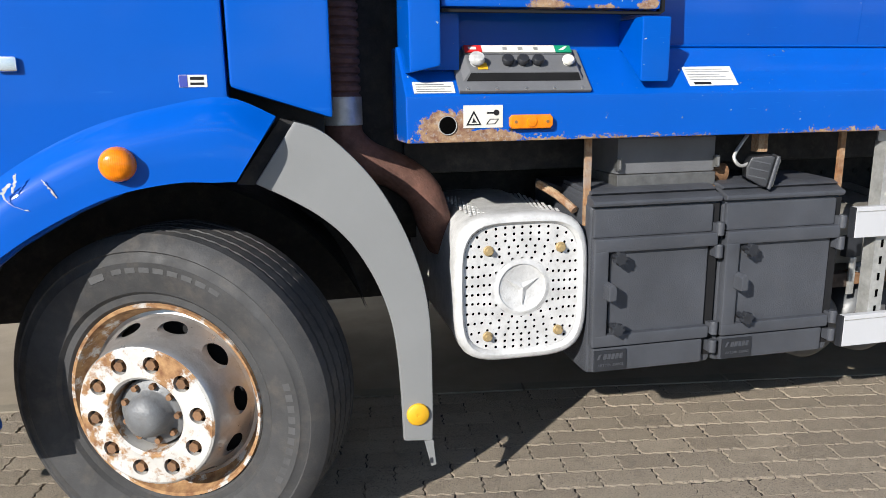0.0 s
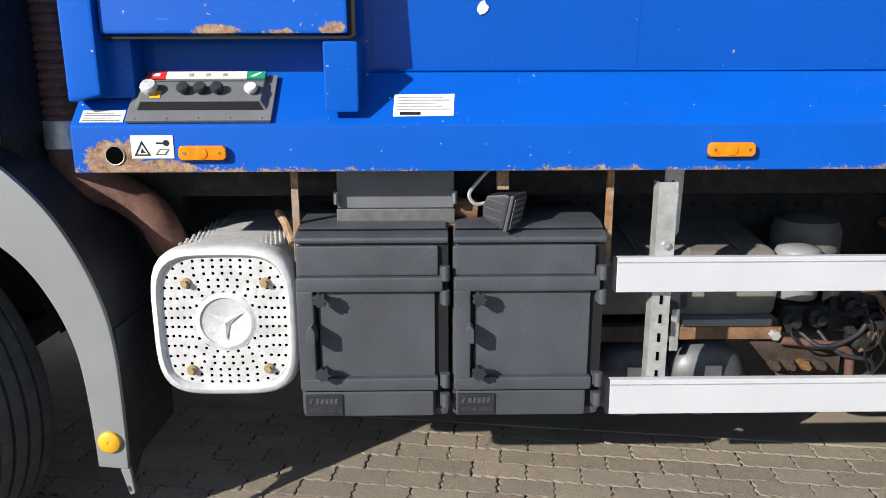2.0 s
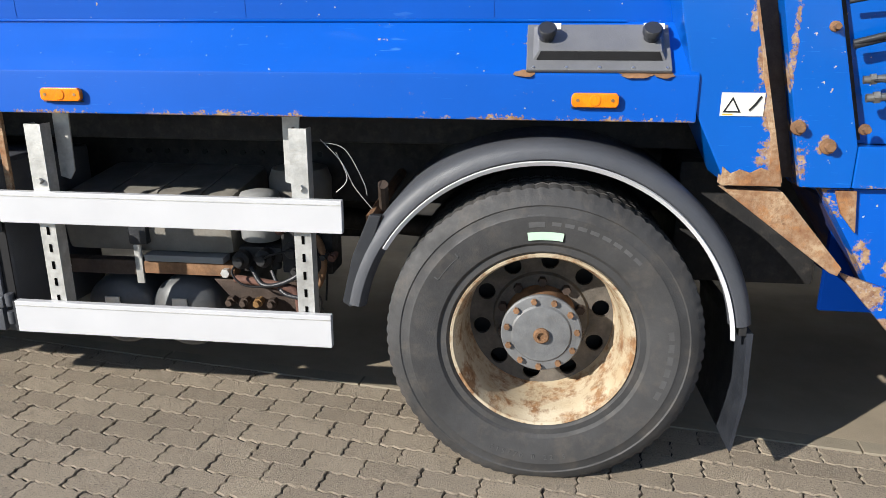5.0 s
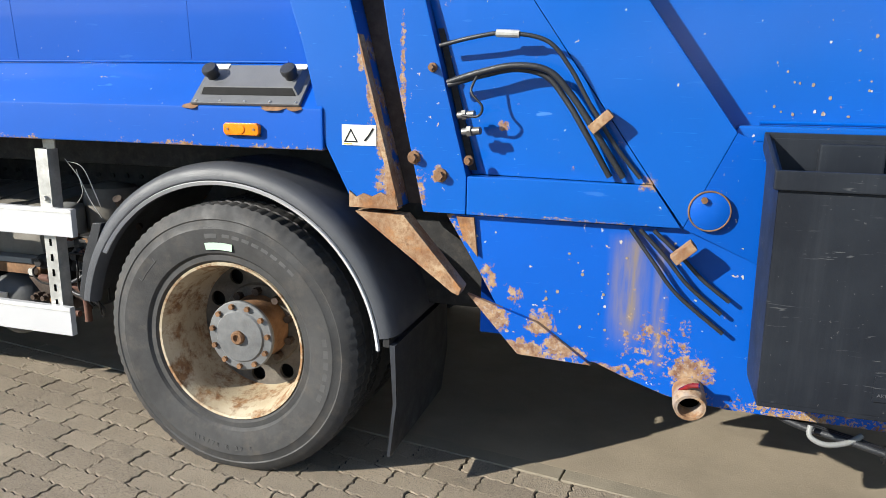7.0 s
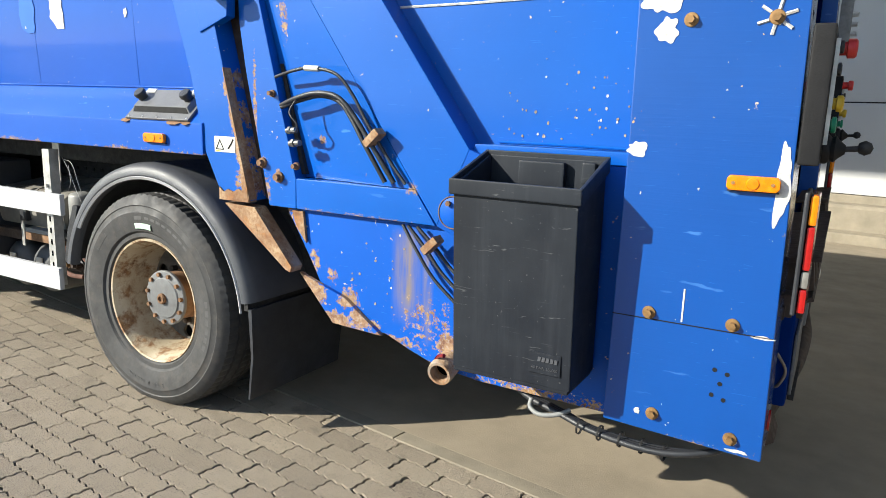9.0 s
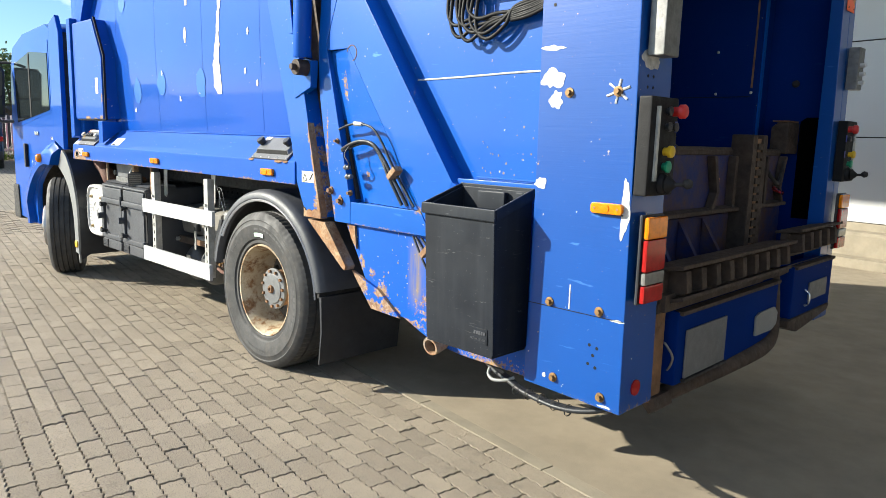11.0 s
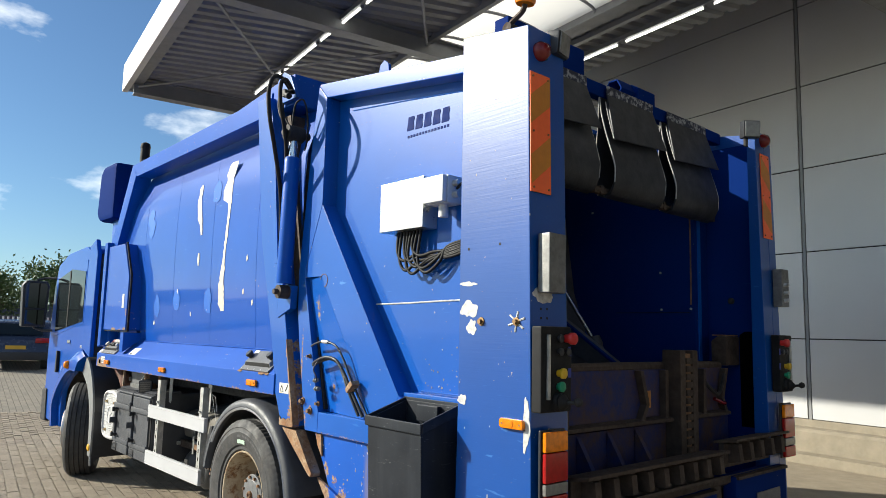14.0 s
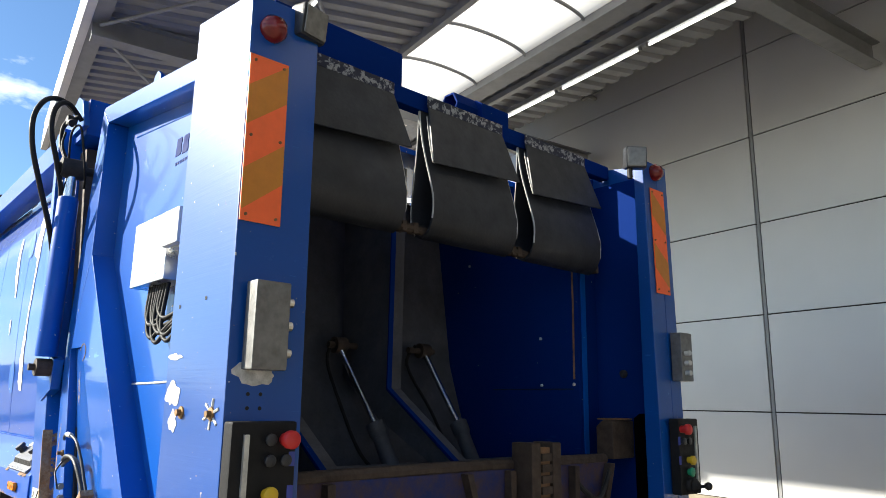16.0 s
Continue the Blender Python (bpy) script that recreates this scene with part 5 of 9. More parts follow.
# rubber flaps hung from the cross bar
part("cross_bar", Mesh().box(6.60, 6.66, 2.80, 4.94, 3.03, 3.11), M_BLUE_DIRTY_SHADED, TRUCK, "cross bar with flaking paint", bevel=0.008)
for n_flap, (y0, y1) in enumerate(((2.84, 3.37), (3.52, 4.04), (4.17, 4.70))):
    up = part("rubber_flap", Mesh().add([(6.672, y0 + 0.02, 3.075), (6.672, y1 - 0.04, 3.075), (6.740, y1 + 0.03, 2.80), (6.740, y0 - 0.0, 2.765), (6.682, y0 + 0.02, 3.075), (6.682, y1 - 0.04, 3.075), (6.750, y1 + 0.03, 2.80), (6.750, y0 - 0.0, 2.765)],
                                        [(0, 1, 2, 3), (4, 5, 6, 7), (0, 1, 5, 4), (1, 2, 6, 5), (2, 3, 7, 6), (3, 0, 4, 7)]), M_FLAP, TRUCK, "stiff black rubber flap", bevel=0.002)
    loop = [(6.652, 3.04), (6.668, 2.92), (6.700, 2.80), (6.735, 2.69), (6.757, 2.60), (6.752, 2.52), (6.722, 2.46), (6.675, 2.44), (6.632, 2.46), (6.605, 2.52), (6.603, 2.60), (6.618, 2.72), (6.634, 2.88), (6.640, 3.04)]
    inside = [(6.649, 3.04), (6.661, 2.92), (6.691, 2.80), (6.725, 2.69), (6.746, 2.60), (6.741, 2.525), (6.716, 2.471), (6.675, 2.452), (6.639, 2.470), (6.616, 2.525), (6.614, 2.60), (6.627, 2.72), (6.640, 2.88), (6.643, 3.04)]
    low = part("curled_flap", Mesh().strip(loop, inside, "y", y0, y1), M_FLAP, up, "rubber sheet folded into a hanging loop", angle=50)
    for e in (y0 - 0.002, y1 + 0.002):
        part("ply_edge", Mesh().tube([(x - 0.004, e, z) for x, z in loop[:6]], 0.0042, 5, 3), M_PLY, low, "pale worn edge of the sheet")
        part("ply_edge", Mesh().tube([(x + 0.004, e, z) for x, z in loop[8:]], 0.0030, 5, 3), M_PLY, low)
    part("ply_edge", Mesh().tube([(6.676, y0 + 0.018, 3.0), (6.708, y0 + 0.008, 2.88), (6.745, y0 - 0.002, 2.77)], 0.0035, 5, 3), M_PLY, up)
    part("flap_crease", Mesh().box(6.700, 6.712, y0 + 0.01, y1 - 0.01, 2.742, 2.752), M_INK, up)
    part("clamp_strip", Mesh().box(6.684, 6.692, y0 + 0.01, y1 - 0.03, 3.040, 3.092), M_FLAKING, up, "clamp strip with flaking paint", bevel=0.002)
    part("hem_rod", Mesh().tube([(6.68, y0 - 0.10 if n_flap else y0 + 0.05, 2.475), (6.68, y1 + 0.05, 2.475)], 0.020, 10, 1), M_RUST_DARK, up, "rusty rod inside the loop")
    for y in (y0 - 0.06, y1 + 0.03):
        part("rod_lug", Mesh().prism([(6.655, 2.455), (6.70, 2.455), (6.70, 2.50), (6.655, 2.50)], "y", y, y + 0.025), M_RUST_DARK, up, bevel=0.003)
hexo = [(6.575 + 0.062 * math.cos(radians(a)), 3.155 + 0.068 * math.sin(radians(a))) for a in range(-60, 241, 60)]
hexi = [(6.575 + 0.052 * math.cos(radians(a)), 3.155 + 0.057 * math.sin(radians(a))) for a in range(-60, 241, 60)]
lifter = part("lifting_bracket", Mesh().strip(hexo, hexi, "y", 3.76, 3.90), M_BLUE_DIRTY_SHADED, TRUCK, "open folded lifting bracket", bevel=0.002)
part("bracket_box", Mesh().prism([(6.58, 3.095), (6.66, 3.095), (6.66, 3.185), (6.61, 3.215), (6.58, 3.215)], "y", 3.90, 4.09), M_BLUE_DIRTY_SHADED, lifter, bevel=0.006)
part("beam_cover", Mesh().box(6.48, 6.58, 2.82, 3.47, 3.09, 3.315), M_BLUE_DIRTY_SHADED, TRUCK, bevel=0.01)


# ---- wheels ----
def ring(mesh, cx, cz, profile, a0=0.0, a1=360.0, n=72):
    """A profile of (radius, y) swept round a line along y through (cx, cz)."""
    full = abs(a1 - a0) >= 359.9
    m = n if full else n + 1
    v = [(cx + r * math.cos(radians(a0 + (a1 - a0) * i / n)), y, cz + r * math.sin(radians(a0 + (a1 - a0) * i / n))) for r, y in profile for i in range(m)]
    f = [(j * m + i, j * m + (i + 1) % m, (j + 1) * m + (i + 1) % m, (j + 1) * m + i) for j in range(len(profile) - 1) for i in range(n)]
    return mesh.add(v, f)


def holed(mesh, cx, cz, r0, y0, r1, y1, count, hole, shift=0.0, deep=0.02, squash=1.0):
    """A ring or cone with round openings that go through it, one in each sector."""
    def at(s, a):
        r, y = r0 + (r1 - r0) * s, y0 + (y1 - y0) * s
        return (cx + r * math.cos(a), y, cz + r * math.sin(a))
    span, rm = 2 * math.pi / count, (r0 + r1) / 2
    slope = math.hypot(r1 - r0, y1 - y0)
    n = 24
    for k in range(count):
        ca = k * span + shift
        outer, inner, back = [], [], []
        for i in range(n):
            th = 2 * math.pi * i / n
            dx, dy = math.cos(th), math.sin(th)
            q = 0.5 / max(abs(dx), abs(dy))
            outer.append(at(0.5 + dy * q, ca + dx * q * span))
            ha, hs = hole * dx * squash / rm, hole * dy / slope
            inner.append(at(0.5 + hs, ca + ha))
            p = at(0.5 + hs, ca + ha)
            back.append((p[0], p[1] + deep, p[2]))
        mesh.add(outer + inner + back, [(i, (i + 1) % n, n + (i + 1) % n, n + i) for i in range(n)] + [(n + i, n + (i + 1) % n, 2 * n + (i + 1) % n, 2 * n + i) for i in range(n)])
    return mesh


def hexagon(mesh, x, z, y0, y1, r, turn=0.0):
    return mesh.prism([(x + r * math.cos(turn + k * math.pi / 3), z + r * math.sin(turn + k * math.pi / 3)) for k in range(6)], "y", y0, y1)


def tyre(mesh, cx, cz, y, ribs, floor=0.006):
    """Outer sidewall at y, tread inwards. ribs: straight grooves; otherwise cross blocks."""
    prof = [(0.296, 0.05), (0.315, 0.030), (0.335, 0.030), (0.345, 0.018), (0.395, 0.004), (0.435, 0.0), (0.440, 0.0035), (0.462, 0.008), (0.466, 0.0048), (0.486, 0.016), (0.500, 0.030)]
    if ribs:
        prof += [(0.509, 0.040)]
        for g in (0.078, 0.126, 0.174, 0.222):
            prof += [(0.512, g - 0.006), (0.500, g - 0.004), (0.500, g + 0.004), (0.512, g + 0.006)]
        prof += [(0.509, 0.262), (0.500, 0.272)]
    else:
        prof += [(0.510, 0.042), (0.512, 0.070), (0.513, 0.085), (0.501, 0.088), (0.501, 0.097), (0.513, 0.10), (0.514, 0.145), (0.502, 0.148), (0.502, 0.156), (0.514, 0.16), (0.513, 0.205), (0.501, 0.208), (0.501, 0.217), (0.513, 0.22), (0.510, 0.262), (0.500, 0.272)]
    prof += [(0.47, 0.292), (0.43, 0.302), (0.36, 0.290), (0.296, 0.25)]
    if not ribs:
        prof = [(0.44 + (r - 0.44) * 1.125 if r > 0.44 else r, h * 0.85 if h < 0.045 else h) for r, h in prof]
    n = 240
    v, f = [], []
    for r, h in prof:
        for i in range(n):
            a = 2 * math.pi * i / n
            rr = r
            if not ribs and r > 0.495:
                shift = 0 if h < 0.12 else 2
                if (i + shift) % 3 == 0 and (h < 0.09 or 0.095 < h < 0.15 or h > 0.2 or 0.155 < h < 0.21):
                    rr = r - 0.005
            if ribs and r > 0.508 and (i % 3 == 0) and h > 0.05 and h < 0.25:
                rr = r - 0.0018
            z = cz + rr * math.sin(a)
            z = max(z, floor)
            v.append((cx + rr * math.cos(a), y + h, z))
    m = len(prof)
    for j in range(m - 1):
        for i in range(n):
            k = (i + 1) % n
            f.append((j * n + i, j * n + k, (j + 1) * n + k, (j + 1) * n + i))
    return mesh.add(v, f)


def raised_arc(mesh, cx, cz, y, r0, r1, a0, a1, n=6, thick=0.0025):
    return ring(mesh, cx, cz, [(r0, y), (r0, y - thick), (r1, y - thick), (r1, y)], a0, a1, n)


HUB = (4.287, 0.506)
wheel = part("rear_wheel", tyre(Mesh(), *HUB, 2.603, False), M_RUBBER, TRUCK, "worn black drive tyre with cross blocks", angle=28)
part("inner_tyre", tyre(Mesh(), *HUB, 2.955, False), M_RUBBER, wheel, angle=28)
barrel = [(0.300, 2.655), (0.306, 2.642), (0.303, 2.634), (0.294, 2.636), (0.288, 2.655), (0.282, 2.67), (0.276, 2.69), (0.270, 2.76), (0.262, 2.83), (0.255, 2.862)]
part("rim", ring(Mesh(), *HUB, barrel, n=96), M_RIM_REAR, wheel, "deep cream rim blistered with rust", angle=35)
disc = holed(Mesh(), *HUB, 0.256, 2.862, 0.172, 2.868, 10, 0.031, 0.2, 0.015)
ring(disc, *HUB, [(0.172, 2.868), (0.165, 2.855), (0.10, 2.855)], n=60)
part("wheel_disc", disc, M_DISC, wheel, "dark rusty wheel disc with round openings", angle=30)
# black disc paints the shade seen through the disc openings
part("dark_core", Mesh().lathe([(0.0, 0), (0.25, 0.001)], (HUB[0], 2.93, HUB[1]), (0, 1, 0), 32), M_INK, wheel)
for k in range(10):
    a = 2 * math.pi * (k + 0.5) / 10
    part("wheel_nut", hexagon(Mesh(), HUB[0] + 0.143 * math.cos(a), HUB[1] + 0.143 * math.sin(a), 2.825, 2.856, 0.016), M_RUST_DARK, wheel)
part("axle_hub", Mesh().lathe([(0.128, 0), (0.124, -0.02), (0.120, -0.10), (0.128, -0.128)], (HUB[0], 2.85, HUB[1]), (0, 1, 0), 48), M_RUST, wheel, "rust brown axle hub")
cover = part("hub_cover", Mesh().lathe([(0.137, 0.012), (0.137, 0.0), (0.133, -0.004), (0.103, -0.007), (0.097, -0.013), (0.03, -0.018), (0.0, -0.018)], (HUB[0], 2.716, HUB[1]), (0, 1, 0), 48), M_GREYHUB, wheel, "flaking grey hub cover")
for k in range(11):
    a = 2 * math.pi * k / 11 + 0.1
    part("cover_bolt", hexagon(Mesh(), HUB[0] + 0.119 * math.cos(a), HUB[1] + 0.119 * math.sin(a), 2.697, 2.713, 0.0105), M_RUST, cover)
part("centre_plug", Mesh().lathe([(0.027, 0.0), (0.027, -0.012), (0.022, -0.018), (0.014, -0.018), (0.012, -0.008), (0.0, -0.008)], (HUB[0], 2.70, HUB[1]), (0, 1, 0), 24), M_RUST, cover, "rusty centre plug")
marks = [(0.405, 0.435, 88 - k * 5.6, 84 - k * 5.6) for k in range(8)] + [(0.40, 0.440, 98, 91)] + [(0.40, 0.430, 10 - k * 6, 6 - k * 6) for k in range(6)] + [(0.418, 0.430, 200 + k * 3.2, 202.2 + k * 3.2) for k in range(9)]
marks += [(0.400, 0.4025, 133, 148), (0.436, 0.4385, 133, 148), (0.40, 0.438, 133, 133.6), (0.40, 0.438, 147.4, 148), (0.417, 0.4195, 129, 133)]
for r0, r1, a0, a1 in marks:
    part("sidewall_mark", raised_arc(Mesh(), *HUB, 2.607, r0, r1, a0, a1, 4), M_TEXTRUB, wheel)
size_mark = Mesh()
for k, ch in enumerate("315/70 R 22.5"):
    if ch == " ":
        continue
    a = radians(-112 + k * 2.9)
    m = Matrix.Translation((HUB[0] + 0.418 * math.cos(a), 2.605, HUB[1] + 0.418 * math.sin(a))) @ Matrix.Rotation(-(a + math.pi / 2), 4, "Y")
    one = letters(ch, 0.026, m, 0.0015)
    size_mark.add(one.v, one.f)
part("size_marking", size_mark, M_TEXTRUB, wheel, "raised tyre size marking")
lab = Mesh()
ring(lab, *HUB, [(0.358, 2.6125), (0.358, 2.6085), (0.384, 2.6055), (0.384, 2.610)], 99, 82, 8)
part("green_label", lab, M_GREENSTK, wheel, "pale green label stuck on the tyre")
part("rear_wheel", tyre(Mesh(), *HUB, 4.70, False), M_RUBBER, TRUCK, angle=28)

# rear mudguard
fz = (4.285, 0.50)
guard = ring(Mesh(), *fz, [(0.596, 2.665), (0.600, 2.640), (0.615, 2.622), (0.640, 2.622), (0.662, 2.640), (0.672, 2.68), (0.675, 3.25), (0.669, 3.25), (0.664, 2.69), (0.655, 2.655), (0.635, 2.634), (0.612, 2.636), (0.604, 2.668)], 170, 9, 48)
guard_ob = part("rear_mudguard", guard, M_BOX, TRUCK, "black plastic mudguard with a white trim strip", angle=40)
part("trim_strip", ring(Mesh(), *fz, [(0.597, 2.636), (0.594, 2.626), (0.606, 2.618), (0.609, 2.626)], 149, 5, 48), M_ALU, guard_ob, "white trim strip", angle=40)
part("guard_skirt", Mesh().prism([(3.622, 0.62), (3.66, 0.78), (3.72, 0.92), (3.76, 0.92), (3.69, 0.72), (3.65, 0.60)], "y", 2.63, 2.66), M_PLASTIC, guard_ob, bevel=0.004)
part("mud_flap", Mesh().prism([(4.925, 0.575), (4.945, 0.575), (4.95, 0.36), (4.925, 0.155), (4.915, 0.155), (4.937, 0.36)], "y", 2.63, 3.26), M_FLAP, guard_ob, "black rubber mud flap")
part("flap_bar", Mesh().box(4.90, 4.925, 2.63, 3.26, 0.565, 0.60), M_DARK, guard_ob, bevel=0.004)
part("guard_stay", Mesh().tube([(3.70, 2.75, 0.88), (3.70, 3.35, 0.93)], 0.02, 8, 1), M_RUST, guard_ob)

# front wheel, steered
FW = pose(0.107, 2.637, 0.492, 0.46, 0, -23.2)
front = part("front_wheel", tyre(Mesh(), 0, 0, -0.034, True, -0.486).moved(FW), M_RUBBER, TRUCK, "worn black steer tyre with straight grooves", angle=28)
fr = [(0.298, 0.03), (0.306, 0.005), (0.303, -0.004), (0.294, -0.002), (0.288, 0.02), (0.278, 0.05), (0.268, 0.058)]
part("rim", ring(Mesh(), 0, 0, fr, n=96).moved(FW), M_RIM_EDGE, front, "white rim edge with rust", angle=35)
cone = ring(Mesh(), 0, 0, [(0.268, 0.058), (0.258, 0.055), (0.252, 0.045)], n=80)
holed(cone, 0, 0, 0.252, 0.045, 0.222, -0.046, 10, 0.036, 0.1, 0.03, 1.2)
ring(cone, 0, 0, [(0.222, -0.046), (0.216, -0.068), (0.213, -0.086), (0.209, -0.092)], n=80)
part("wheel_bowl", cone.moved(FW), M_BOWL, front, "silver wheel bowl with oval openings", angle=30)
flange = ring(Mesh(), 0, 0, [(0.209, -0.092), (0.203, -0.096)], n=80)
holed(flange, 0, 0, 0.203, -0.096, 0.120, -0.096, 10, 0.0245, 0.1, 0.02)
ring(flange, 0, 0, [(0.120, -0.096), (0.112, -0.089), (0.110, -0.02)], n=60)
part("flange", flange.moved(FW), M_RIM, front, "white bolt flange with heavy rust", angle=30)
for k in range(10):
    a = 2 * math.pi * k / 10 + 0.1
    part("wheel_nut", hexagon(Mesh().lathe([(0.022, -0.064), (0.018, -0.070)], (0.1615 * math.cos(a), 0, 0.1615 * math.sin(a)), (0, 1, 0), 12), 0.1615 * math.cos(a), 0.1615 * math.sin(a), -0.098, -0.067, 0.0155, k).moved(FW), M_RUST, front, "rusty wheel nut")
# black disc paints the shade behind the bowl openings
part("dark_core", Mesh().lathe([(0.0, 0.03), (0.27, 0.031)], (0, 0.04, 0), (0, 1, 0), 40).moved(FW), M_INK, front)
part("hub_flange", Mesh().lathe([(0.110, -0.02), (0.0, -0.021)], (0, 0, 0), (0, 1, 0), 40).moved(FW), M_RUST_DARK, front)
cap = part("hub_cap", Mesh().lathe([(0.101, -0.022), (0.101, -0.058), (0.098, -0.061), (0.074, -0.063), (0.066, -0.068), (0.062, -0.096), (0.052, -0.116), (0.03, -0.127), (0.0, -0.129)], (0, 0, 0), (0, 1, 0), 40).moved(FW), M_GREYHUB, front, "domed grey hub cap", angle=50)
for k in range(9):
    a = 2 * math.pi * k / 9
    part("cap_bolt", hexagon(Mesh(), 0.084 * math.cos(a), 0.084 * math.sin(a), -0.077, -0.060, 0.0095).moved(FW), M_RUST, cap)
for r0, r1, a0, a1 in [(0.405, 0.435, 104 - k * 6.0, 99.6 - k * 6.0) for k in range(8)] + [(0.40, 0.425, 14 - k * 4.6, 11 - k * 4.6) for k in range(10)] + [(0.40, 0.438, 115, 108)]:
    part("sidewall_mark", raised_arc(Mesh(), 0, 0, -0.030, r0, r1, a0, a1, 4).moved(FW), M_TEXTRUB, front)
part("front_wheel", tyre(Mesh(), 0, 0, 0, True, -0.50).moved(pose(0.105, 4.72, 0.506, 0, 0, -17)), M_RUBBER, TRUCK, angle=28)

# front mudguard, grey
outer = [(0.527, 1.302), (0.60, 1.275), (0.68, 1.205), (0.755, 1.115), (0.815, 1.01), (0.86, 0.90), (0.89, 0.79), (0.905, 0.66), (0.908, 0.45), (0.905, 0.287)]
inner = [(0.411, 1.132), (0.50, 1.085), (0.585, 1.03), (0.655, 0.965), (0.71, 0.885), (0.755, 0.79), (0.785, 0.69), (0.80, 0.58), (0.808, 0.44), (0.812, 0.297)]
outer, inner = eased(outer), eased(inner)
fender = part("front_mudguard", Mesh().strip(outer, inner, "y", 2.600, 2.622), M_FENDER, TRUCK, "smooth grey plastic front mudguard", bevel=0.006, angle=40)
part("guard_roll", Mesh().strip(outer, [(x - 0.012, z - 0.010) for x, z in outer], "y", 2.622, 3.0), M_PLASTIC, fender, "black inner side of the mudguard", angle=40)
part("guard_lamp", Mesh().lathe([(0.036, 0), (0.036, -0.008), (0.033, -0.011), (0.006, -0.012), (0.005, -0.010), (0.0, -0.010)], (0.858, 2.600, 0.385), (0, 1, 0), 24), M_YELLOW, fender, "round yellow marker lamp", angle=50)
part("mud_flap", Mesh().prism([(2.615, 0.295), (2.60, 0.21), (2.98, 0.46), (3.0, 0.75), (2.62, 0.75)], "x", 0.895, 0.905), M_FLAP, fender, "black rubber flap")

# pale strip stands in for sunlight on the flap's lower end
part("flap_tip", Mesh().prism([(0.878, 0.288), (0.908, 0.288), (0.916, 0.20), (0.900, 0.195)], "y", 2.603, 2.620), M_FENDER, fender, "flap tip, pale for the sunlight on it", bevel=0.003)

# exhaust and intake pipes
hose = [(0.058, 0.0)]
z = 0.0
while z < 1.45:
    hose += [(0.064, z), (0.064, z + 0.012), (0.057, z + 0.018), (0.057, z + 0.022)]
    z += 0.028
part("ribbed_pipe", Mesh().lathe(hose, (0.685, 2.90, 1.36), (0, 0, 1), 24), M_EXHAUST, TRUCK, "ribbed dark brown flexible pipe", angle=25)
part("pipe_clamp", Mesh().lathe([(0.064, 0), (0.066, 0.002), (0.066, 0.088), (0.064, 0.09)], (0.685, 2.90, 1.278), (0, 0, 1), 28), M_GALV, TRUCK, "dull steel pipe clamp")
part("exhaust_elbow", Mesh().tube([(0.685, 2.90, 1.30), (0.695, 2.90, 1.23), (0.76, 2.90, 1.165), (0.86, 2.90, 1.12), (0.945, 2.90, 1.05), (0.985, 2.92, 0.95), (1.03, 2.98, 0.86)], 0.062, 18, 6), M_EXHAUST, TRUCK, "rust brown bent exhaust pipe", angle=50)
part("intake_duct", Mesh().box(0.56, 0.86, 2.74, 3.05, 2.35, 2.90), M_BLUE_CAB, TRUCK, bevel=0.04)
part("intake_head", Mesh().prism([(0.28, 2.90), (0.32, 3.40), (0.42, 3.47), (0.86, 3.47), (0.86, 2.83), (0.42, 2.83)], "y", 2.64, 3.05), M_BLUE_DIRTY_SHADED, TRUCK, "dark air intake head behind the cab", bevel=0.07)
part("stack_tip", Mesh().cyl((1.12, 2.86, 3.1), (1.12, 2.86, 3.60), 0.05, n=16).lathe([(0.05, 0), (0.055, 0.02), (0.045, 0.06), (0.0, 0.08)], (1.12, 2.86, 3.60), (0, 0, 1), 16), M_INK, TRUCK, "black capped stack", angle=50)

# silencer
MX, MZ, MR = 1.226, 0.752, 0.228


def superpoint(rho, a, rx=MR, rz=0.245, p=4.2):
    c, s = math.cos(a), math.sin(a)
    k = (abs(c) ** p + abs(s) ** p) ** (-1 / p)
    return (MX + rho * rx * k * c, MZ + rho * rz * k * s)


N = 64
silencer = Mesh()
for y0, y1, rr in ((2.70, 3.5, 0.97),):
    a = [superpoint(rr, 2 * math.pi * i / N) for i in range(N)]
    silencer.prism(a, "y", y0, y1)
sil = part("silencer", silencer, M_WHITE_CAP, TRUCK, "white perforated silencer with a rounded square cap", angle=40)
capm = Mesh()
loops = [(1.0, 2.735), (1.0, 2.69), (0.985, 2.672), (0.95, 2.662), (0.90, 2.660), (0.875, 2.668), (0.86, 2.676)]
v = [(superpoint(r, 2 * math.pi * i / N)[0], y, superpoint(r, 2 * math.pi * i / N)[1]) for r, y in loops for i in range(N)]
capm.add(v, [(j * N + i, j * N + (i + 1) % N, (j + 1) * N + (i + 1) % N, (j + 1) * N + i) for j in range(len(loops) - 1) for i in range(N)])
cap_ob = part("end_cap", capm, M_WHITE_CAP, sil, "white rolled rim of the cap", angle=50)
perf = Mesh()
rings = [0.86, 0.775, 0.69, 0.605, 0.52, 0.435, 0.36]
counts = [42, 38, 34, 28, 24, 18]
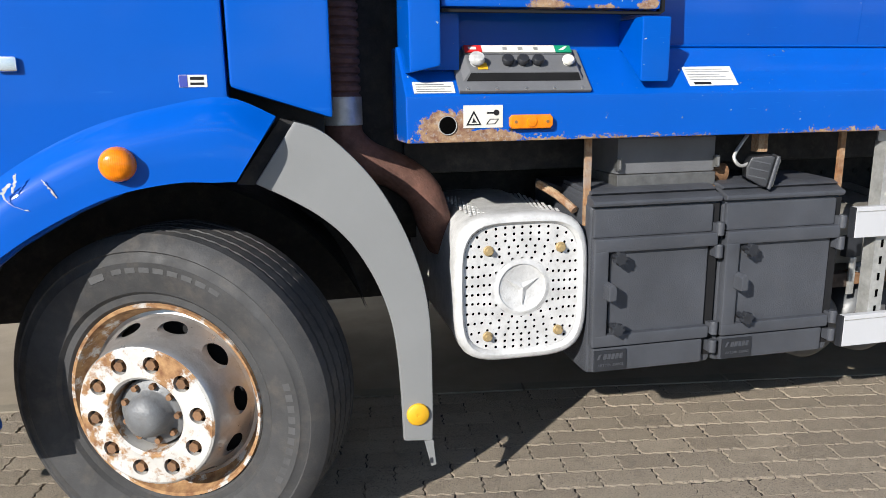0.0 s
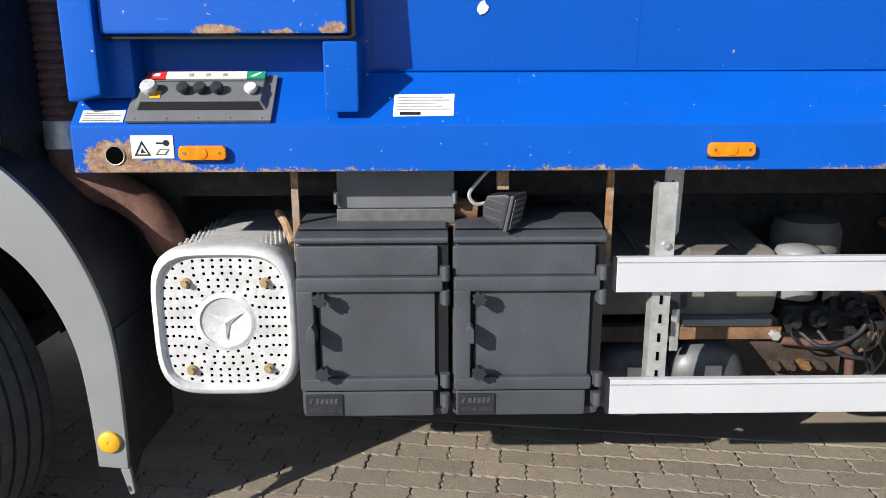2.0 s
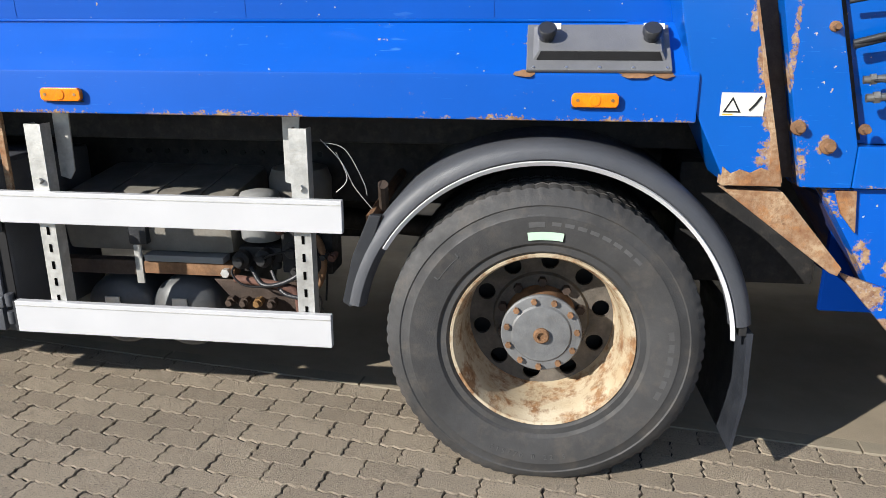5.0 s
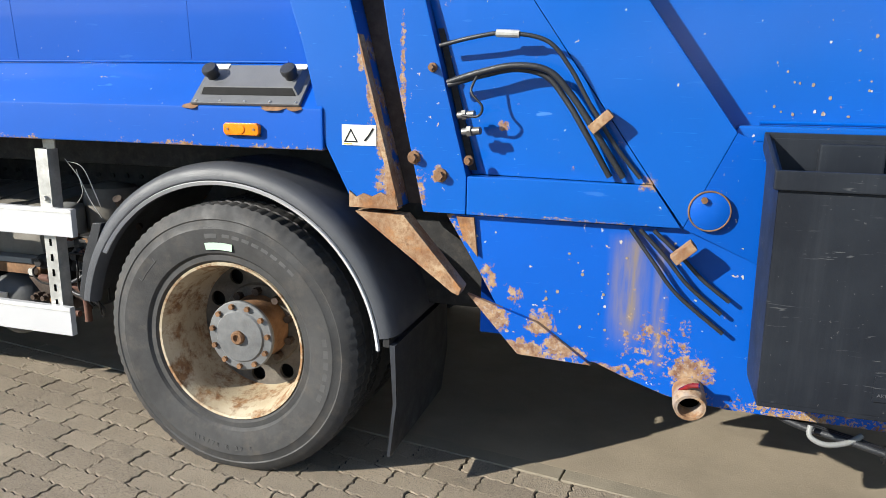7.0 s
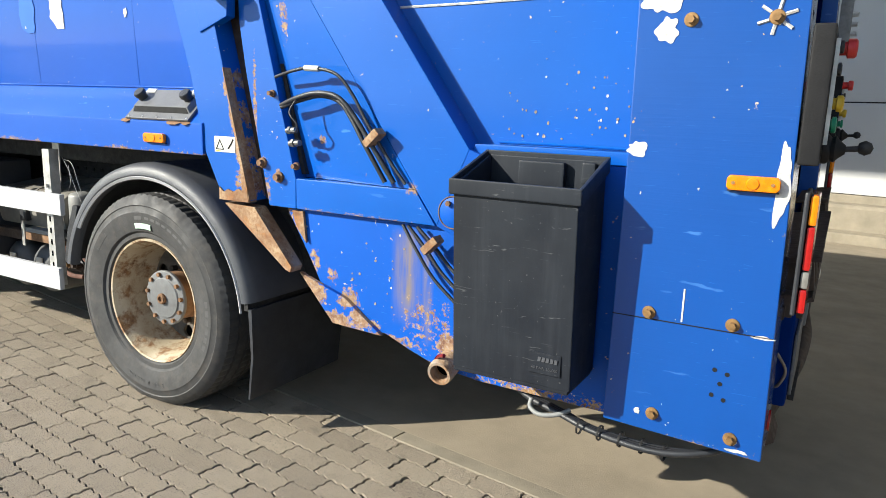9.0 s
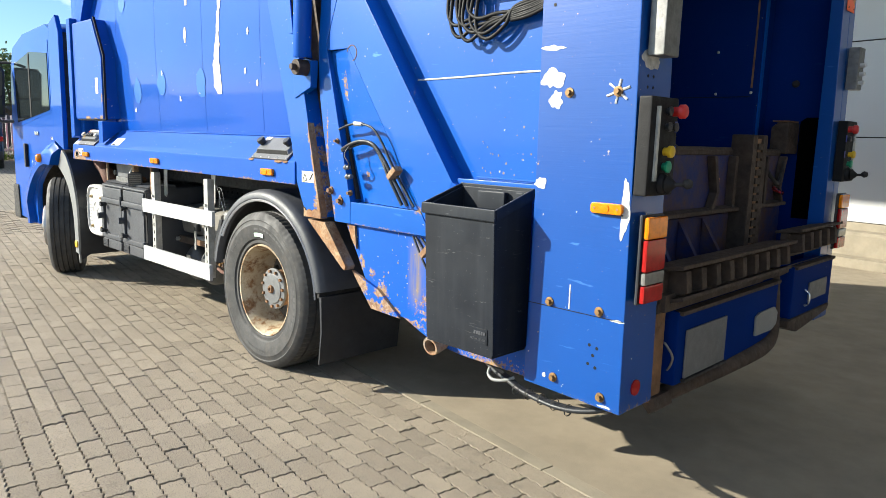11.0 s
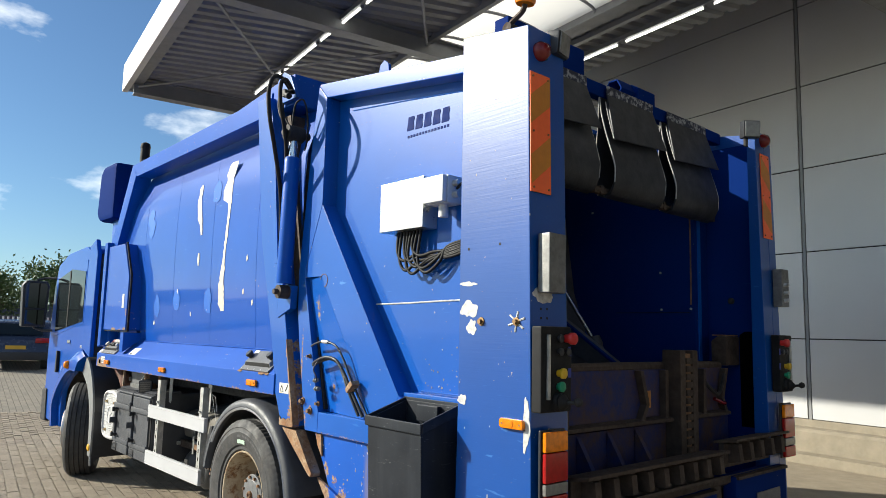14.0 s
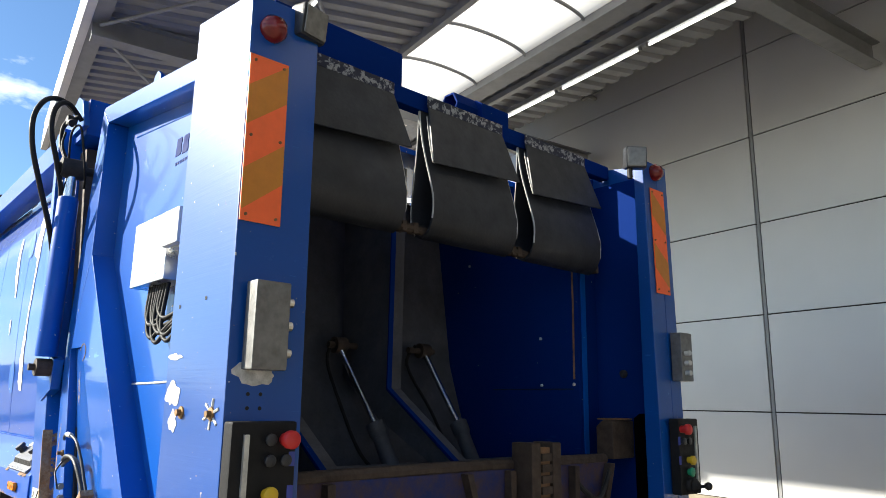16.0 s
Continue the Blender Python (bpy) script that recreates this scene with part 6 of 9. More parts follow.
for (ra, rb), cnt in zip(zip(rings, rings[1:]), counts):
    for k in range(cnt):
        n = 16
        out_l, in_l, back = [], [], []
        for i in range(n):
            th = 2 * math.pi * i / n
            dx, dy = math.cos(th), math.sin(th)
            q = 0.5 / max(abs(dx), abs(dy))
            f = lambda s, t: superpoint(rb + (ra - rb) * s, 2 * math.pi * (k + t) / cnt, p=3.0 + 1.2 * (rb + (ra - rb) * s))
            o = f(0.5 + dy * q, 0.5 + dx * q)
            c0 = f(0.5, 0.5)
            a0 = 2 * math.pi * (k + 0.5) / cnt
            h = (c0[0] + 0.0050 * (dy * math.cos(a0) - dx * math.sin(a0)), c0[1] + 0.0050 * (dy * math.sin(a0) + dx * math.cos(a0)))
            out_l.append((o[0], 2.676, o[1]))
            in_l.append((h[0], 2.676, h[1]))
            back.append((h[0], 2.679, h[1]))
        perf.add(out_l + in_l + back, [(i, (i + 1) % n, n + (i + 1) % n, n + i) for i in range(n)] + [(n + i, n + (i + 1) % n, 2 * n + (i + 1) % n, 2 * n + i) for i in range(n)])
part("perforated_face", perf, M_WHITE_CAP, cap_ob, "white sheet pierced with small round holes", angle=30)
# black sheet in place of the shade behind the pierced face
part("dark_inside", Mesh().prism([superpoint(0.86, 2 * math.pi * i / N) for i in range(N)], "y", 2.690, 2.698), M_HOLE_SHADE, cap_ob)
boss = Mesh().lathe([(0.100, 0.010), (0.097, 0.0), (0.090, -0.001), (0.086, -0.004), (0.080, -0.004), (0.077, 0.0), (0.075, 0.001), (0.0, 0.0)], (MX, 2.676, MZ), (0, 1, 0), 48)
part("round_boss", boss, M_WHITE_CAP, cap_ob, "embossed round boss", angle=40)
star = Mesh()
for k in range(3):
    a = 0.52 + k * 2 * math.pi / 3
    tip = (MX + 0.062 * math.cos(a), MZ + 0.062 * math.sin(a))
    s1 = (MX + 0.016 * math.cos(a + 1.05), MZ + 0.016 * math.sin(a + 1.05))
    s2 = (MX + 0.016 * math.cos(a - 1.05), MZ + 0.016 * math.sin(a - 1.05))
    star.add([(MX, 2.668, MZ), (s1[0], 2.6745, s1[1]), (tip[0], 2.672, tip[1]), (s2[0], 2.6745, s2[1])], [(0, 1, 2), (0, 2, 3)])
part("embossed_star", star, M_WHITE_CAP, cap_ob, "three embossed ribs", angle=10)
for x, z in ((1.112, 0.881), (1.357, 0.880), (1.109, 0.594), (1.353, 0.597)):
    part("washer", Mesh().lathe([(0.017, 0.006), (0.017, -0.003), (0.015, -0.005), (0.0, -0.005)], (x, 2.674, z), (0, 1, 0), 20), M_ZINC, cap_ob)
    part("cap_bolt", hexagon(Mesh(), x, z, 2.655, 2.669, 0.0105), M_ZINC, cap_ob, "yellow zinc bolt head")
top = Mesh()
for i in range(21):
    for j in range(14):
        x, y = 1.075 + i * 0.0152 + (0.0076 if j % 2 else 0), 2.76 + j * 0.033
        top.prism([(x + 0.0048 * math.cos(k), y + 0.011 * math.sin(k)) for k in (0, 1.05, 2.1, 3.14, 4.19, 5.24)], "z", 0.984, 0.9885)
part("raised_grip", top, M_WHITE_CAP, sil, "embossed top sheet")

# storage boxes
def storage_box(x0):
    """Black plastic locker with a framed door, two star knobs, a latch and hinges."""
    x1 = x0 + 0.475
    b = part("storage_box", Mesh().prism([(2.665, 0.43), (2.665, 0.985), (2.672, 1.012), (2.70, 1.028), (2.90, 1.046), (3.20, 1.05), (3.20, 0.43)], "x", x0, x1), M_BOX, TRUCK, "black plastic storage box with a framed door", bevel=0.02)
    part("lid_ridge", Mesh().prism([(2.668, 1.004), (2.648, 1.008), (2.648, 1.026), (2.70, 1.044), (2.92, 1.058), (2.93, 1.036)], "x", x0 + 0.004, x1 - 0.002), M_BOX, b, bevel=0.008)
    part("lid_ridge", Mesh().prism([(2.69, 1.040), (2.676, 1.048), (2.71, 1.060), (2.92, 1.071), (2.93, 1.056)], "x", x0 + 0.010, x1 - 0.008), M_BOX, b, bevel=0.006)
    part("top_panel", Mesh().box(x0 + 0.008, x1 - 0.034, 2.650, 2.668, 0.905, 1.000), M_BOX, b, bevel=0.008)
    door = part("door", Mesh().box(x0 + 0.07, x1 - 0.045, 2.652, 2.668, 0.575, 0.862), M_BOX, b, "flat recessed door panel", bevel=0.004)
    part("upper_band", Mesh().box(x0 + 0.005, x1 - 0.02, 2.632, 2.668, 0.858, 0.905), M_BOX, b, bevel=0.009)
    part("lower_band", Mesh().box(x0 + 0.005, x1 - 0.035, 2.632, 2.668, 0.533, 0.577), M_BOX, b, bevel=0.009)
    part("left_stile", Mesh().box(x0 + 0.005, x0 + 0.058, 2.632, 2.668, 0.570, 0.865), M_BOX, b, bevel=0.009)
    part("bottom_panel", Mesh().box(x0 + 0.012, x1 - 0.05, 2.642, 2.668, 0.442, 0.528), M_BOX, b, bevel=0.008)
    part("gap", Mesh().box(x0 + 0.058, x0 + 0.070, 2.664, 2.669, 0.58, 0.858), M_INK, b)
    part("gap", Mesh().box(x1 - 0.045, x1 - 0.004, 2.664, 2.669, 0.46, 1.0), M_INK, b)
    for z in (0.843, 0.602):
        knob = Mesh()
        pts = []
        for k in range(28):
            a = 2 * math.pi * k / 28
            r = 0.021 + 0.0035 * math.cos(7 * a)
            pts.append((x0 + 0.083 + r * math.cos(a), z + r * math.sin(a)))
        knob.prism(pts, "y", 2.596, 2.618).cyl((x0 + 0.083, 2.618, z), (x0 + 0.083, 2.655, z), 0.011, n=12)
        part("star_knob", knob, M_PLASTIC, door, "black star knob", bevel=0.003)
    part("latch", Mesh().prism([(x0 + 0.040, 0.705), (x0 + 0.040, 0.752), (x0 + 0.056, 0.764), (x0 + 0.066, 0.75), (x0 + 0.066, 0.708)], "y", 2.585, 2.640), M_BOX, door, "black turning latch", bevel=0.004)
    for z in (0.915, 0.838, 0.565, 0.498):
        part("hinge", Mesh().cyl((x1 - 0.012, 2.640, z - 0.022), (x1 - 0.012, 2.640, z + 0.024), 0.014, n=14).box(x1 - 0.03, x1 - 0.012, 2.636, 2.665, z - 0.018, z + 0.02), M_BOX, b, bevel=0.002)
    plate = part("maker_plate", Mesh().box(x0 + 0.018, x0 + 0.135, 2.636, 2.643, 0.449, 0.520), M_PLASTIC, b, bevel=0.002)
    bars = Mesh()
    for k in range(5):
        bars.prism([(x0 + 0.05 + k * 0.0145, 0.490), (x0 + 0.052 + k * 0.0145, 0.508), (x0 + 0.063 + k * 0.0145, 0.508), (x0 + 0.061 + k * 0.0145, 0.490)], "y", 2.6335, 2.637)
    bars.prism([(x0 + 0.028, 0.490), (x0 + 0.036, 0.508), (x0 + 0.044, 0.508), (x0 + 0.040, 0.500), (x0 + 0.036, 0.490)], "y", 2.6335, 2.637)
    part("embossed_bars", bars, M_BOX, plate)
    part("article_number", letters("ART.NR. 550002", 0.0135, Matrix.Translation((x0 + 0.078, 2.6365, 0.464)), 0.002), M_BOX, plate, "embossed article number")
    return b


storage_box(1.453)
storage_box(1.936)

# side guard rails with channel posts
guard = part("side_guard_rail", Mesh().box(2.434, 3.634, 2.618, 2.645, 0.857, 0.967), M_ALU, TRUCK, "white aluminium side guard rail", bevel=0.004)
part("rail_groove", Mesh().box(2.436, 3.632, 2.6165, 2.619, 0.950, 0.953), M_GALV, guard)
part("end_plug", Mesh().box(2.428, 2.4335, 2.619, 2.644, 0.858, 0.966), M_PLASTIC, guard)
guard = part("side_guard_rail", Mesh().box(2.432, 3.583, 2.618, 2.645, 0.454, 0.571), M_ALU, TRUCK, "white aluminium side guard rail", bevel=0.004)
part("rail_groove", Mesh().box(2.434, 3.581, 2.6165, 2.619, 0.553, 0.556), M_GALV, guard)
part("end_plug", Mesh().box(2.424, 2.4315, 2.619, 2.644, 0.455, 0.570), M_PLASTIC, guard)
for x in (2.555, 3.462):
    post = Mesh().box(x, x + 0.058, 2.648, 2.653, 0.46, 1.19).box(x, x + 0.004, 2.653, 2.70, 0.46, 1.19).box(x + 0.054, x + 0.058, 2.653, 2.70, 0.46, 1.19)
    p = part("guard_post", post, M_GALV, TRUCK, "galvanised channel post with slots")
    for k in range(6):
        z = 0.50 + k * 0.062
        part("slot", Mesh().box(x + 0.025, x + 0.034, 2.6455, 2.6485, z, z + 0.028), M_HOLE_SHADE, p)
    part("post_bolt", hexagon(Mesh(), x + 0.03, 1.0, 2.634, 2.648, 0.011), M_GALV, p)
    q = x + 0.065 if x < 3 else x - 0.03
    part("angle_plate", Mesh().prism([(q - 0.02, 1.225), (q + 0.04, 1.225), (q + 0.035, 1.02), (q + 0.015, 0.99), (q - 0.02, 1.0)], "y", 2.735, 2.742), M_GALV, p, "galvanised angle plate", bevel=0.002)

# tanks and valves behind the rails
for k in range(12):
    part("rail_hole", Mesh().cyl((2.50 + k * 0.085, 3.352, 1.0), (2.50 + k * 0.085, 3.359, 1.0), 0.012, n=10), M_INK, TRUCK)
tank = part("fuel_tank", Mesh().prism([(2.97, 0.66), (2.955, 0.75), (2.965, 0.865), (3.01, 0.895), (3.36, 0.945), (3.45, 0.945), (3.45, 0.66)], "x", 2.42, 3.11), M_TANKBOX, TRUCK, "dusty dark grey plastic tank", bevel=0.03)
for x in (2.60, 2.79, 2.97):
    part("tank_rib", Mesh().prism([(2.962, 0.868), (3.008, 0.899), (3.36, 0.949), (3.36, 0.945), (3.01, 0.894)], "x", x, x + 0.012), M_TANKBOX, tank)
part("tank_latch", Mesh().box(2.70, 2.775, 2.93, 2.97, 0.70, 0.79), M_PLASTIC, tank, bevel=0.01)
part("latch_strap", Mesh().box(2.72, 2.75, 2.925, 2.935, 0.545, 0.70), M_GALV, tank, bevel=0.003)
part("tank_lip", Mesh().box(2.76, 3.08, 2.925, 2.99, 0.636, 0.662), M_FENDER, tank, "pale sheet lip", bevel=0.004)
part("tank_bracket", Mesh().box(2.40, 2.745, 2.935, 2.99, 0.575, 0.634), M_RUST_DARK, TRUCK, "dark steel tank bracket", bevel=0.005)
part("tank_bracket", Mesh().box(2.75, 3.12, 2.93, 2.99, 0.585, 0.634), M_RUST, TRUCK, "rusty steel tank bracket", bevel=0.005)
for x in (2.43, 3.09):
    part("bracket_bolt", hexagon(Mesh(), x, 0.605, 2.905, 2.932, 0.018), M_GALV, TRUCK)
for x, z, r in ((2.605, 0.408, 0.150), (2.885, 0.412, 0.152)):
    t = part("air_tank", Mesh().lathe([(0.0, -0.075), (r * 0.45, -0.068), (r * 0.8, -0.042), (r * 0.97, -0.012), (r, 0.02), (r, 0.6)], (x, 3.0, z), (0, 1, 0), 40), M_TANK, TRUCK, "dusty grey round air tank", angle=60)
    part("tank_label", Mesh().box(x - 0.03, x + 0.030, 2.922, 2.928, z + 0.035, z + 0.075), M_STICKER, t, "small white label")
part("filter_bowl", Mesh().lathe([(0.07, 0), (0.078, 0.01), (0.078, 0.17), (0.07, 0.185), (0.03, 0.195)], (3.20, 3.03, 0.715), (0, 0, 1), 28), M_FENDER, TRUCK, "dusty white filter canister", angle=50)
part("black_canister", Mesh().lathe([(0.11, 0), (0.125, 0.02), (0.125, 0.16), (0.11, 0.20), (0.04, 0.22)], (3.31, 3.20, 0.77), (0, 0, 1), 28), M_TANKBOX, TRUCK, angle=50)
part("filter_head", Mesh().box(3.13, 3.30, 2.96, 3.1, 0.64, 0.70).cyl((3.16, 2.98, 0.60), (3.16, 2.98, 0.66), 0.025).cyl((3.27, 2.98, 0.61), (3.27, 2.98, 0.66), 0.02), M_DARK, TRUCK, bevel=0.008)
for x, z, ln in ((3.15, 0.655, 0.05), (3.24, 0.665, 0.05), (3.36, 0.705, 0.06), (3.44, 0.655, 0.06), (3.40, 0.58, 0.05)):
    part("valve_body", Mesh().lathe([(0.030, 0), (0.034, 0.008), (0.034, ln), (0.020, ln + 0.012), (0.018, ln + 0.03)], (x, 2.97, z), (0, -1, 0), 20), M_DARK, TRUCK, "round dark valve body", angle=40)
for pts in ([(3.15, 2.92, 0.655), (3.13, 2.88, 0.62), (3.18, 2.87, 0.575), (3.28, 2.88, 0.57)], [(3.36, 2.90, 0.70), (3.40, 2.86, 0.66), (3.39, 2.87, 0.56), (3.43, 2.90, 0.48)], [(3.24, 2.91, 0.665), (3.30, 2.87, 0.70), (3.42, 2.88, 0.72), (3.48, 2.93, 0.66), (3.47, 2.95, 0.50)], [(3.44, 2.90, 0.655), (3.43, 2.86, 0.60), (3.47, 2.88, 0.53), (3.45, 2.92, 0.44)]):
    part("air_hose", Mesh().tube(pts, 0.0042, 8, 6), M_INK, TRUCK, angle=60)
valve = part("valve_block", Mesh().box(3.30, 3.50, 2.96, 3.10, 0.60, 0.78).box(3.32, 3.46, 2.93, 2.96, 0.72, 0.77), M_DARK, TRUCK, "greasy valve block", bevel=0.01)
g = random.Random(3)
for k in range(9):
    x, z = 3.31 + g.uniform(0, 0.2), 0.56 + g.uniform(0, 0.26)
    part("fitting", hexagon(Mesh().cyl((x, 2.90, z), (x, 2.97, z), 0.011, n=10), x, z, 2.915, 2.94, 0.017), M_EXHAUST if k % 2 else M_DARK, valve)
for k in range(4):
    x = 3.10 + k * 0.055
    part("drain_fitting", hexagon(Mesh().cyl((x, 2.89, 0.49), (x, 2.96, 0.49), 0.012, n=10), x, 0.49, 2.91, 2.935, 0.019), M_BRASS if k == 2 else M_RUST_DARK, valve)
part("valve_plate", Mesh().prism([(3.02, 0.565), (3.36, 0.565), (3.36, 0.44), (3.13, 0.44)], "y", 2.955, 2.967), M_RUST_DARK, TRUCK, bevel=0.004)
for pts, r, m in (([(3.12, 2.93, 0.58), (3.28, 2.92, 0.565), (3.36, 2.92, 0.54), (3.375, 2.92, 0.47), (3.375, 2.92, 0.40)], 0.016, M_EXHAUST),
                  ([(3.12, 2.93, 0.44), (3.22, 2.92, 0.425), (3.33, 2.92, 0.43)], 0.014, M_EXHAUST),
                  ([(3.36, 2.95, 0.76), (3.45, 2.93, 0.75), (3.475, 2.92, 0.66), (3.45, 2.92, 0.57), (3.40, 2.92, 0.55)], 0.014, M_RUST),
                  ([(3.18, 2.95, 0.62), (3.24, 2.90, 0.57), (3.32, 2.90, 0.58), (3.40, 2.91, 0.63), (3.42, 2.94, 0.70)], 0.009, M_PLASTIC),
                  ([(3.26, 2.95, 0.61), (3.32, 2.90, 0.54), (3.42, 2.89, 0.52), (3.46, 2.92, 0.47), (3.43, 2.95, 0.42)], 0.008, M_PLASTIC)):
    part("pipe_line", Mesh().tube(pts, r, 10, 6), m, TRUCK, angle=60)
for pts in ([(3.55, 2.70, 1.15), (3.62, 2.69, 1.08), (3.66, 2.69, 1.0), (3.72, 2.68, 0.93)], [(3.56, 2.70, 1.14), (3.63, 2.70, 1.12), (3.69, 2.69, 1.02), (3.70, 2.70, 0.97)], [(3.60, 2.70, 1.11), (3.64, 2.68, 1.03), (3.60, 2.69, 0.98)]):
    part("wire_end", Mesh().tube(pts, 0.0014, 5), M_GALV, TRUCK, "dry frayed wire end")

# below the skirt
vb = part("valve_box", Mesh().box(1.58, 1.945, 2.742, 2.98, 1.10, 1.222), M_PANEL, TRUCK, "grey steel box below the skirt", bevel=0.006)
# paler metal paints the sunlit lower half, below the skirt's shadow
part("box_foot", Mesh().box(1.578, 1.947, 2.735, 2.98, 1.052, 1.099), M_DULL, vb, "lower strip, paler as if sunlit", bevel=0.004)
part("rust_lip", Mesh().box(1.576, 1.949, 2.732, 2.97, 1.042, 1.0515), M_RUST, vb, "rusted lower lip", bevel=0.002)
for x in (1.572, 1.938):
    part("box_catch", Mesh().box(x, x + 0.016, 2.725, 2.745, 1.115, 1.155).cyl((x + 0.008, 2.722, 1.12), (x + 0.008, 2.722, 1.15), 0.006, n=8), M_DULL, vb)
part("box_pipe", Mesh().cyl((1.947, 2.80, 1.09), (2.02, 2.80, 1.085), 0.035, n=16), M_RUST, TRUCK)
lamp_m = pose(2.098, 2.705, 1.105, 0, 12, -28)
lamp = part("work_lamp", Mesh().prism([(-0.045, -0.036), (-0.052, 0.0), (-0.045, 0.036), (0.012, 0.054), (0.030, 0.054), (0.030, -0.054), (0.012, -0.054)], "y", -0.052, 0.052).moved(lamp_m), M_PLASTIC, TRUCK, "square black work lamp", bevel=0.008)
part("lamp_rim", Mesh().box(0.031, 0.044, -0.057, 0.057, -0.058, 0.058).moved(lamp_m), M_BOX, lamp, bevel=0.006)
part("lamp_glass", Mesh().box(0.0445, 0.048, -0.047, 0.047, -0.048, 0.048).moved(lamp_m), M_CLEAR, lamp, "ribbed lamp glass", bevel=0.002)
for k in range(5):
    part("glass_rib", Mesh().box(0.0485, 0.0505, -0.046, 0.046, -0.040 + k * 0.019, -0.036 + k * 0.019).moved(lamp_m), M_PLASTIC, lamp)
for h in (-0.026, 0.0, 0.026):
    part("body_ridge", Mesh().box(-0.040, 0.02, -0.0545, -0.0525, h - 0.002, h + 0.002).moved(lamp_m), M_BOX, lamp)
part("lamp_bracket", Mesh().box(2.075, 2.11, 2.69, 2.73, 1.165, 1.225), M_RUST_PALE, lamp, "rusty lamp bracket")
part("lamp_cable", Mesh().tube([(2.06, 2.70, 1.13), (2.01, 2.69, 1.12), (1.99, 2.70, 1.15), (2.02, 2.71, 1.19), (2.05, 2.72, 1.22)], 0.006, 6), M_GALV, lamp)
for x, z0 in ((1.447, 0.94), (2.412, 0.92)):
    part("strap", Mesh().box(x, x + 0.022, 2.70, 2.715, z0, 1.228), M_RUST_PALE, TRUCK, "rusty flat strap", bevel=0.002)
part("wooden_rod", Mesh().tube([(1.36, 2.90, 1.06), (1.40, 2.83, 1.03), (1.435, 2.75, 0.985)], 0.014, 8, 2), M_RUST_PALE, TRUCK, "rusty rod end")
part("side_stake", Mesh().tube([(3.72, 2.88, 0.86), (3.745, 2.74, 1.0)], 0.018, 8, 1), M_RUST_DARK, TRUCK)


# ---- fittings on the skirt ----
def marker(x, y, z, s=1.0):
    """Flat amber marker lamp with two screws."""
    m = part("marker_lamp", Mesh().prism([(x + dx * s, z + dz * s) for dx, dz in ((-0.068, -0.012), (-0.060, -0.021), (0.060, -0.021), (0.068, -0.012), (0.068, 0.012), (0.060, 0.021), (-0.060, 0.021), (-0.068, 0.012))], "y", y - 0.020, y), M_AMBER, TRUCK, "amber side marker lamp", bevel=0.006)
    part("reflector_disc", Mesh().lathe([(0.017, 0), (0.015, -0.003), (0.0, -0.004)], (x, y - 0.0198, z), (0, 1, 0), 20), M_AMBER, m)
    for d in (-0.05, 0.05):
        part("screw", Mesh().cyl((x + d, y - 0.022, z), (x + d, y - 0.018, z), 0.005, n=8), M_BRASS, m)
    part("lamp_base", Mesh().box(x - 0.066, x + 0.066, y - 0.006, y + 0.001, z - 0.024, z - 0.019), M_PLASTIC, m)
    return m


marker(1.222, 2.609, 1.288)
marker(2.741, 2.609, 1.291)
marker(4.407, 2.609, 1.293)
marker(6.895, 2.548, 1.289)
part("indicator_lamp", Mesh().lathe([(0.046, 0), (0.046, -0.012), (0.040, -0.034), (0.026, -0.044), (0.0, -0.047)], (0.074, 2.534, 1.2045), (0, 1, 0), 28), M_AMBER, TRUCK, "round amber indicator on the cab", angle=50)


def decal(name, x0, x1, z0, z1, y, mat, parent=TRUCK, label="", thick=0.0012):
    return part(name, Mesh().box(x0, x1, y - thick, y + 0.0005, z0, z1), mat, parent, label)


s = decal("warning_sticker", 1.016, 1.137, 1.272, 1.338, 2.609, M_STICKER, label="white warning sticker with pictograms")
tri = Mesh().strip([(1.024, 1.280), (1.0475, 1.323), (1.071, 1.280), (1.024, 1.280)], [(1.031, 1.284), (1.0475, 1.314), (1.064, 1.284), (1.031, 1.284)], "y", 2.6068, 2.6078)
part("triangle_sign", tri, M_INK, s)
part("pictogram", Mesh().prism([(1.042, 1.287), (1.047, 1.302), (1.051, 1.294), (1.057, 1.288), (1.050, 1.288)], "y", 2.6068, 2.6078), M_INK, s)
part("pictogram", Mesh().prism(arc(1.117, 1.316, 0.009, 0, 330, 10), "y", 2.6068, 2.6078).box(1.088, 1.110, 2.6068, 2.6078, 1.313, 1.318), M_INK, s)
part("pictogram", Mesh().strip([(1.085, 1.282), (1.097, 1.298), (1.125, 1.298), (1.113, 1.282), (1.085, 1.282)], [(1.089, 1.284), (1.098, 1.296), (1.121, 1.296), (1.111, 1.284), (1.089, 1.284)], "y", 2.6068, 2.6078), M_INK, s)
s = decal("warning_sticker", 4.765, 4.885, 1.252, 1.318, 2.6185, M_STICKER, label="white warning sticker with pictograms")
part("triangle_sign", Mesh().strip([(4.772, 1.262), (4.797, 1.306), (4.822, 1.262), (4.772, 1.262)], [(4.779, 1.266), (4.797, 1.298), (4.815, 1.266), (4.779, 1.266)], "y", 2.6160, 2.6172), M_INK, s)
part("pictogram", Mesh().tube([(4.845, 2.6165, 1.268), (4.86, 2.6165, 1.285), (4.875, 2.6165, 1.308)], 0.003, 5, 1), M_INK, s)
part("sticker_edge", Mesh().box(4.772, 4.80, 2.6160, 2.6172, 1.255, 1.258), M_YELLOW, s)

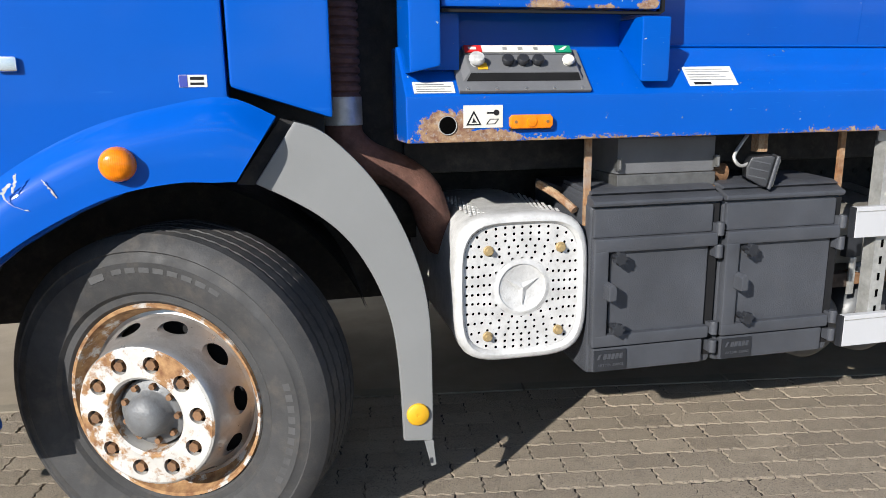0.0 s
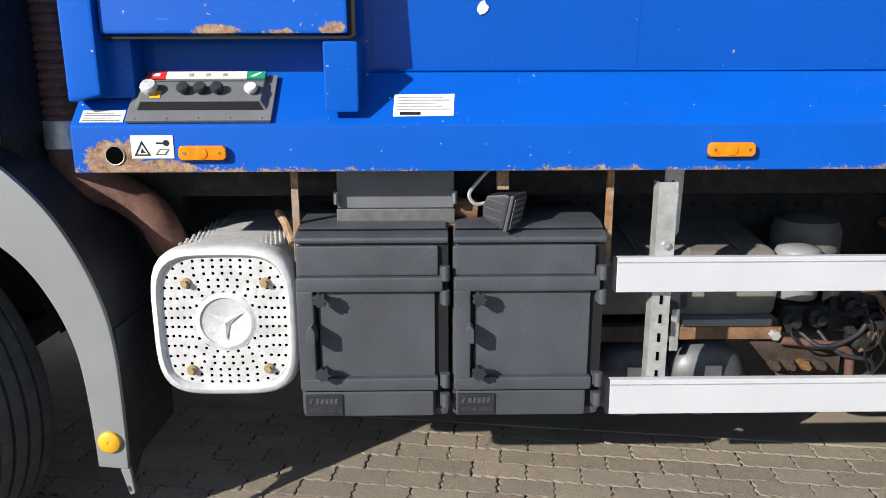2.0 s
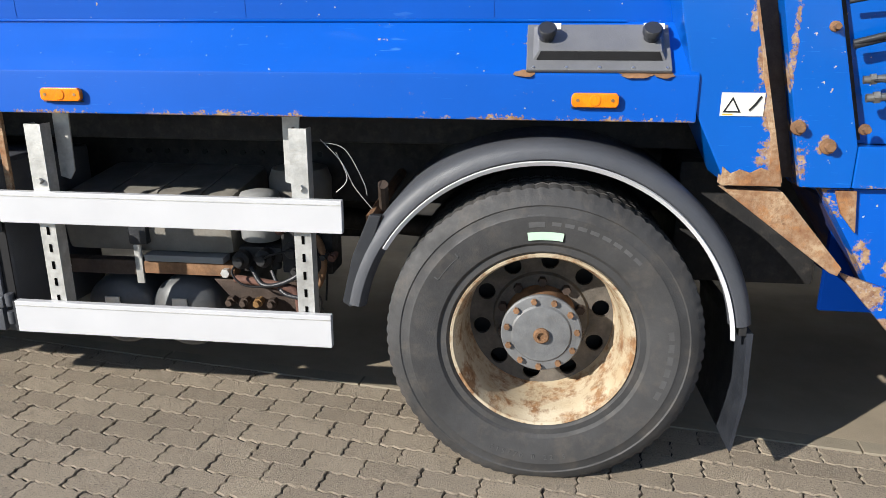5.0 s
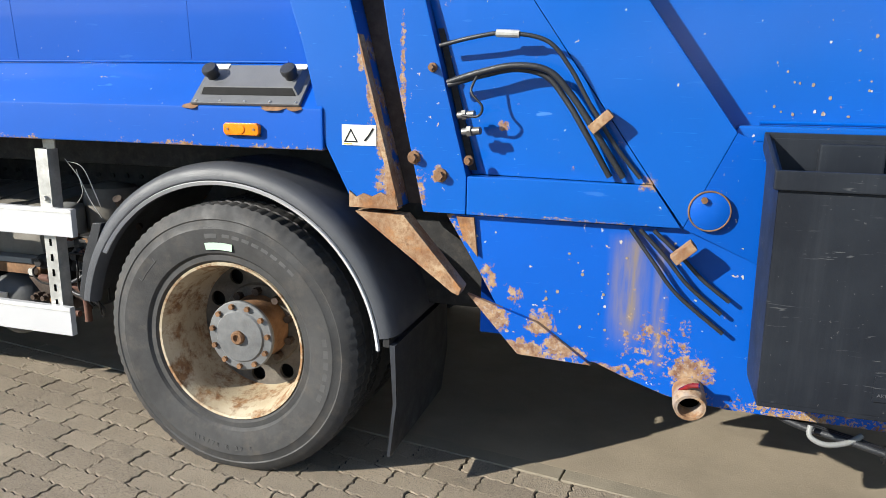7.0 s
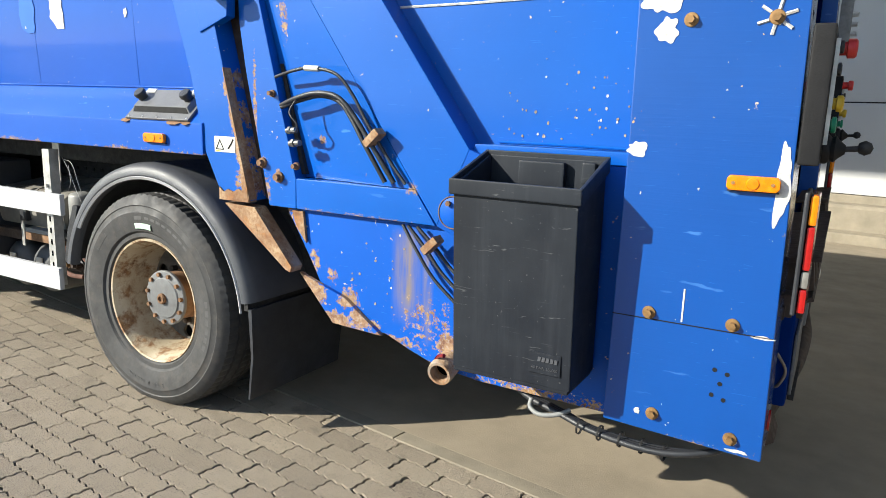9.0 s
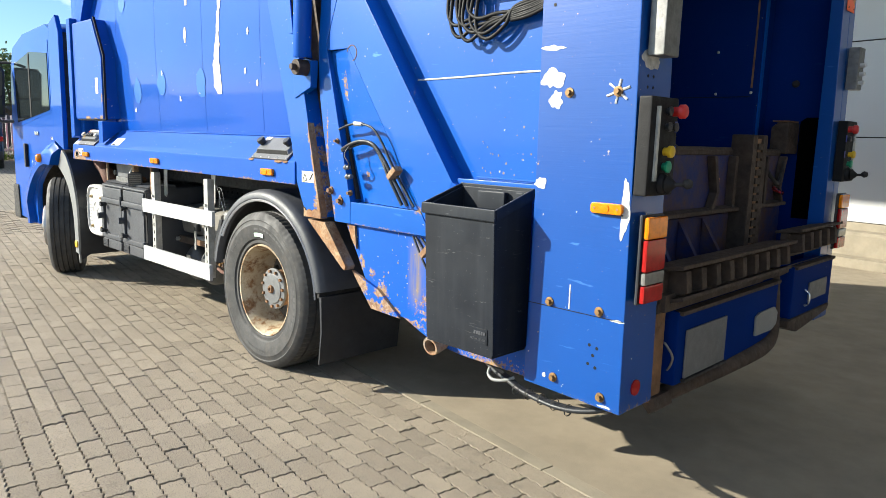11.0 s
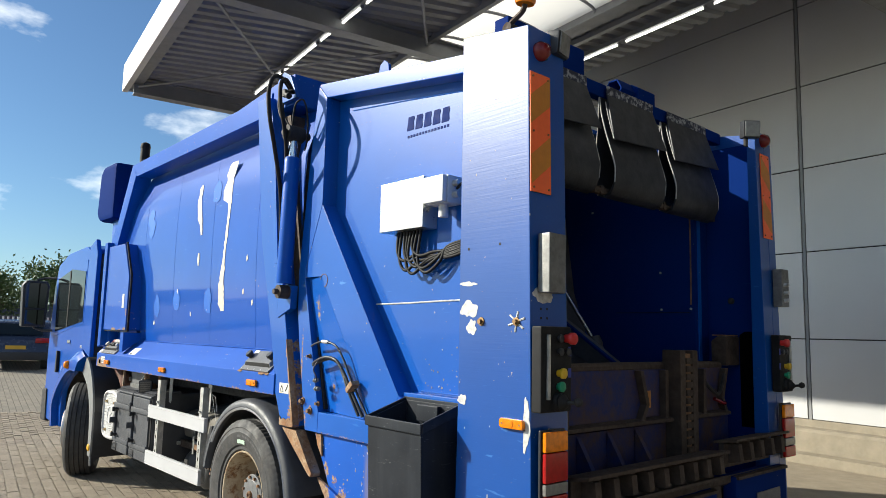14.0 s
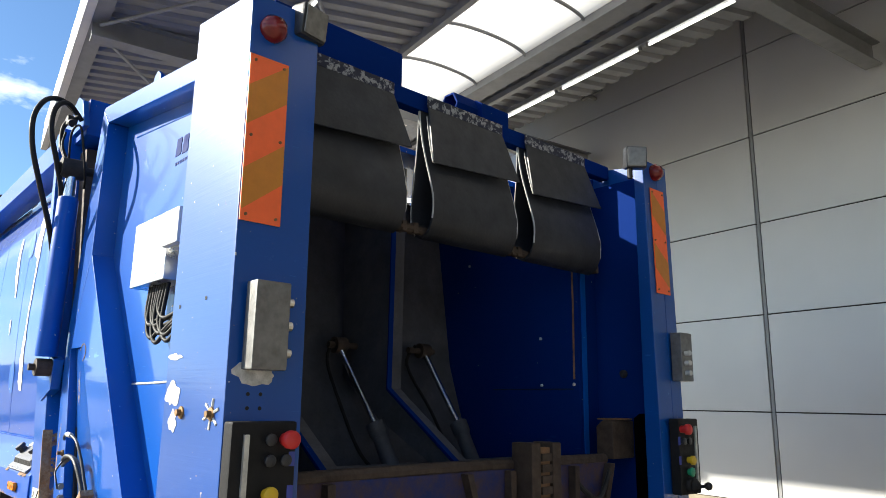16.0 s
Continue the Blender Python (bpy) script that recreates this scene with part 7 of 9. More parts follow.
SLOPE = Matrix.Translation((0, 2.61, 1.365)) @ Matrix(((1, 0, 0, 0), (0, 0.7186, -0.6954, 0), (0, 0.6954, 0.7186, 0), (0, 0, 0, 1)))


def on_slope(name, mesh, mat, parent=TRUCK, label="", bevel=0.0, angle=32):
    """x along the truck, y up the slope, z away from it."""
    return part(name, mesh.moved(SLOPE), mat, parent, label, bevel, angle)


def wedge(x0, x1, s0, s1, h0, h1):
    e = 0.012
    return Mesh().add([(x0, s0, 0.001), (x1, s0, 0.001), (x1, s1, 0.001), (x0, s1, 0.001), (x0, s0, 0.014), (x1, s0, 0.014), (x1, s1, 0.014), (x0, s1, 0.014)],
                      [(0, 1, 2, 3), (4, 5, 6, 7), (0, 1, 5, 4), (1, 2, 6, 5), (2, 3, 7, 6), (3, 0, 4, 7)])


panel = on_slope("control_panel", wedge(1.005, 1.42, 0.006, 0.188, 0, 0), M_PANEL, TRUCK, "grey control panel with five push buttons", 0.004)
hood = Mesh().add([(1.022, 0.046, 0.012), (1.405, 0.046, 0.012), (1.405, 0.150, 0.012), (1.022, 0.150, 0.012), (1.042, 0.062, 0.036), (1.388, 0.062, 0.036), (1.388, 0.142, 0.033), (1.042, 0.142, 0.033)],
                  [(4, 5, 6, 7), (0, 1, 5, 4), (1, 2, 6, 5), (2, 3, 7, 6), (3, 0, 4, 7)])
on_slope("panel_hood", hood, M_PANEL, panel, "", 0.003)
on_slope("panel_face", Mesh().add([(1.034, 0.0455, 0.015), (1.394, 0.0455, 0.015), (1.384, 0.0600, 0.0335), (1.046, 0.0600, 0.0335), (1.034, 0.052, 0.015), (1.394, 0.052, 0.015), (1.384, 0.066, 0.0335), (1.046, 0.066, 0.0335)], [(0, 1, 2, 3), (0, 1, 5, 4), (1, 2, 6, 5), (2, 3, 7, 6), (3, 0, 4, 7)]), M_BLACKBOX, panel, "black front face")
on_slope("label_strip", Mesh().box(1.10, 1.335, 0.152, 0.182, 0.030, 0.034), M_STICKER, panel, "white label strip")
on_slope("strip_back", Mesh().box(1.04, 1.39, 0.150, 0.184, 0.012, 0.029), M_PANEL, panel, "", 0.003)
on_slope("red_label", Mesh().box(1.045, 1.099, 0.152, 0.182, 0.030, 0.034), M_REDBTN, panel, "red label")
on_slope("green_label", Mesh().box(1.336, 1.388, 0.152, 0.182, 0.030, 0.034), M_GREENBTN, panel, "green label")
on_slope("label_sign", Mesh().prism([(1.345, 0.160), (1.362, 0.160), (1.378, 0.176), (1.372, 0.178)], "z", 0.0342, 0.0352), M_STICKER, panel)
on_slope("label_sign", Mesh().box(1.057, 1.082, 0.162, 0.174, 0.0342, 0.0352), M_STICKER, panel)
for x in (1.165, 1.215, 1.265):
    on_slope("label_sign", Mesh().box(x, x + 0.014, 0.161, 0.173, 0.0342, 0.0352), M_GALV, panel)
on_slope("yellow_disc", Mesh().box(1.070, 1.100, 0.072, 0.100, 0.0362, 0.0378), M_YELLOW, panel, "yellow plate under the stop button")
for x, mat, r, h, lab in ((1.068, M_PRIMER, 0.024, 0.030, "worn pale mushroom button"), (1.165, M_PLASTIC, 0.019, 0.024, "black push button"), (1.213, M_PLASTIC, 0.019, 0.024, "black push button"), (1.261, M_PLASTIC, 0.019, 0.024, "black push button"), (1.358, M_STICKER, 0.019, 0.022, "white push button")):
    on_slope("push_button", Mesh().lathe([(r * 0.7, 0), (r * 0.7, h * 0.45), (r, h * 0.5), (r, h * 0.8), (r * 0.85, h), (0, h * 1.05)], (x, 0.100, 0.034), (0, 0, 1), 24), mat, panel, lab, angle=50)
for k in range(5):
    on_slope("panel_screw", Mesh().lathe([(0.005, 0), (0.004, 0.003), (0, 0.003)], (1.03 + k * 0.09, 0.014, 0.014), (0, 0, 1), 8), M_STEEL, panel)
on_slope("rust_stain", Mesh().prism(blob(1.0, 0.17, 0.02, 0.018, 4), "z", 0.0, 0.0008), M_RUST_PALE, TRUCK)

box2 = on_slope("cap_box", wedge(4.205, 4.62, 0.004, 0.190, 0, 0), M_PANEL, TRUCK, "grey box with two black screw caps", 0.004)
hood = Mesh().add([(4.222, 0.042, 0.012), (4.605, 0.042, 0.012), (4.605, 0.178, 0.012), (4.222, 0.178, 0.012), (4.240, 0.060, 0.036), (4.590, 0.060, 0.036), (4.590, 0.170, 0.032), (4.240, 0.170, 0.032)],
                  [(4, 5, 6, 7), (0, 1, 5, 4), (1, 2, 6, 5), (2, 3, 7, 6), (3, 0, 4, 7)])
on_slope("box_hood", hood, M_PANEL, box2, "", 0.003)
on_slope("box_face", Mesh().add([(4.234, 0.0415, 0.015), (4.594, 0.0415, 0.015), (4.584, 0.0580, 0.0335), (4.246, 0.0580, 0.0335), (4.234, 0.048, 0.015), (4.594, 0.048, 0.015), (4.584, 0.064, 0.0335), (4.246, 0.064, 0.0335)], [(0, 1, 2, 3), (0, 1, 5, 4), (1, 2, 6, 5), (2, 3, 7, 6), (3, 0, 4, 7)]), M_BLACKBOX, box2, "black front face")
for x in (4.262, 4.562):
    on_slope("screw_cap", Mesh().lathe([(0.022, 0), (0.022, 0.020), (0.028, 0.022), (0.028, 0.036), (0.024, 0.041), (0, 0.042)], (x, 0.112, 0.033), (0, 0, 1), 24), M_PLASTIC, box2, "black screw cap", angle=40)
    s = on_slope("cap_label", Mesh().box(x - 0.028 + 0.01, x + 0.032 + 0.01, 0.148, 0.172, 0.0335, 0.0350), M_STICKER, box2, "small white label")
for k in range(5):
    on_slope("box_screw", Mesh().lathe([(0.005, 0), (0.004, 0.003), (0, 0.003)], (4.225 + k * 0.095, 0.013, 0.014), (0, 0, 1), 8), M_STEEL, box2)
for x, r in ((4.20, 0.03), (4.52, 0.05), (4.60, 0.03)):
    on_slope("rust_stain", Mesh().prism(blob(x, 0.0, r, 0.014, int(x * 100)), "z", 0.0, 0.0008), M_RUST, TRUCK)

paper = on_slope("paper_sticker", Mesh().prism([(1.765, 0.03), (1.94, 0.033), (1.945, 0.12), (1.768, 0.118)], "z", 0.0003, 0.0014), M_STICKER, TRUCK, "white instruction sticker with fine print")
for k in range(5):
    on_slope("print_line", Mesh().box(1.775, 1.93 - 0.02 * (k % 3), 0.056 + k * 0.012, 0.060 + k * 0.012, 0.0015, 0.0022), M_GALV, paper)
on_slope("print_bar", Mesh().box(1.785, 1.845, 0.036, 0.047, 0.0015, 0.0022), M_INK, paper)
plate = on_slope("rating_plate", Mesh().box(0.872, 0.995, 0.012, 0.058, 0.0005, 0.002), M_STICKER, TRUCK, "riveted metal rating plate")
for k in range(4):
    on_slope("print_line", Mesh().box(0.880, 0.985 - 0.02 * (k % 2), 0.017 + k * 0.0095, 0.0195 + k * 0.0095, 0.0021, 0.0028), M_PANEL, plate)
part("skirt_hole", Mesh().lathe([(0.0255, -0.003), (0.0275, -0.0035), (0.028, 0.001)], (0.968, 2.609, 1.281), (0, 1, 0), 24, cap=False), M_GALV, TRUCK, "bare rim of a round hole")
# the hole is a black disc, its shade put into the colour
part("hole_inside", Mesh().lathe([(0.026, -0.0028), (0.0, -0.0027)], (0.968, 2.609, 1.281), (0, 1, 0), 24), M_HOLE_SHADE, TRUCK)


# ---- cab ----
CAB_Y = 2.598
cab_side = [(-1.12, 0.62), (-1.10, 0.50), (-0.33, 0.46), (-0.355, 0.62), (-0.355, 0.78), (-0.31, 0.90), (-0.20, 0.985), (-0.05, 1.07), (0.10, 1.132), (0.24, 1.145), (0.356, 1.139), (0.482, 1.315), (0.40, 1.345), (0.355, 1.372),
            (0.355, 2.50), (0.20, 2.56), (-0.55, 2.52), (-0.95, 2.40), (-1.08, 2.1), (-1.15, 1.4)]
cab = part("cab", Mesh().prism(cab_side, "y", CAB_Y, CAB_Y + 0.06), M_BLUE_CAB, TRUCK, "glossy blue truck cab with a steered front wheel", bevel=0.012)
part("cab_far_side", Mesh().prism(cab_side, "y", 2 * YC - CAB_Y - 0.06, 2 * YC - CAB_Y), M_BLUE_CAB, cab, bevel=0.012)
part("cab_roof", Mesh().prism([(0.355, 2.45), (0.355, 2.52), (0.20, 2.585), (-0.50, 2.55), (-0.93, 2.42), (-0.93, 2.35)], "y", CAB_Y + 0.05, 2 * YC - CAB_Y - 0.05), M_BLUE_CAB, cab, "rounded blue roof", bevel=0.03)
part("cab_back", Mesh().box(0.30, 0.355, CAB_Y + 0.06, 2 * YC - CAB_Y - 0.06, 1.2, 2.5), M_BLUE_CAB, cab)
part("cab_front", Mesh().prism([(-1.14, 0.5), (-1.17, 1.4), (-1.10, 2.1), (-0.97, 2.4), (-0.92, 2.36), (-1.05, 2.1), (-1.12, 1.4), (-1.09, 0.5)], "y", CAB_Y + 0.05, 2 * YC - CAB_Y - 0.05), M_BLUE_CAB, cab, bevel=0.01)
part("bumper_corner", Mesh().prism([(-1.19, 0.46), (-1.19, 0.86), (-1.0, 0.86), (-0.96, 0.46)], "y", CAB_Y - 0.02, 2 * YC - CAB_Y + 0.02), M_DARK, cab, bevel=0.03)
part("cab_floor", Mesh().box(-1.0, 0.3, 2.70, 4.9, 1.22, 1.30), M_DARK, cab)
part("arch_liner", ring(Mesh(), 0.10, 0.50, [(0.66, 2.66), (0.66, 3.2), (0.655, 3.2), (0.655, 2.66)], 165, 20, 24), M_DARK, cab, "black wheel arch liner")
flare_o = [(-0.56, 0.80), (-0.44, 0.98), (-0.30, 1.12), (-0.15, 1.225), (0.02, 1.305), (0.20, 1.352), (0.352, 1.371), (0.478, 1.318)]
flare_i = [(-0.50, 0.70), (-0.38, 0.86), (-0.25, 0.965), (-0.12, 1.045), (0.04, 1.115), (0.20, 1.144), (0.300, 1.142), (0.362, 1.142)]
flare_i = [(-0.44, 0.44), (-0.47, 0.56)] + flare_i
flare_o = [(-0.60, 0.44), (-0.61, 0.62)] + flare_o


flare_i, flare_o = eased(flare_i), eased(flare_o)
flare = Mesh()
rows = [[(x, CAB_Y - 0.003, z) for x, z in flare_o]]
for share, y in ((0.05, 2.589), (0.10, 2.579), (0.16, 2.568), (0.22, 2.557), (0.28, 2.548), (0.34, 2.541), (0.42, 2.536), (0.5, 2.533), (0.75, 2.531), (1.0, 2.530)):
    k = (y - 0.571) / (2.584 - 0.571)
    rows.append([(0.495 + (xo + (xi - xo) * share - 0.495) * k, y, 1.364 + (zo + (zi - zo) * share - 1.364) * k) for (xo, zo), (xi, zi) in zip(flare_o, flare_i)])
rows.append([(x, CAB_Y + 0.03, z) for x, y, z in rows[-1]])
n_row = len(flare_o)
flare.add([p for row in rows for p in row], [(j * n_row + i, j * n_row + i + 1, (j + 1) * n_row + i + 1, (j + 1) * n_row + i) for j in range(len(rows) - 1) for i in range(n_row - 1)])
flare.add([rows[j][-1] for j in range(len(rows))], [tuple(range(len(rows)))])
part("wheel_arch", flare, M_BLUE_CAB, cab, "flared wheel arch with a rounded ridge", angle=40)
win = [(-0.86, 1.57), (0.27, 1.70), (0.27, 2.27), (-0.30, 2.32), (-0.88, 2.22)]
door = part("cab_door", Mesh().prism([(-0.97, 1.50), (0.0, 1.645), (0.30, 1.67), (0.30, 2.40), (-0.6, 2.42), (-0.97, 2.26)], "y", CAB_Y - 0.004, CAB_Y + 0.001), M_BLUE_CAB, cab, "cab door with a dark side window", bevel=0.002)
part("side_window", Mesh().prism(win, "y", CAB_Y - 0.010, CAB_Y - 0.003), M_GLASS, door, "dark side window")
part("window_bar", Mesh().prism([(-0.36, 1.63), (-0.32, 1.635), (-0.32, 2.30), (-0.36, 2.30)], "y", CAB_Y - 0.014, CAB_Y - 0.009), M_INK, door)
part("door_handle", Mesh().box(-0.62, -0.57, CAB_Y - 0.035, CAB_Y - 0.003, 1.08, 1.34), M_DARK, cab, "dark upright door handle", bevel=0.01)
for k in range(2):
    badge = Mesh().prism([(-0.26 + k * 0.062, 1.44), (-0.26 + k * 0.062, 1.478), (-0.21 + k * 0.062, 1.478), (-0.21 + k * 0.062, 1.44)], "y", CAB_Y - 0.014, CAB_Y - 0.003)
    part("badge_bar", badge, M_CHROME, cab, "chromed badge bar", bevel=0.006)
st = decal("dealer_sticker", 0.233, 0.305, 1.398, 1.430, CAB_Y, M_STICKER, cab, "small white and blue sticker", 0.0012)
part("sticker_logo", Mesh().box(0.234, 0.255, CAB_Y - 0.0024, CAB_Y - 0.0013, 1.399, 1.429), M_BLUEINK, st)
part("sticker_bar", Mesh().box(0.262, 0.297, CAB_Y - 0.0024, CAB_Y - 0.0013, 1.417, 1.425).box(0.262, 0.297, CAB_Y - 0.0024, CAB_Y - 0.0013, 1.404, 1.410), M_INK, st)
scr = Mesh()
for pts in ([(-0.20, 1.16), (-0.222, 1.13), (-0.20, 1.10), (-0.165, 1.085)], [(-0.20, 1.135), (-0.19, 1.16), (-0.185, 1.185)], [(-0.125, 1.165), (-0.105, 1.135), (-0.095, 1.115)]):
    g = random.Random(len(pts) * 7 + int(pts[0][0] * -1000))
    line = [(0.495 + (x - 0.495) * 0.973, 1.364 + (z - 1.364) * 0.973) for x, z in eased(pts, 9)]
    left = [(x - g.uniform(0.0, 0.006), 2.5290, z + g.uniform(0.0, 0.004)) for x, z in line]
    right = [(x + g.uniform(0.0005, 0.004), 2.5290, z - g.uniform(0.0, 0.003)) for x, z in line]
    scr.add(left + right, [(k, k + 1, len(line) + k + 1, len(line) + k) for k in range(len(line) - 1)])
part("bare_scratch", scr, M_PRIMER, cab, "bare scratch in the paint")
part("cab_fairing", Mesh().prism([(0.362, 1.396), (0.635, 1.308), (0.640, 2.45), (0.55, 2.62), (0.362, 2.55)], "y", 2.592, 2.64), M_BLUE_CAB, TRUCK, "blue side fairing behind the cab", bevel=0.012)
# three dark plates added to imitate the shade behind cab and pipes
part("bulkhead", Mesh().box(0.50, 1.0, 3.02, 3.08, 0.95, 2.7), M_DARK, TRUCK, "added dark sheet behind the pipes")
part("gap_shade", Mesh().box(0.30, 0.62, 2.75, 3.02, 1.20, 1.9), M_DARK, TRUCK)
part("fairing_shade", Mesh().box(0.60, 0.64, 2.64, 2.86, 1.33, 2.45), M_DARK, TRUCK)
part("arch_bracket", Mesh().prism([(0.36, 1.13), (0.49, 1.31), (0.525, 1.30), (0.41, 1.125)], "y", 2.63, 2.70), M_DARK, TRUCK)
mirror = part("door_mirror", Mesh().prism([(2.26, 1.62), (2.24, 2.14), (2.28, 2.20), (2.52, 2.20), (2.55, 2.14), (2.53, 1.62)], "x", -1.22, -1.10), M_PLASTIC, cab, "large black framed door mirror", bevel=0.02)
part("mirror_glass", Mesh().prism([(2.28, 1.86), (2.27, 2.13), (2.29, 2.17), (2.50, 2.17), (2.52, 2.13), (2.505, 1.86)], "x", -1.098, -1.092), M_MIRROR, mirror, "mirror glass")
part("mirror_glass", Mesh().box(-1.098, -1.092, 2.285, 2.50, 1.65, 1.83), M_MIRROR, mirror, "lower mirror glass")
for z in (1.58, 2.24):
    part("mirror_arm", Mesh().tube([(-1.15, 2.40, z + (0.04 if z < 2 else -0.03)), (-1.14, 2.50, z), (-1.05, 2.61, z)], 0.016, 8, 4), M_PLASTIC, mirror)

# ---- fittings on the tailgate ----
cyl = part("lift_cylinder", Mesh().lathe([(0.05, 0), (0.052, 0.01), (0.052, 0.83), (0.046, 0.845), (0.03, 0.85)], (4.815, 2.585, 1.965), (0.03, 0.0, 1.0), 28), M_BLUE, TRUCK, "blue hydraulic lift cylinder", angle=40)
part("cylinder_rod", Mesh().cyl((4.84, 2.585, 2.80), (4.845, 2.585, 2.93), 0.03, n=16), M_CHROME, cyl)
part("top_eye", Mesh().lathe([(0.025, -0.06), (0.055, -0.06), (0.055, 0.06), (0.025, 0.06)], (4.85, 2.585, 2.97), (0, 1, 0), 20).cyl((4.85, 2.50, 2.97), (4.85, 2.70, 2.97), 0.024, n=14), M_DARK, cyl, bevel=0.004)
part("bottom_eye", Mesh().lathe([(0.02, -0.045), (0.045, -0.045), (0.045, 0.045), (0.02, 0.045)], (4.813, 2.585, 1.91), (0, 1, 0), 20).cyl((4.813, 2.51, 1.91), (4.813, 2.68, 1.91), 0.018, n=14), M_RUST_DARK, cyl, bevel=0.004)
part("pivot_lug", Mesh().prism([(4.70, 1.74), (4.86, 1.80), (4.87, 1.95), (4.80, 1.97), (4.68, 1.90)], "y", 2.612, 2.66), M_BLUE_GATE, TRUCK, bevel=0.005)
part("cylinder_shroud", Mesh().prism([(4.56, 3.22), (4.66, 2.75), (4.76, 2.1), (4.72, 2.1), (4.60, 2.7)], "y", 2.56, 2.625), M_BLUE_GATE, TRUCK, bevel=0.004)
part("hinge_ear", Mesh().prism([(4.52, 3.26), (4.50, 3.44), (4.58, 3.49), (4.68, 3.44), (4.78, 3.26)], "y", 2.63, 2.66), M_BLUE_GATE, TRUCK, bevel=0.004)
hoses = [([(4.72, 2.62, 3.31), (4.76, 2.52, 3.37), (4.83, 2.42, 3.33), (4.89, 2.36, 3.20), (4.90, 2.37, 3.04), (4.87, 2.43, 2.86), (4.79, 2.53, 2.62), (4.735, 2.58, 2.42), (4.74, 2.58, 2.2)], 0.014),
         ([(4.75, 2.62, 3.29), (4.80, 2.53, 3.35), (4.86, 2.46, 3.28), (4.89, 2.45, 3.14), (4.87, 2.50, 2.98), (4.82, 2.55, 2.84), (4.78, 2.57, 2.66)], 0.014),
         ([(4.78, 2.60, 3.30), (4.70, 2.55, 3.26), (4.72, 2.54, 3.14), (4.80, 2.56, 3.02)], 0.012),
         ([(4.86, 2.56, 2.96), (4.92, 2.54, 3.14), (4.99, 2.56, 3.17), (5.02, 2.58, 3.06), (4.96, 2.62, 2.92), (4.90, 2.64, 2.86)], 0.006),
         ([(4.88, 2.55, 2.98), (4.80, 2.53, 3.10), (4.74, 2.55, 3.20)], 0.006)]
for pts, r in hoses:
    part("hydraulic_hose", Mesh().tube(pts, r, 10, 8), M_INK, TRUCK, "black hydraulic hose", angle=60)
part("hose_joint", hexagon(Mesh().cyl((4.70, 2.57, 3.29), (4.78, 2.57, 3.25), 0.022, n=10), 4.73, 3.28, 2.55, 2.60, 0.03), M_DARK, TRUCK)
side_hoses = [([(5.085, 2.65, 1.565), (5.20, 2.62, 1.587), (5.30, 2.61, 1.597), (5.42, 2.61, 1.575), (5.49, 2.62, 1.50), (5.55, 2.63, 1.40), (5.63, 2.645, 1.28), (5.71, 2.65, 1.185)], 0.0065),
              ([(5.112, 2.65, 1.455), (5.22, 2.62, 1.485), (5.33, 2.61, 1.505), (5.43, 2.61, 1.49), (5.50, 2.62, 1.42), (5.57, 2.63, 1.32), (5.66, 2.65, 1.185)], 0.0095),
              ([(5.114, 2.65, 1.447), (5.22, 2.635, 1.475), (5.33, 2.63, 1.495), (5.42, 2.63, 1.475), (5.48, 2.63, 1.41), (5.54, 2.63, 1.32), (5.62, 2.65, 1.185)], 0.009),
              ([(5.22, 2.63, 1.49), (5.20, 2.60, 1.43), (5.235, 2.60, 1.385), (5.22, 2.61, 1.355), (5.17, 2.62, 1.356)], 0.004),
              ([(5.72, 2.66, 1.03), (5.80, 2.66, 0.95), (5.87, 2.66, 0.87), (5.97, 2.66, 0.79)], 0.0065),
              ([(5.69, 2.67, 1.03), (5.76, 2.66, 0.94), (5.84, 2.66, 0.84), (5.98, 2.66, 0.73)], 0.0065),
              ([(5.76, 2.66, 1.03), (5.84, 2.66, 0.96), (5.91, 2.66, 0.89), (5.99, 2.66, 0.83)], 0.0065)]
for pts, r in side_hoses:
    part("hydraulic_hose", Mesh().tube(pts, r, 10, 8), M_PLASTIC, TRUCK, "black hydraulic hose on the tailgate", angle=60)
for x, z in ((5.585, 1.345), (5.845, 0.975)):
    part("hose_clamp", Mesh().prism([(x - 0.035, z - 0.012), (x + 0.02, z + 0.04), (x + 0.04, z + 0.018), (x - 0.015, z - 0.034)], "y", 2.595, 2.65), M_RUST_PALE, TRUCK, "rusty hose clamp", bevel=0.004)
part("hose_collar", Mesh().tube([(5.27, 2.612, 1.597), (5.34, 2.61, 1.594)], 0.0115, 10, 1), M_GALV, TRUCK)
for x, z, r, ln in ((5.150, 1.355, 0.011, 0.055), (5.165, 1.305, 0.012, 0.06)):
    part("hose_fitting", Mesh().cyl((x, 2.64, z), (x + ln, 2.63, z + 0.006), r, n=12).cyl((x + ln * 0.3, 2.637, z + 0.002), (x + ln * 0.55, 2.634, z + 0.004), r * 1.5, n=6), M_DULL, TRUCK)
part("fitting_plate", Mesh().prism([(5.175, 1.18), (5.195, 1.18), (5.082, 1.62), (5.062, 1.62)], "y", 2.70, 2.735), M_DARK, TRUCK)
for x, z, r in ((5.0, 1.218, 0.016), (5.09, 1.164, 0.017), (5.183, 1.215, 0.012), (5.06, 1.50, 0.011)):
    part("gate_bolt", hexagon(Mesh().lathe([(r * 1.35, 0.0), (r * 1.3, -0.008), (r, -0.01)], (x, 2.66, z), (0, 1, 0), 20), x, z, 2.632, 2.652, r * 0.85), M_RUST, TRUCK, "rusty bolt on the tailgate")
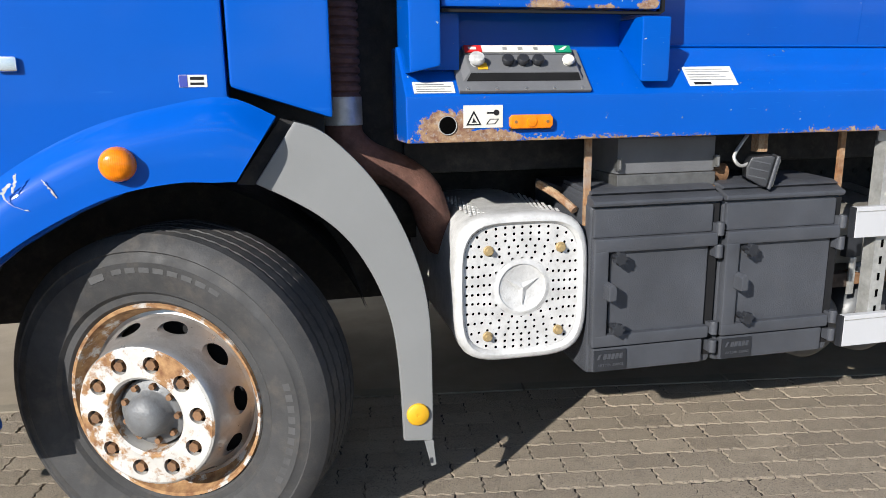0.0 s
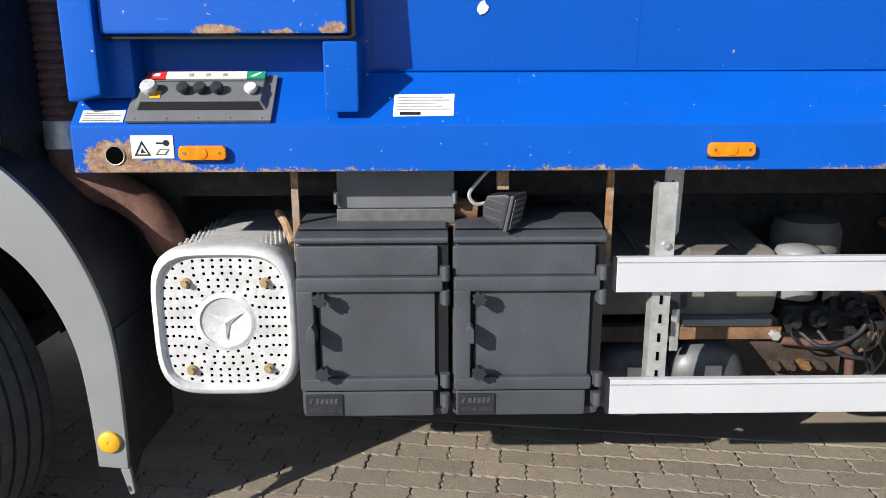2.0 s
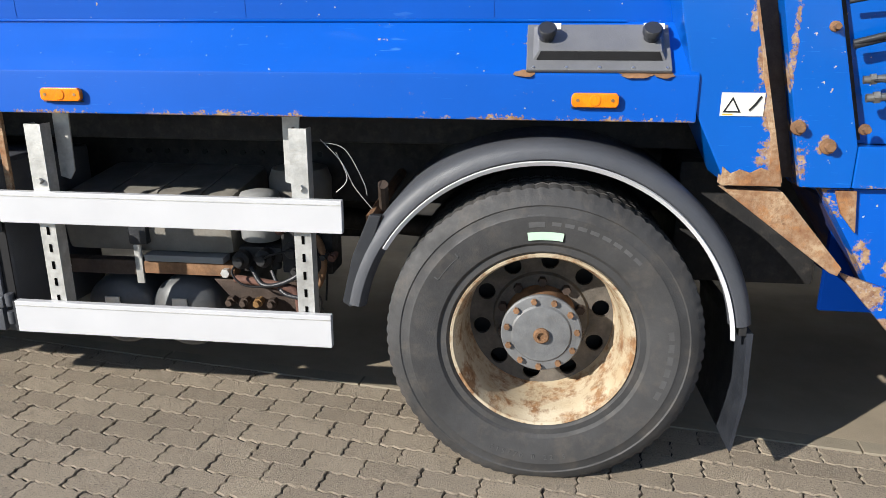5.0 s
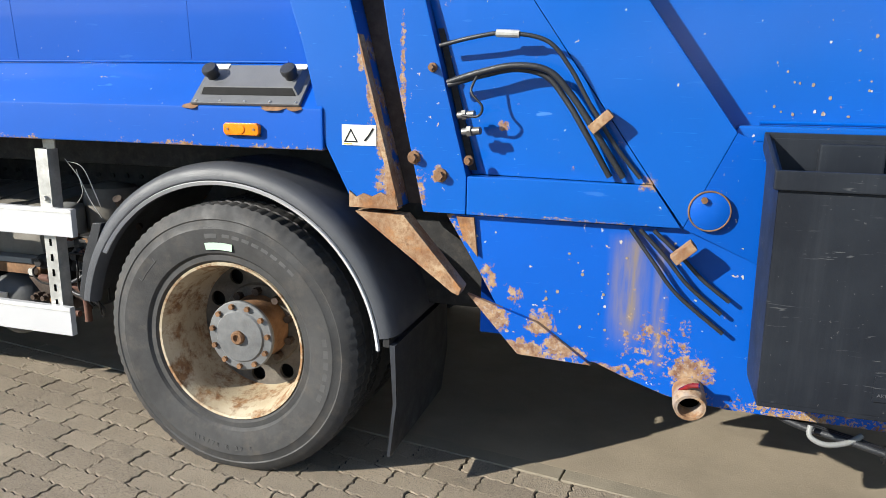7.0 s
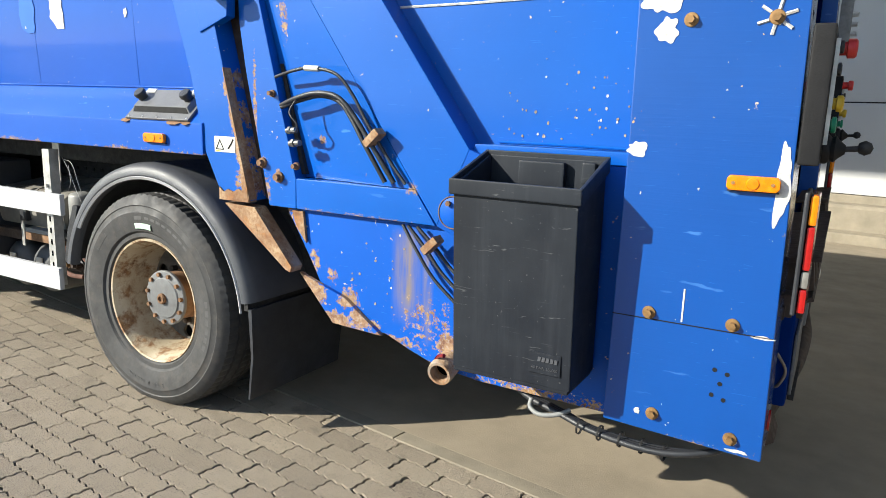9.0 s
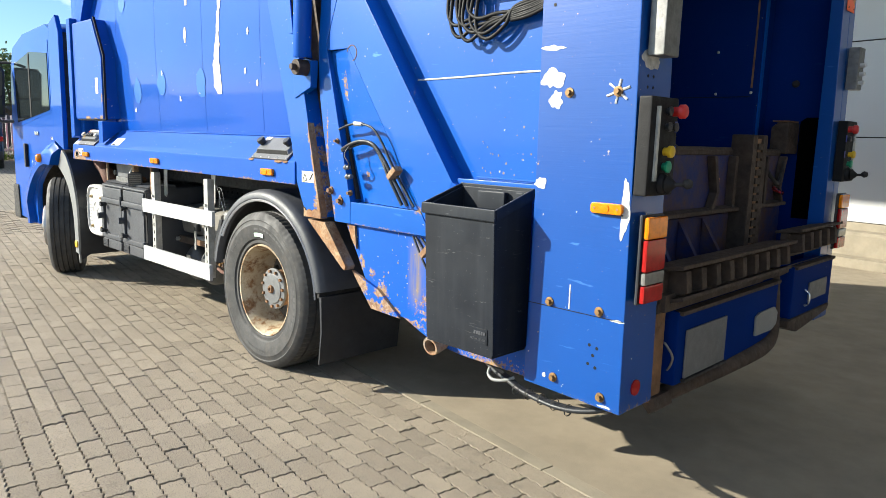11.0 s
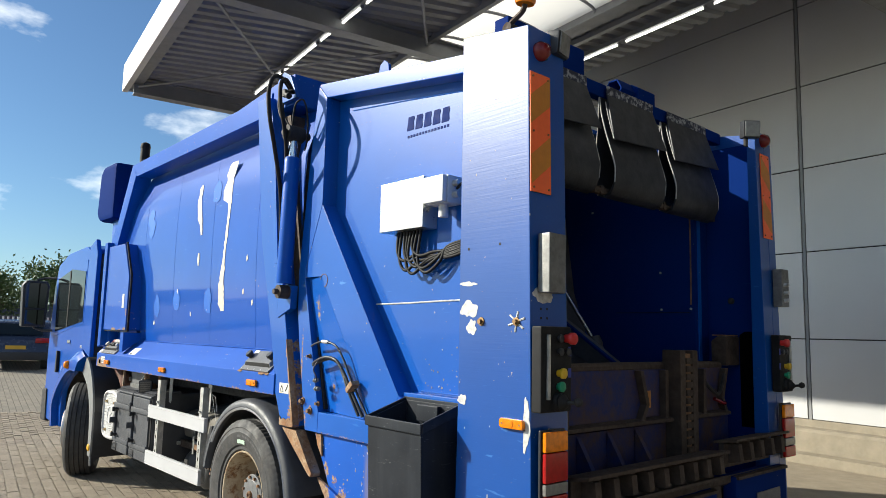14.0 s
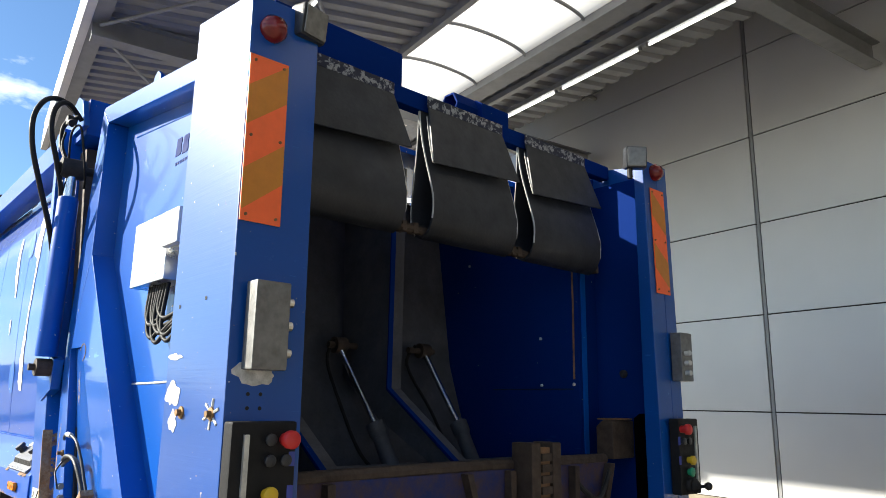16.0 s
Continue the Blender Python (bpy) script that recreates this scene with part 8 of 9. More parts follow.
part("round_cover", Mesh().lathe([(0.058, 0.002), (0.058, -0.005), (0.055, -0.007), (0.0, -0.007)], (5.910, 2.662, 1.098), (0, 1, 0), 36), M_BLUE_HOPPER, TRUCK, "round blue cover plate with a rusty rim", angle=40)
part("cover_rim", ring(Mesh(), 5.910, 1.098, [(0.055, 2.6575), (0.0565, 2.6525), (0.059, 2.6525), (0.0605, 2.6585)], n=40), M_RUST, TRUCK, "rusty rim of the cover")
part("cover_bolt", hexagon(Mesh(), 5.893, 1.130, 2.643, 2.657, 0.010), M_RUST, TRUCK)
pipe = part("drain_pipe", Mesh().lathe([(0.048, 0.09), (0.050, 0.02), (0.046, 0.0), (0.036, 0.0), (0.034, 0.09)], (5.905, 2.60, 0.505), (-0.05, 1.0, 0.22), 28), M_RUST_PALE, TRUCK, "short rusty drain pipe", angle=35)
part("pipe_dark", Mesh().lathe([(0.034, 0.05), (0.0, 0.051)], (5.905, 2.60, 0.505), (-0.05, 1.0, 0.22), 24), M_HOLE_SHADE, pipe)
part("drain_lever", Mesh().tube([(5.875, 2.63, 0.545), (5.90, 2.61, 0.572), (5.925, 2.60, 0.580)], 0.008, 8, 3), M_DARKRED, pipe, "small red lever")
for k in range(3):
    part("bundled_cable", Mesh().tube([(6.05, 2.78, 0.52 - k * 0.012), (6.20, 2.72 + k * 0.012, 0.455), (6.36, 2.66 + k * 0.012, 0.44), (6.50, 2.62 + k * 0.01, 0.425), (6.70, 2.605 + k * 0.015, 0.42), (6.86, 2.64, 0.45), (6.95, 2.72, 0.50)], 0.011, 8, 6), M_PLASTIC, TRUCK, "cable bundle hanging below the tailgate", angle=60)
part("white_hose", Mesh().tube([(6.25, 2.66, 0.475), (6.25, 2.65, 0.445), (6.29, 2.64, 0.43), (6.35, 2.65, 0.44), (6.39, 2.67, 0.46)], 0.0085, 8, 5), M_FENDER, TRUCK, angle=60)
for k in range(5):
    x = 6.44 + k * 0.07
    part("cable_tie", Mesh().lathe([(0.026, -0.004), (0.027, 0), (0.026, 0.004)], (x, 2.625, 0.43 - 0.004 * k), (1, -0.1, -0.05), 10, cap=False), M_INK, TRUCK)

# boxes, lettering and marks on the recessed panel
PY = 2.7645
jb = part("junction_box", Mesh().box(5.745, 6.125, 2.658, PY, 2.225, 2.505), M_STEEL, TRUCK, "square brushed steel junction box", bevel=0.006)
jb2 = part("junction_box", Mesh().box(6.165, 6.325, 2.655, PY, 2.335, 2.482), M_BOXWHITE, TRUCK, "small pale plastic junction box", bevel=0.008)
part("box_lid", Mesh().box(6.167, 6.323, 2.62, 2.652, 2.338, 2.479), M_BOXWHITE, jb2, bevel=0.008)
part("cable_gland", Mesh().cyl((6.245, 2.70, 2.335), (6.245, 2.70, 2.270), 0.026, n=14), M_BOXWHITE, jb2)
for z in (2.38, 2.44):
    part("side_gland", Mesh().cyl((6.325, 2.70, z), (6.365, 2.70, z), 0.018, n=12), M_GALV, jb2)
g = random.Random(21)
for k in range(8):
    x0 = 5.86 + k * 0.028
    dip = g.uniform(0.12, 0.24)
    part("looped_cable", Mesh().tube([(x0, 2.71, 2.225), (x0 + g.uniform(-0.02, 0.02), 2.70, 2.225 - dip * 0.8), (x0 + 0.06, 2.70, 2.20 - dip), (x0 + 0.16, 2.71, 2.16 - dip * 0.55), (6.26, 2.72, 2.06 + k * 0.008), (6.42, 2.73, 2.10 + k * 0.008), (6.52, 2.74, 2.18 + k * 0.01)], 0.009, 7, 6), M_INK, jb, "black looped cable", angle=60)
part("cable_tail", Mesh().tube([(6.345, 2.70, 2.41), (6.42, 2.69, 2.44), (6.54, 2.72, 2.47)], 0.008, 6, 5), M_INK, jb2)
for k in range(5):
    x, zb = 5.838 + k * 0.0755, 2.829 - k * 0.003
    word = Mesh().prism([(x + a, zb + b) for a, b in ((0, 0), (0.012, 0.082), (0.060, 0.082), (0.067, 0.070), (0.060, 0.045), (0.064, 0.010), (0.056, 0))], "y", PY - 0.0015, PY + 0.0005)
    part("lettering_bar", word, M_LOGO, TRUCK, "dark blue bar of a maker's mark")
for k in range(14):
    part("small_lettering_bar", Mesh().box(5.846 + k * 0.0262, 5.862 + k * 0.0262, PY - 0.0012, PY + 0.0005, 2.785, 2.799), M_LOGO, TRUCK, "small bar of faded lettering")
part("weld_seam", Mesh().tube([(5.60, PY, 1.825), (5.9, PY, 1.828), (6.2, PY, 1.835), (6.53, PY, 1.838)], 0.0048, 6, 2), M_PRIMER, TRUCK, "pale weld seam")
part("weld_seam", Mesh().tube([(6.03, PY, 1.352), (6.3, PY, 1.353), (6.53, PY, 1.35)], 0.005, 6, 2), M_BLUE_GATE, TRUCK)
part("panel_bead", Mesh().tube([(5.28, PY, 3.08), (5.9, PY, 3.01), (6.53, PY, 2.93)], 0.004, 6, 2), M_BLUE_GATE, TRUCK)
part("round_mark", ring(Mesh(), 5.18, 1.975, [(0.040, 2.659), (0.040, 2.6575), (0.044, 2.6575), (0.044, 2.659)], -80, 170, 20), M_RUST, TRUCK, "round rusty scratch mark")
part("lifting_lug", Mesh().prism([(5.62, 3.20), (5.64, 3.27), (5.68, 3.29), (5.72, 3.26), (5.73, 3.185)], "y", 2.70, 2.72), M_BLUE, TRUCK, bevel=0.003)

# worn marks on the rear post
WY = 2.5497
chips = [(6.60, 1.895, 0.055, 0.012, 31), (6.607, 1.775, 0.055, 0.045, 32), (6.63, 1.70, 0.035, 0.035, 33), (6.575, 1.368, 0.034, 0.022, 34), (6.968, 1.31, 0.022, 0.105, 35), (6.905, 1.722, 0.018, 0.016, 36),
         (6.915, 0.545, 0.02, 0.018, 37), (6.64, 0.568, 0.010, 0.010, 38), (6.96, 0.862, 0.03, 0.006, 39), (6.93, 0.512, 0.03, 0.006, 41)]
for x, z, rx, rz, sd in chips:
    part("paint_chip", Mesh().prism(blob(x, z, rx * 0.9, rz * 0.9, sd, 64, 0.5), "y", WY - 0.0012, WY + 0.001), M_PRIMER, TRUCK, "bare pale patch in the paint")
for a in range(6):
    t = radians(a * 60 + 20)
    part("star_crack", Mesh().tube([(6.905 + 0.02 * math.cos(t), WY, 1.722 + 0.02 * math.sin(t)), (6.905 + 0.05 * math.cos(t), WY, 1.722 + 0.045 * math.sin(t))], 0.005, 5, 1), M_PRIMER, TRUCK)
part("slit", Mesh().box(6.742, 6.747, WY - 0.001, WY + 0.001, 0.87, 0.97), M_PRIMER, TRUCK)
for x, z in ((6.649, 0.883), (6.884, 0.885), (6.686, 0.568), (6.912, 0.545), (6.690, 1.722), (6.905, 1.722)):
    part("post_bolt", hexagon(Mesh().lathe([(0.020, 0.0), (0.019, -0.004), (0.012, -0.005)], (x, WY, z), (0, 1, 0), 18), x, z, WY - 0.018, WY - 0.003, 0.011), M_BRASS, TRUCK, "rusty bolt with washer")
for x, z in ((6.85, 0.745), (6.885, 0.737), (6.868, 0.705), (6.848, 0.668), (6.882, 0.658), (6.60, 2.06), (6.80, 2.07)):
    part("small_hole", Mesh().lathe([(0.007, -0.001), (0.0, -0.0012)], (x, WY, z), (0, 1, 0), 10), M_INK, TRUCK)
for k in range(44):
    g = random.Random(100 + k)
    x, z = 6.30 + g.gauss(0, 0.16), 1.37 + abs(g.gauss(0, 0.17))
    if not 5.75 < x < 6.52 or z < 1.36:
        continue
    r = g.uniform(0.0016, 0.0044)
    part("rust_spot", Mesh().prism(blob(x, z, r, r * g.uniform(0.9, 1.5), 200 + k, 12, 0.35), "y", PY - 0.0008 - k * 0.00002, PY + 0.0008), M_TAN if k % 5 else M_PRIMER, TRUCK)
for k in range(26):
    g = random.Random(400 + k)
    x, z = g.uniform(5.24, 5.72), g.uniform(0.66, 1.0)
    if z < 1.22 - (x - 5.14) * 1.2 + 0.1 and x < 5.4:
        continue
    r = g.uniform(0.002, 0.005)
    part("rust_spot", Mesh().prism(blob(x, z, r, r * g.uniform(0.9, 1.6), 500 + k, 12, 0.35), "y", 2.6885, 2.6905), M_TAN, TRUCK)

# torn sticker remains and rubbed marks on the container wall
def on_wall(name, pts, mat, label=""):
    """A thin patch that follows the curved wall."""
    zz = [z for _, z in pts]
    m = Mesh()
    n = len(pts)
    m.add([(x, bulge(z) - 0.0030, z) for x, z in pts] + [(sum(x for x, _ in pts) / n, bulge(sum(zz) / n) - 0.0035, sum(zz) / n)], [(i, (i + 1) % n, n) for i in range(n)])
    return part(name, m, mat, TRUCK, label)


def shred(rows, seed):
    """A torn strip of old sticker with ragged edges. rows: (z, x left, x right)."""
    g = random.Random(seed)
    m, left, right = Mesh(), [], []
    for (za, la, ra), (zb, lb, rb) in zip(rows, rows[1:]):
        steps = max(2, int((zb - za) / 0.022))
        for k in range(steps):
            t = k / steps
            z = za + (zb - za) * t
            left.append((la + (lb - la) * t + g.gauss(0, 0.004), z))
            right.append((ra + (rb - ra) * t + g.gauss(0, 0.004), z))
    n = len(left)
    m.add([(x, bulge(z) - 0.003, z) for x, z in left + right], [(k, k + 1, n + k + 1, n + k) for k in range(n - 1)])
    part("sticker_shred", m, M_SHRED, TRUCK, "torn white sticker shred")


shred([(1.80, 3.51, 3.565), (1.86, 3.46, 3.565), (2.0, 3.455, 3.55), (2.12, 3.49, 3.56), (2.22, 3.52, 3.56), (2.40, 3.545, 3.585), (2.60, 3.56, 3.60), (2.68, 3.55, 3.605), (2.72, 3.46, 3.605), (2.80, 3.44, 3.60), (2.88, 3.50, 3.61), (2.93, 3.48, 3.63), (3.0, 3.51, 3.66), (3.05, 3.60, 3.67)], 50)
shred([(2.46, 3.05, 3.075), (2.54, 3.02, 3.07), (2.60, 2.97, 3.06), (2.68, 2.94, 3.03), (2.78, 2.93, 3.0), (2.88, 2.955, 3.01), (2.94, 2.985, 3.0)], 51)
shred([(2.19, 3.03, 3.045), (2.25, 3.01, 3.06), (2.33, 3.03, 3.045)], 52)
for x, z in ((3.90, 1.95), (4.05, 1.86), (3.95, 2.2), (2.60, 1.98), (2.9, 1.78)):
    on_wall("sticker_shred", blob(x, z, 0.012, 0.022, int(x * 77), 16, 0.6), M_SHRED)
M_RUB = paint("rubbed_blue_paint", (0.012, 0.12, 0.50), rough=0.6, coat=0.9, coat_rough=0.15)
for x, z in ((2.575, 1.90), (3.313, 2.80), (1.80, 2.72), (1.85, 2.62), (2.10, 1.86), (3.25, 1.88)):
    on_wall("rubbed_mark", blob(x, z, 0.075, 0.10, int(x * 31), 20, 0.3), M_RUB, "matt rubbed patch in the paint")
for x in (1.70, 2.50, 3.30, 4.10):
    part("wall_seam", Mesh().tube([(x, bulge(z) - 0.001, z) for z in (1.53, 2.0, 2.4, 2.8, 3.1)], 0.0006, 4, 2), M_BLUE_BODY, TRUCK)
part("chip", Mesh().prism(blob(2.03, 1.70, 0.018, 0.018, 61, 10, 0.5), "y", bulge(1.7) - 0.003, bulge(1.7) - 0.001), M_STICKER, TRUCK)
part("locker_sticker", Mesh().box(1.50, 1.56, 2.6180, 2.6195, 1.84, 1.98), M_STICKER, TRUCK, "white sticker on the locker")


# ---- rear of the truck: lamps, boards, control boxes ----
def post_x(z):
    return 7.0 - 0.015 * (z - 0.5) / 1.1 if z < 1.6 else 6.985 - 0.030 * (z - 1.6) / 1.455


def board(y0, y1, z0, z1, flip):
    """Orange and ochre striped reflective board."""
    x0, x1 = post_x(z0) + 0.002, post_x(z1) + 0.002
    base = Mesh().add([(x0, y0, z0), (x0, y1, z0), (x1, y1, z1), (x1, y0, z1), (x0 + 0.005, y0, z0), (x0 + 0.005, y1, z0), (x1 + 0.005, y1, z1), (x1 + 0.005, y0, z1)],
                      [(0, 1, 2, 3), (4, 5, 6, 7), (0, 1, 5, 4), (1, 2, 6, 5), (2, 3, 7, 6), (3, 0, 4, 7)])
    b = part("marker_board", base, M_REFL_O, TRUCK, "orange and ochre striped reflective board", bevel=0.002)
    for k in range(2):
        za = z0 + (z1 - z0) * (0.06 + 0.50 * k)
        h, rise_z = (z1 - z0) * 0.24, (y1 - y0) * 0.75
        ya, yb = (y0, y1) if not flip else (y1, y0)
        pts = [(ya + 0.002 * (1 if not flip else -1), za), (yb - 0.002 * (1 if not flip else -1), za + rise_z), (yb - 0.002 * (1 if not flip else -1), za + rise_z + h), (ya + 0.002 * (1 if not flip else -1), za + h)]
        part("stripe", Mesh().add([(post_x(min(z, z1)) + 0.0085, y, min(z, z1 - 0.004)) for y, z in pts], [(0, 1, 2, 3)]), M_REFL_Y, b, "ochre stripe")
    for y in (y0 + 0.018, y1 - 0.018):
        for z in (z0 + 0.02, (z0 + z1) / 2, z1 - 0.02):
            part("rivet", Mesh().cyl((post_x(z) + 0.006, y, z), (post_x(z) + 0.011, y, z), 0.005, n=8), M_RUST, b)


board(2.553, 2.690, 2.290, 2.838, False)
board(4.868, 5.000, 2.335, 2.905, True)
for y, z in ((2.625, 2.945), (4.925, 3.0)):
    part("red_lamp", Mesh().lathe([(0.045, 0), (0.046, 0.02), (0.040, 0.028), (0.030, 0.045), (0.0, 0.055)], (6.957, y, z), (1, 0, 0), 28), M_DARKRED, TRUCK, "round red rear lamp", angle=50)
for y, z, turn in ((2.768, 3.015, 12), (4.72, 3.035, -42)):
    m = pose(6.985, y, z, 0, 6, turn)
    l = part("work_lamp", Mesh().box(-0.07, 0.0, -0.056, 0.056, -0.058, 0.058).moved(m), M_PLASTIC, TRUCK, "square rear work lamp", bevel=0.012)
    part("lamp_glass", Mesh().box(0.001, 0.008, -0.048, 0.048, -0.050, 0.050).moved(m), M_CLEAR, l, "clear lamp glass", bevel=0.006)
    part("lamp_foot", Mesh().cyl((6.94, y, z - 0.11), (6.94, y, z - 0.05), 0.014, n=10), M_DARK, l)
gb = part("connection_box", Mesh().box(6.99, 7.055, 2.587, 2.700, 1.848, 2.105), M_DULL, TRUCK, "grey metal connection box", bevel=0.006)
for z in (1.90, 1.98, 2.05):
    part("gland", Mesh().cyl((7.02, 2.70, z), (7.02, 2.725, z), 0.014, n=10), M_STEEL, gb)
part("bare_patch", Mesh().add([(post_x(z) + 0.0015, y, z) for y, z in blob(2.64, 1.835, 0.065, 0.035, 70, 22, 0.5)], [tuple(range(22))]), M_PRIMER, TRUCK, "bare patch below the box")
gb = part("connection_box", Mesh().box(6.985, 7.045, 4.955, 5.065, 1.89, 2.135), M_DULL, TRUCK, "grey metal connection box", bevel=0.006)
for z in (1.93, 1.98, 2.03):
    part("gland", Mesh().cyl((7.045, 4.99, z), (7.075, 4.985, z), 0.013, n=10), M_BOXWHITE, gb)

for side, (ya, yb) in enumerate(((2.548, 2.752), (4.885, 5.075))):
    s = 1 if side == 0 else -1
    y_out, y_in = (ya, yb) if side == 0 else (yb, ya)
    cb = part("rear_control_box", Mesh().box(6.992, 7.045, ya, yb, 1.345, 1.705), M_BLACKBOX, TRUCK, "black rear control box with coloured buttons", bevel=0.008)
    part("grab_strip", Mesh().box(7.046, 7.056, y_out + s * 0.035, y_out + s * 0.050, 1.40, 1.67) if s > 0 else Mesh().box(7.046, 7.056, y_out - 0.050, y_out - 0.035, 1.40, 1.67), M_GALV, cb, "grey metal strip")
    for dy, z, mat, r, h, lab in ((0.165, 1.655, M_REDBTN, 0.026, 0.050, "red mushroom button"), (0.115, 1.655, M_PLASTIC, 0.017, 0.02, ""), (0.115, 1.598, M_PLASTIC, 0.017, 0.02, ""), (0.165, 1.598, M_PLASTIC, 0.017, 0.02, ""),
                                  (0.115, 1.508, M_YELBTN, 0.022, 0.036, "yellow button"), (0.115, 1.452, M_GREENBTN, 0.022, 0.026, "green button")):
        y = y_out + s * dy
        part("button", Mesh().lathe([(r * 0.7, 0), (r * 0.7, h * 0.5), (r, h * 0.55), (r, h * 0.9), (r * 0.8, h), (0, h * 1.03)], (7.045, y, z), (1, 0, 0), 20), mat, cb, lab, angle=50)
    for z in (1.60, 1.508):
        y = y_out + s * 0.18
        part("symbol_label", Mesh().box(7.0455, 7.0465, min(y, y + s * 0.02), max(y, y + s * 0.02), z - 0.02, z + 0.02), M_BLUEINK, cb)
    y = y_out + s * 0.11
    part("joystick_boot", Mesh().lathe([(0.040, 0), (0.040, 0.012), (0.032, 0.02), (0.036, 0.03), (0.024, 0.04), (0.012, 0.055)], (7.045, y, 1.388), (1, 0, 0), 24), M_INK, cb, angle=50)
    part("joystick", Mesh().cyl((7.09, y, 1.388), (7.135, y + s * 0.01, 1.392), 0.008, n=10).lathe([(0, -0.02), (0.014, -0.014), (0.02, 0), (0.014, 0.014), (0, 0.02)], (7.145, y + s * 0.01, 1.394), (1, 0, 0), 16), M_DARK, cb, angle=60)
    tl = part("tail_lamp", Mesh().box(7.022, 7.035, ya + 0.012, ya + 0.175 if s > 0 else yb - 0.012, 0.935, 1.275), M_PLASTIC, TRUCK, "tall rear lamp cluster, amber over red", bevel=0.006)
    l0, l1 = (ya + 0.020, ya + 0.168) if s > 0 else (ya + 0.022, yb - 0.020)
    for z0, z1, mat in ((1.185, 1.268, M_AMBER), (1.062, 1.183, M_REDLENS), (1.012, 1.060, M_CLEAR), (0.942, 1.010, M_REDLENS)):
        part("lens", Mesh().box(7.036, 7.058, l0, l1, z0, z1), mat, tl, "lamp lens", bevel=0.008)
    yr = y_out + s * 0.11
    part("round_reflector", Mesh().lathe([(0.032, 0), (0.032, 0.006), (0.0, 0.008)], (7.0, yr, 0.585), (1, 0, 0), 24), M_REDLENS, TRUCK, "round red reflector")
for y, z in ((2.62, 1.78), (2.66, 1.78), (2.62, 1.74), (2.66, 1.74)):
    part("small_hole", Mesh().cyl((post_x(z) - 0.002, y, z), (post_x(z) + 0.001, y, z), 0.006, n=8), M_INK, TRUCK)
beacon = part("beacon", Mesh().lathe([(0.045, 0), (0.05, 0.01), (0.05, 0.06), (0.04, 0.08), (0.0, 0.09)], (6.80, 2.70, 3.255), (0.15, 0, 1), 24), M_AMBER, TRUCK, "amber beacon on a bent bracket", angle=50)
part("beacon_arm", Mesh().tube([(6.66, 2.70, 3.10), (6.70, 2.70, 3.18), (6.78, 2.70, 3.22), (6.80, 2.70, 3.255)], 0.014, 8, 4).cyl((6.70, 2.68, 3.16), (6.70, 2.74, 3.16), 0.03, n=12), M_RUST_DARK, beacon)


# ---- litter bin hung on the tailgate ----
bin_ob = thing("litter_bin", (6.27, 2.55, 0.63), "open black plastic litter bin hung on the tailgate", "litter bin")
T = 0.012
bf, bb = 2.405, 2.655
x0b, x1b = 6.045, 6.455
low = [(x0b + 0.012, bf + 0.02), (x1b + 0.006, bf + 0.02), (x1b + 0.006, bb), (x0b + 0.012, bb)]
up = [(x0b, bf), (x1b, bf), (x1b, bb), (x0b, bb)]
for name, i, j in (("front_wall", 0, 1), ("side_wall", 1, 2), ("back_wall", 2, 3), ("side_wall", 3, 0)):
    a, b, c, d = low[i], low[j], up[j], up[i]
    cx, cy = (x0b + x1b) / 2, (bf + bb) / 2
    inn = lambda p: (p[0] + (T if p[0] < cx else -T), p[1] + (T if p[1] < cy else -T))
    za = [1.235 if p[1] < cy else 1.315 for p in (c, d)]
    m = Mesh().add([(*a, 0.625), (*b, 0.625), (*c, za[0]), (*d, za[1]), (*inn(a), 0.625), (*inn(b), 0.625), (*inn(c), za[0]), (*inn(d), za[1])],
                   [(0, 1, 2, 3), (4, 5, 6, 7), (0, 1, 5, 4), (1, 2, 6, 5), (2, 3, 7, 6), (3, 0, 4, 7)])
    part(name, m, M_BIN, bin_ob, bevel=0.004)
part("bin_floor", Mesh().box(x0b + 0.014, x1b, bf + 0.022, bb - 0.002, 0.612, 0.632), M_BIN, bin_ob, bevel=0.004)
R = 0.012
part("rim", Mesh().add([(x0b - R, bf - R, 1.20), (x1b + R, bf - R, 1.20), (x1b + R, bf - R, 1.25), (x0b - R, bf - R, 1.25), (x0b - R, bf, 1.20), (x1b + R, bf, 1.20), (x1b + R, bf, 1.25), (x0b - R, bf, 1.25)],
                       [(0, 1, 2, 3), (4, 5, 6, 7), (0, 1, 5, 4), (1, 2, 6, 5), (2, 3, 7, 6), (3, 0, 4, 7)]), M_BIN, bin_ob, bevel=0.006)
for x in (x0b - R, x1b):
    part("rim", Mesh().add([(x, bf, 1.20), (x + R, bf, 1.20), (x + R, bb, 1.28), (x, bb, 1.28), (x, bf, 1.25), (x + R, bf, 1.25), (x + R, bb, 1.33), (x, bb, 1.33)],
                           [(0, 1, 2, 3), (4, 5, 6, 7), (0, 1, 5, 4), (1, 2, 6, 5), (2, 3, 7, 6), (3, 0, 4, 7)]), M_BIN, bin_ob, bevel=0.004)
part("rim", Mesh().box(x0b - R, x1b + R, bb - 0.01, bb + 0.002, 1.28, 1.33), M_BIN, bin_ob, bevel=0.004)
part("hook_plate", Mesh().box(6.17, 6.33, bb - 0.04, bb - 0.013, 1.22, 1.305), M_BIN, bin_ob, "raised hanging plate inside", bevel=0.008)
part("hook_plate", Mesh().box(6.385, 6.43, bb - 0.035, bb - 0.013, 1.24, 1.31), M_BIN, bin_ob, bevel=0.008)
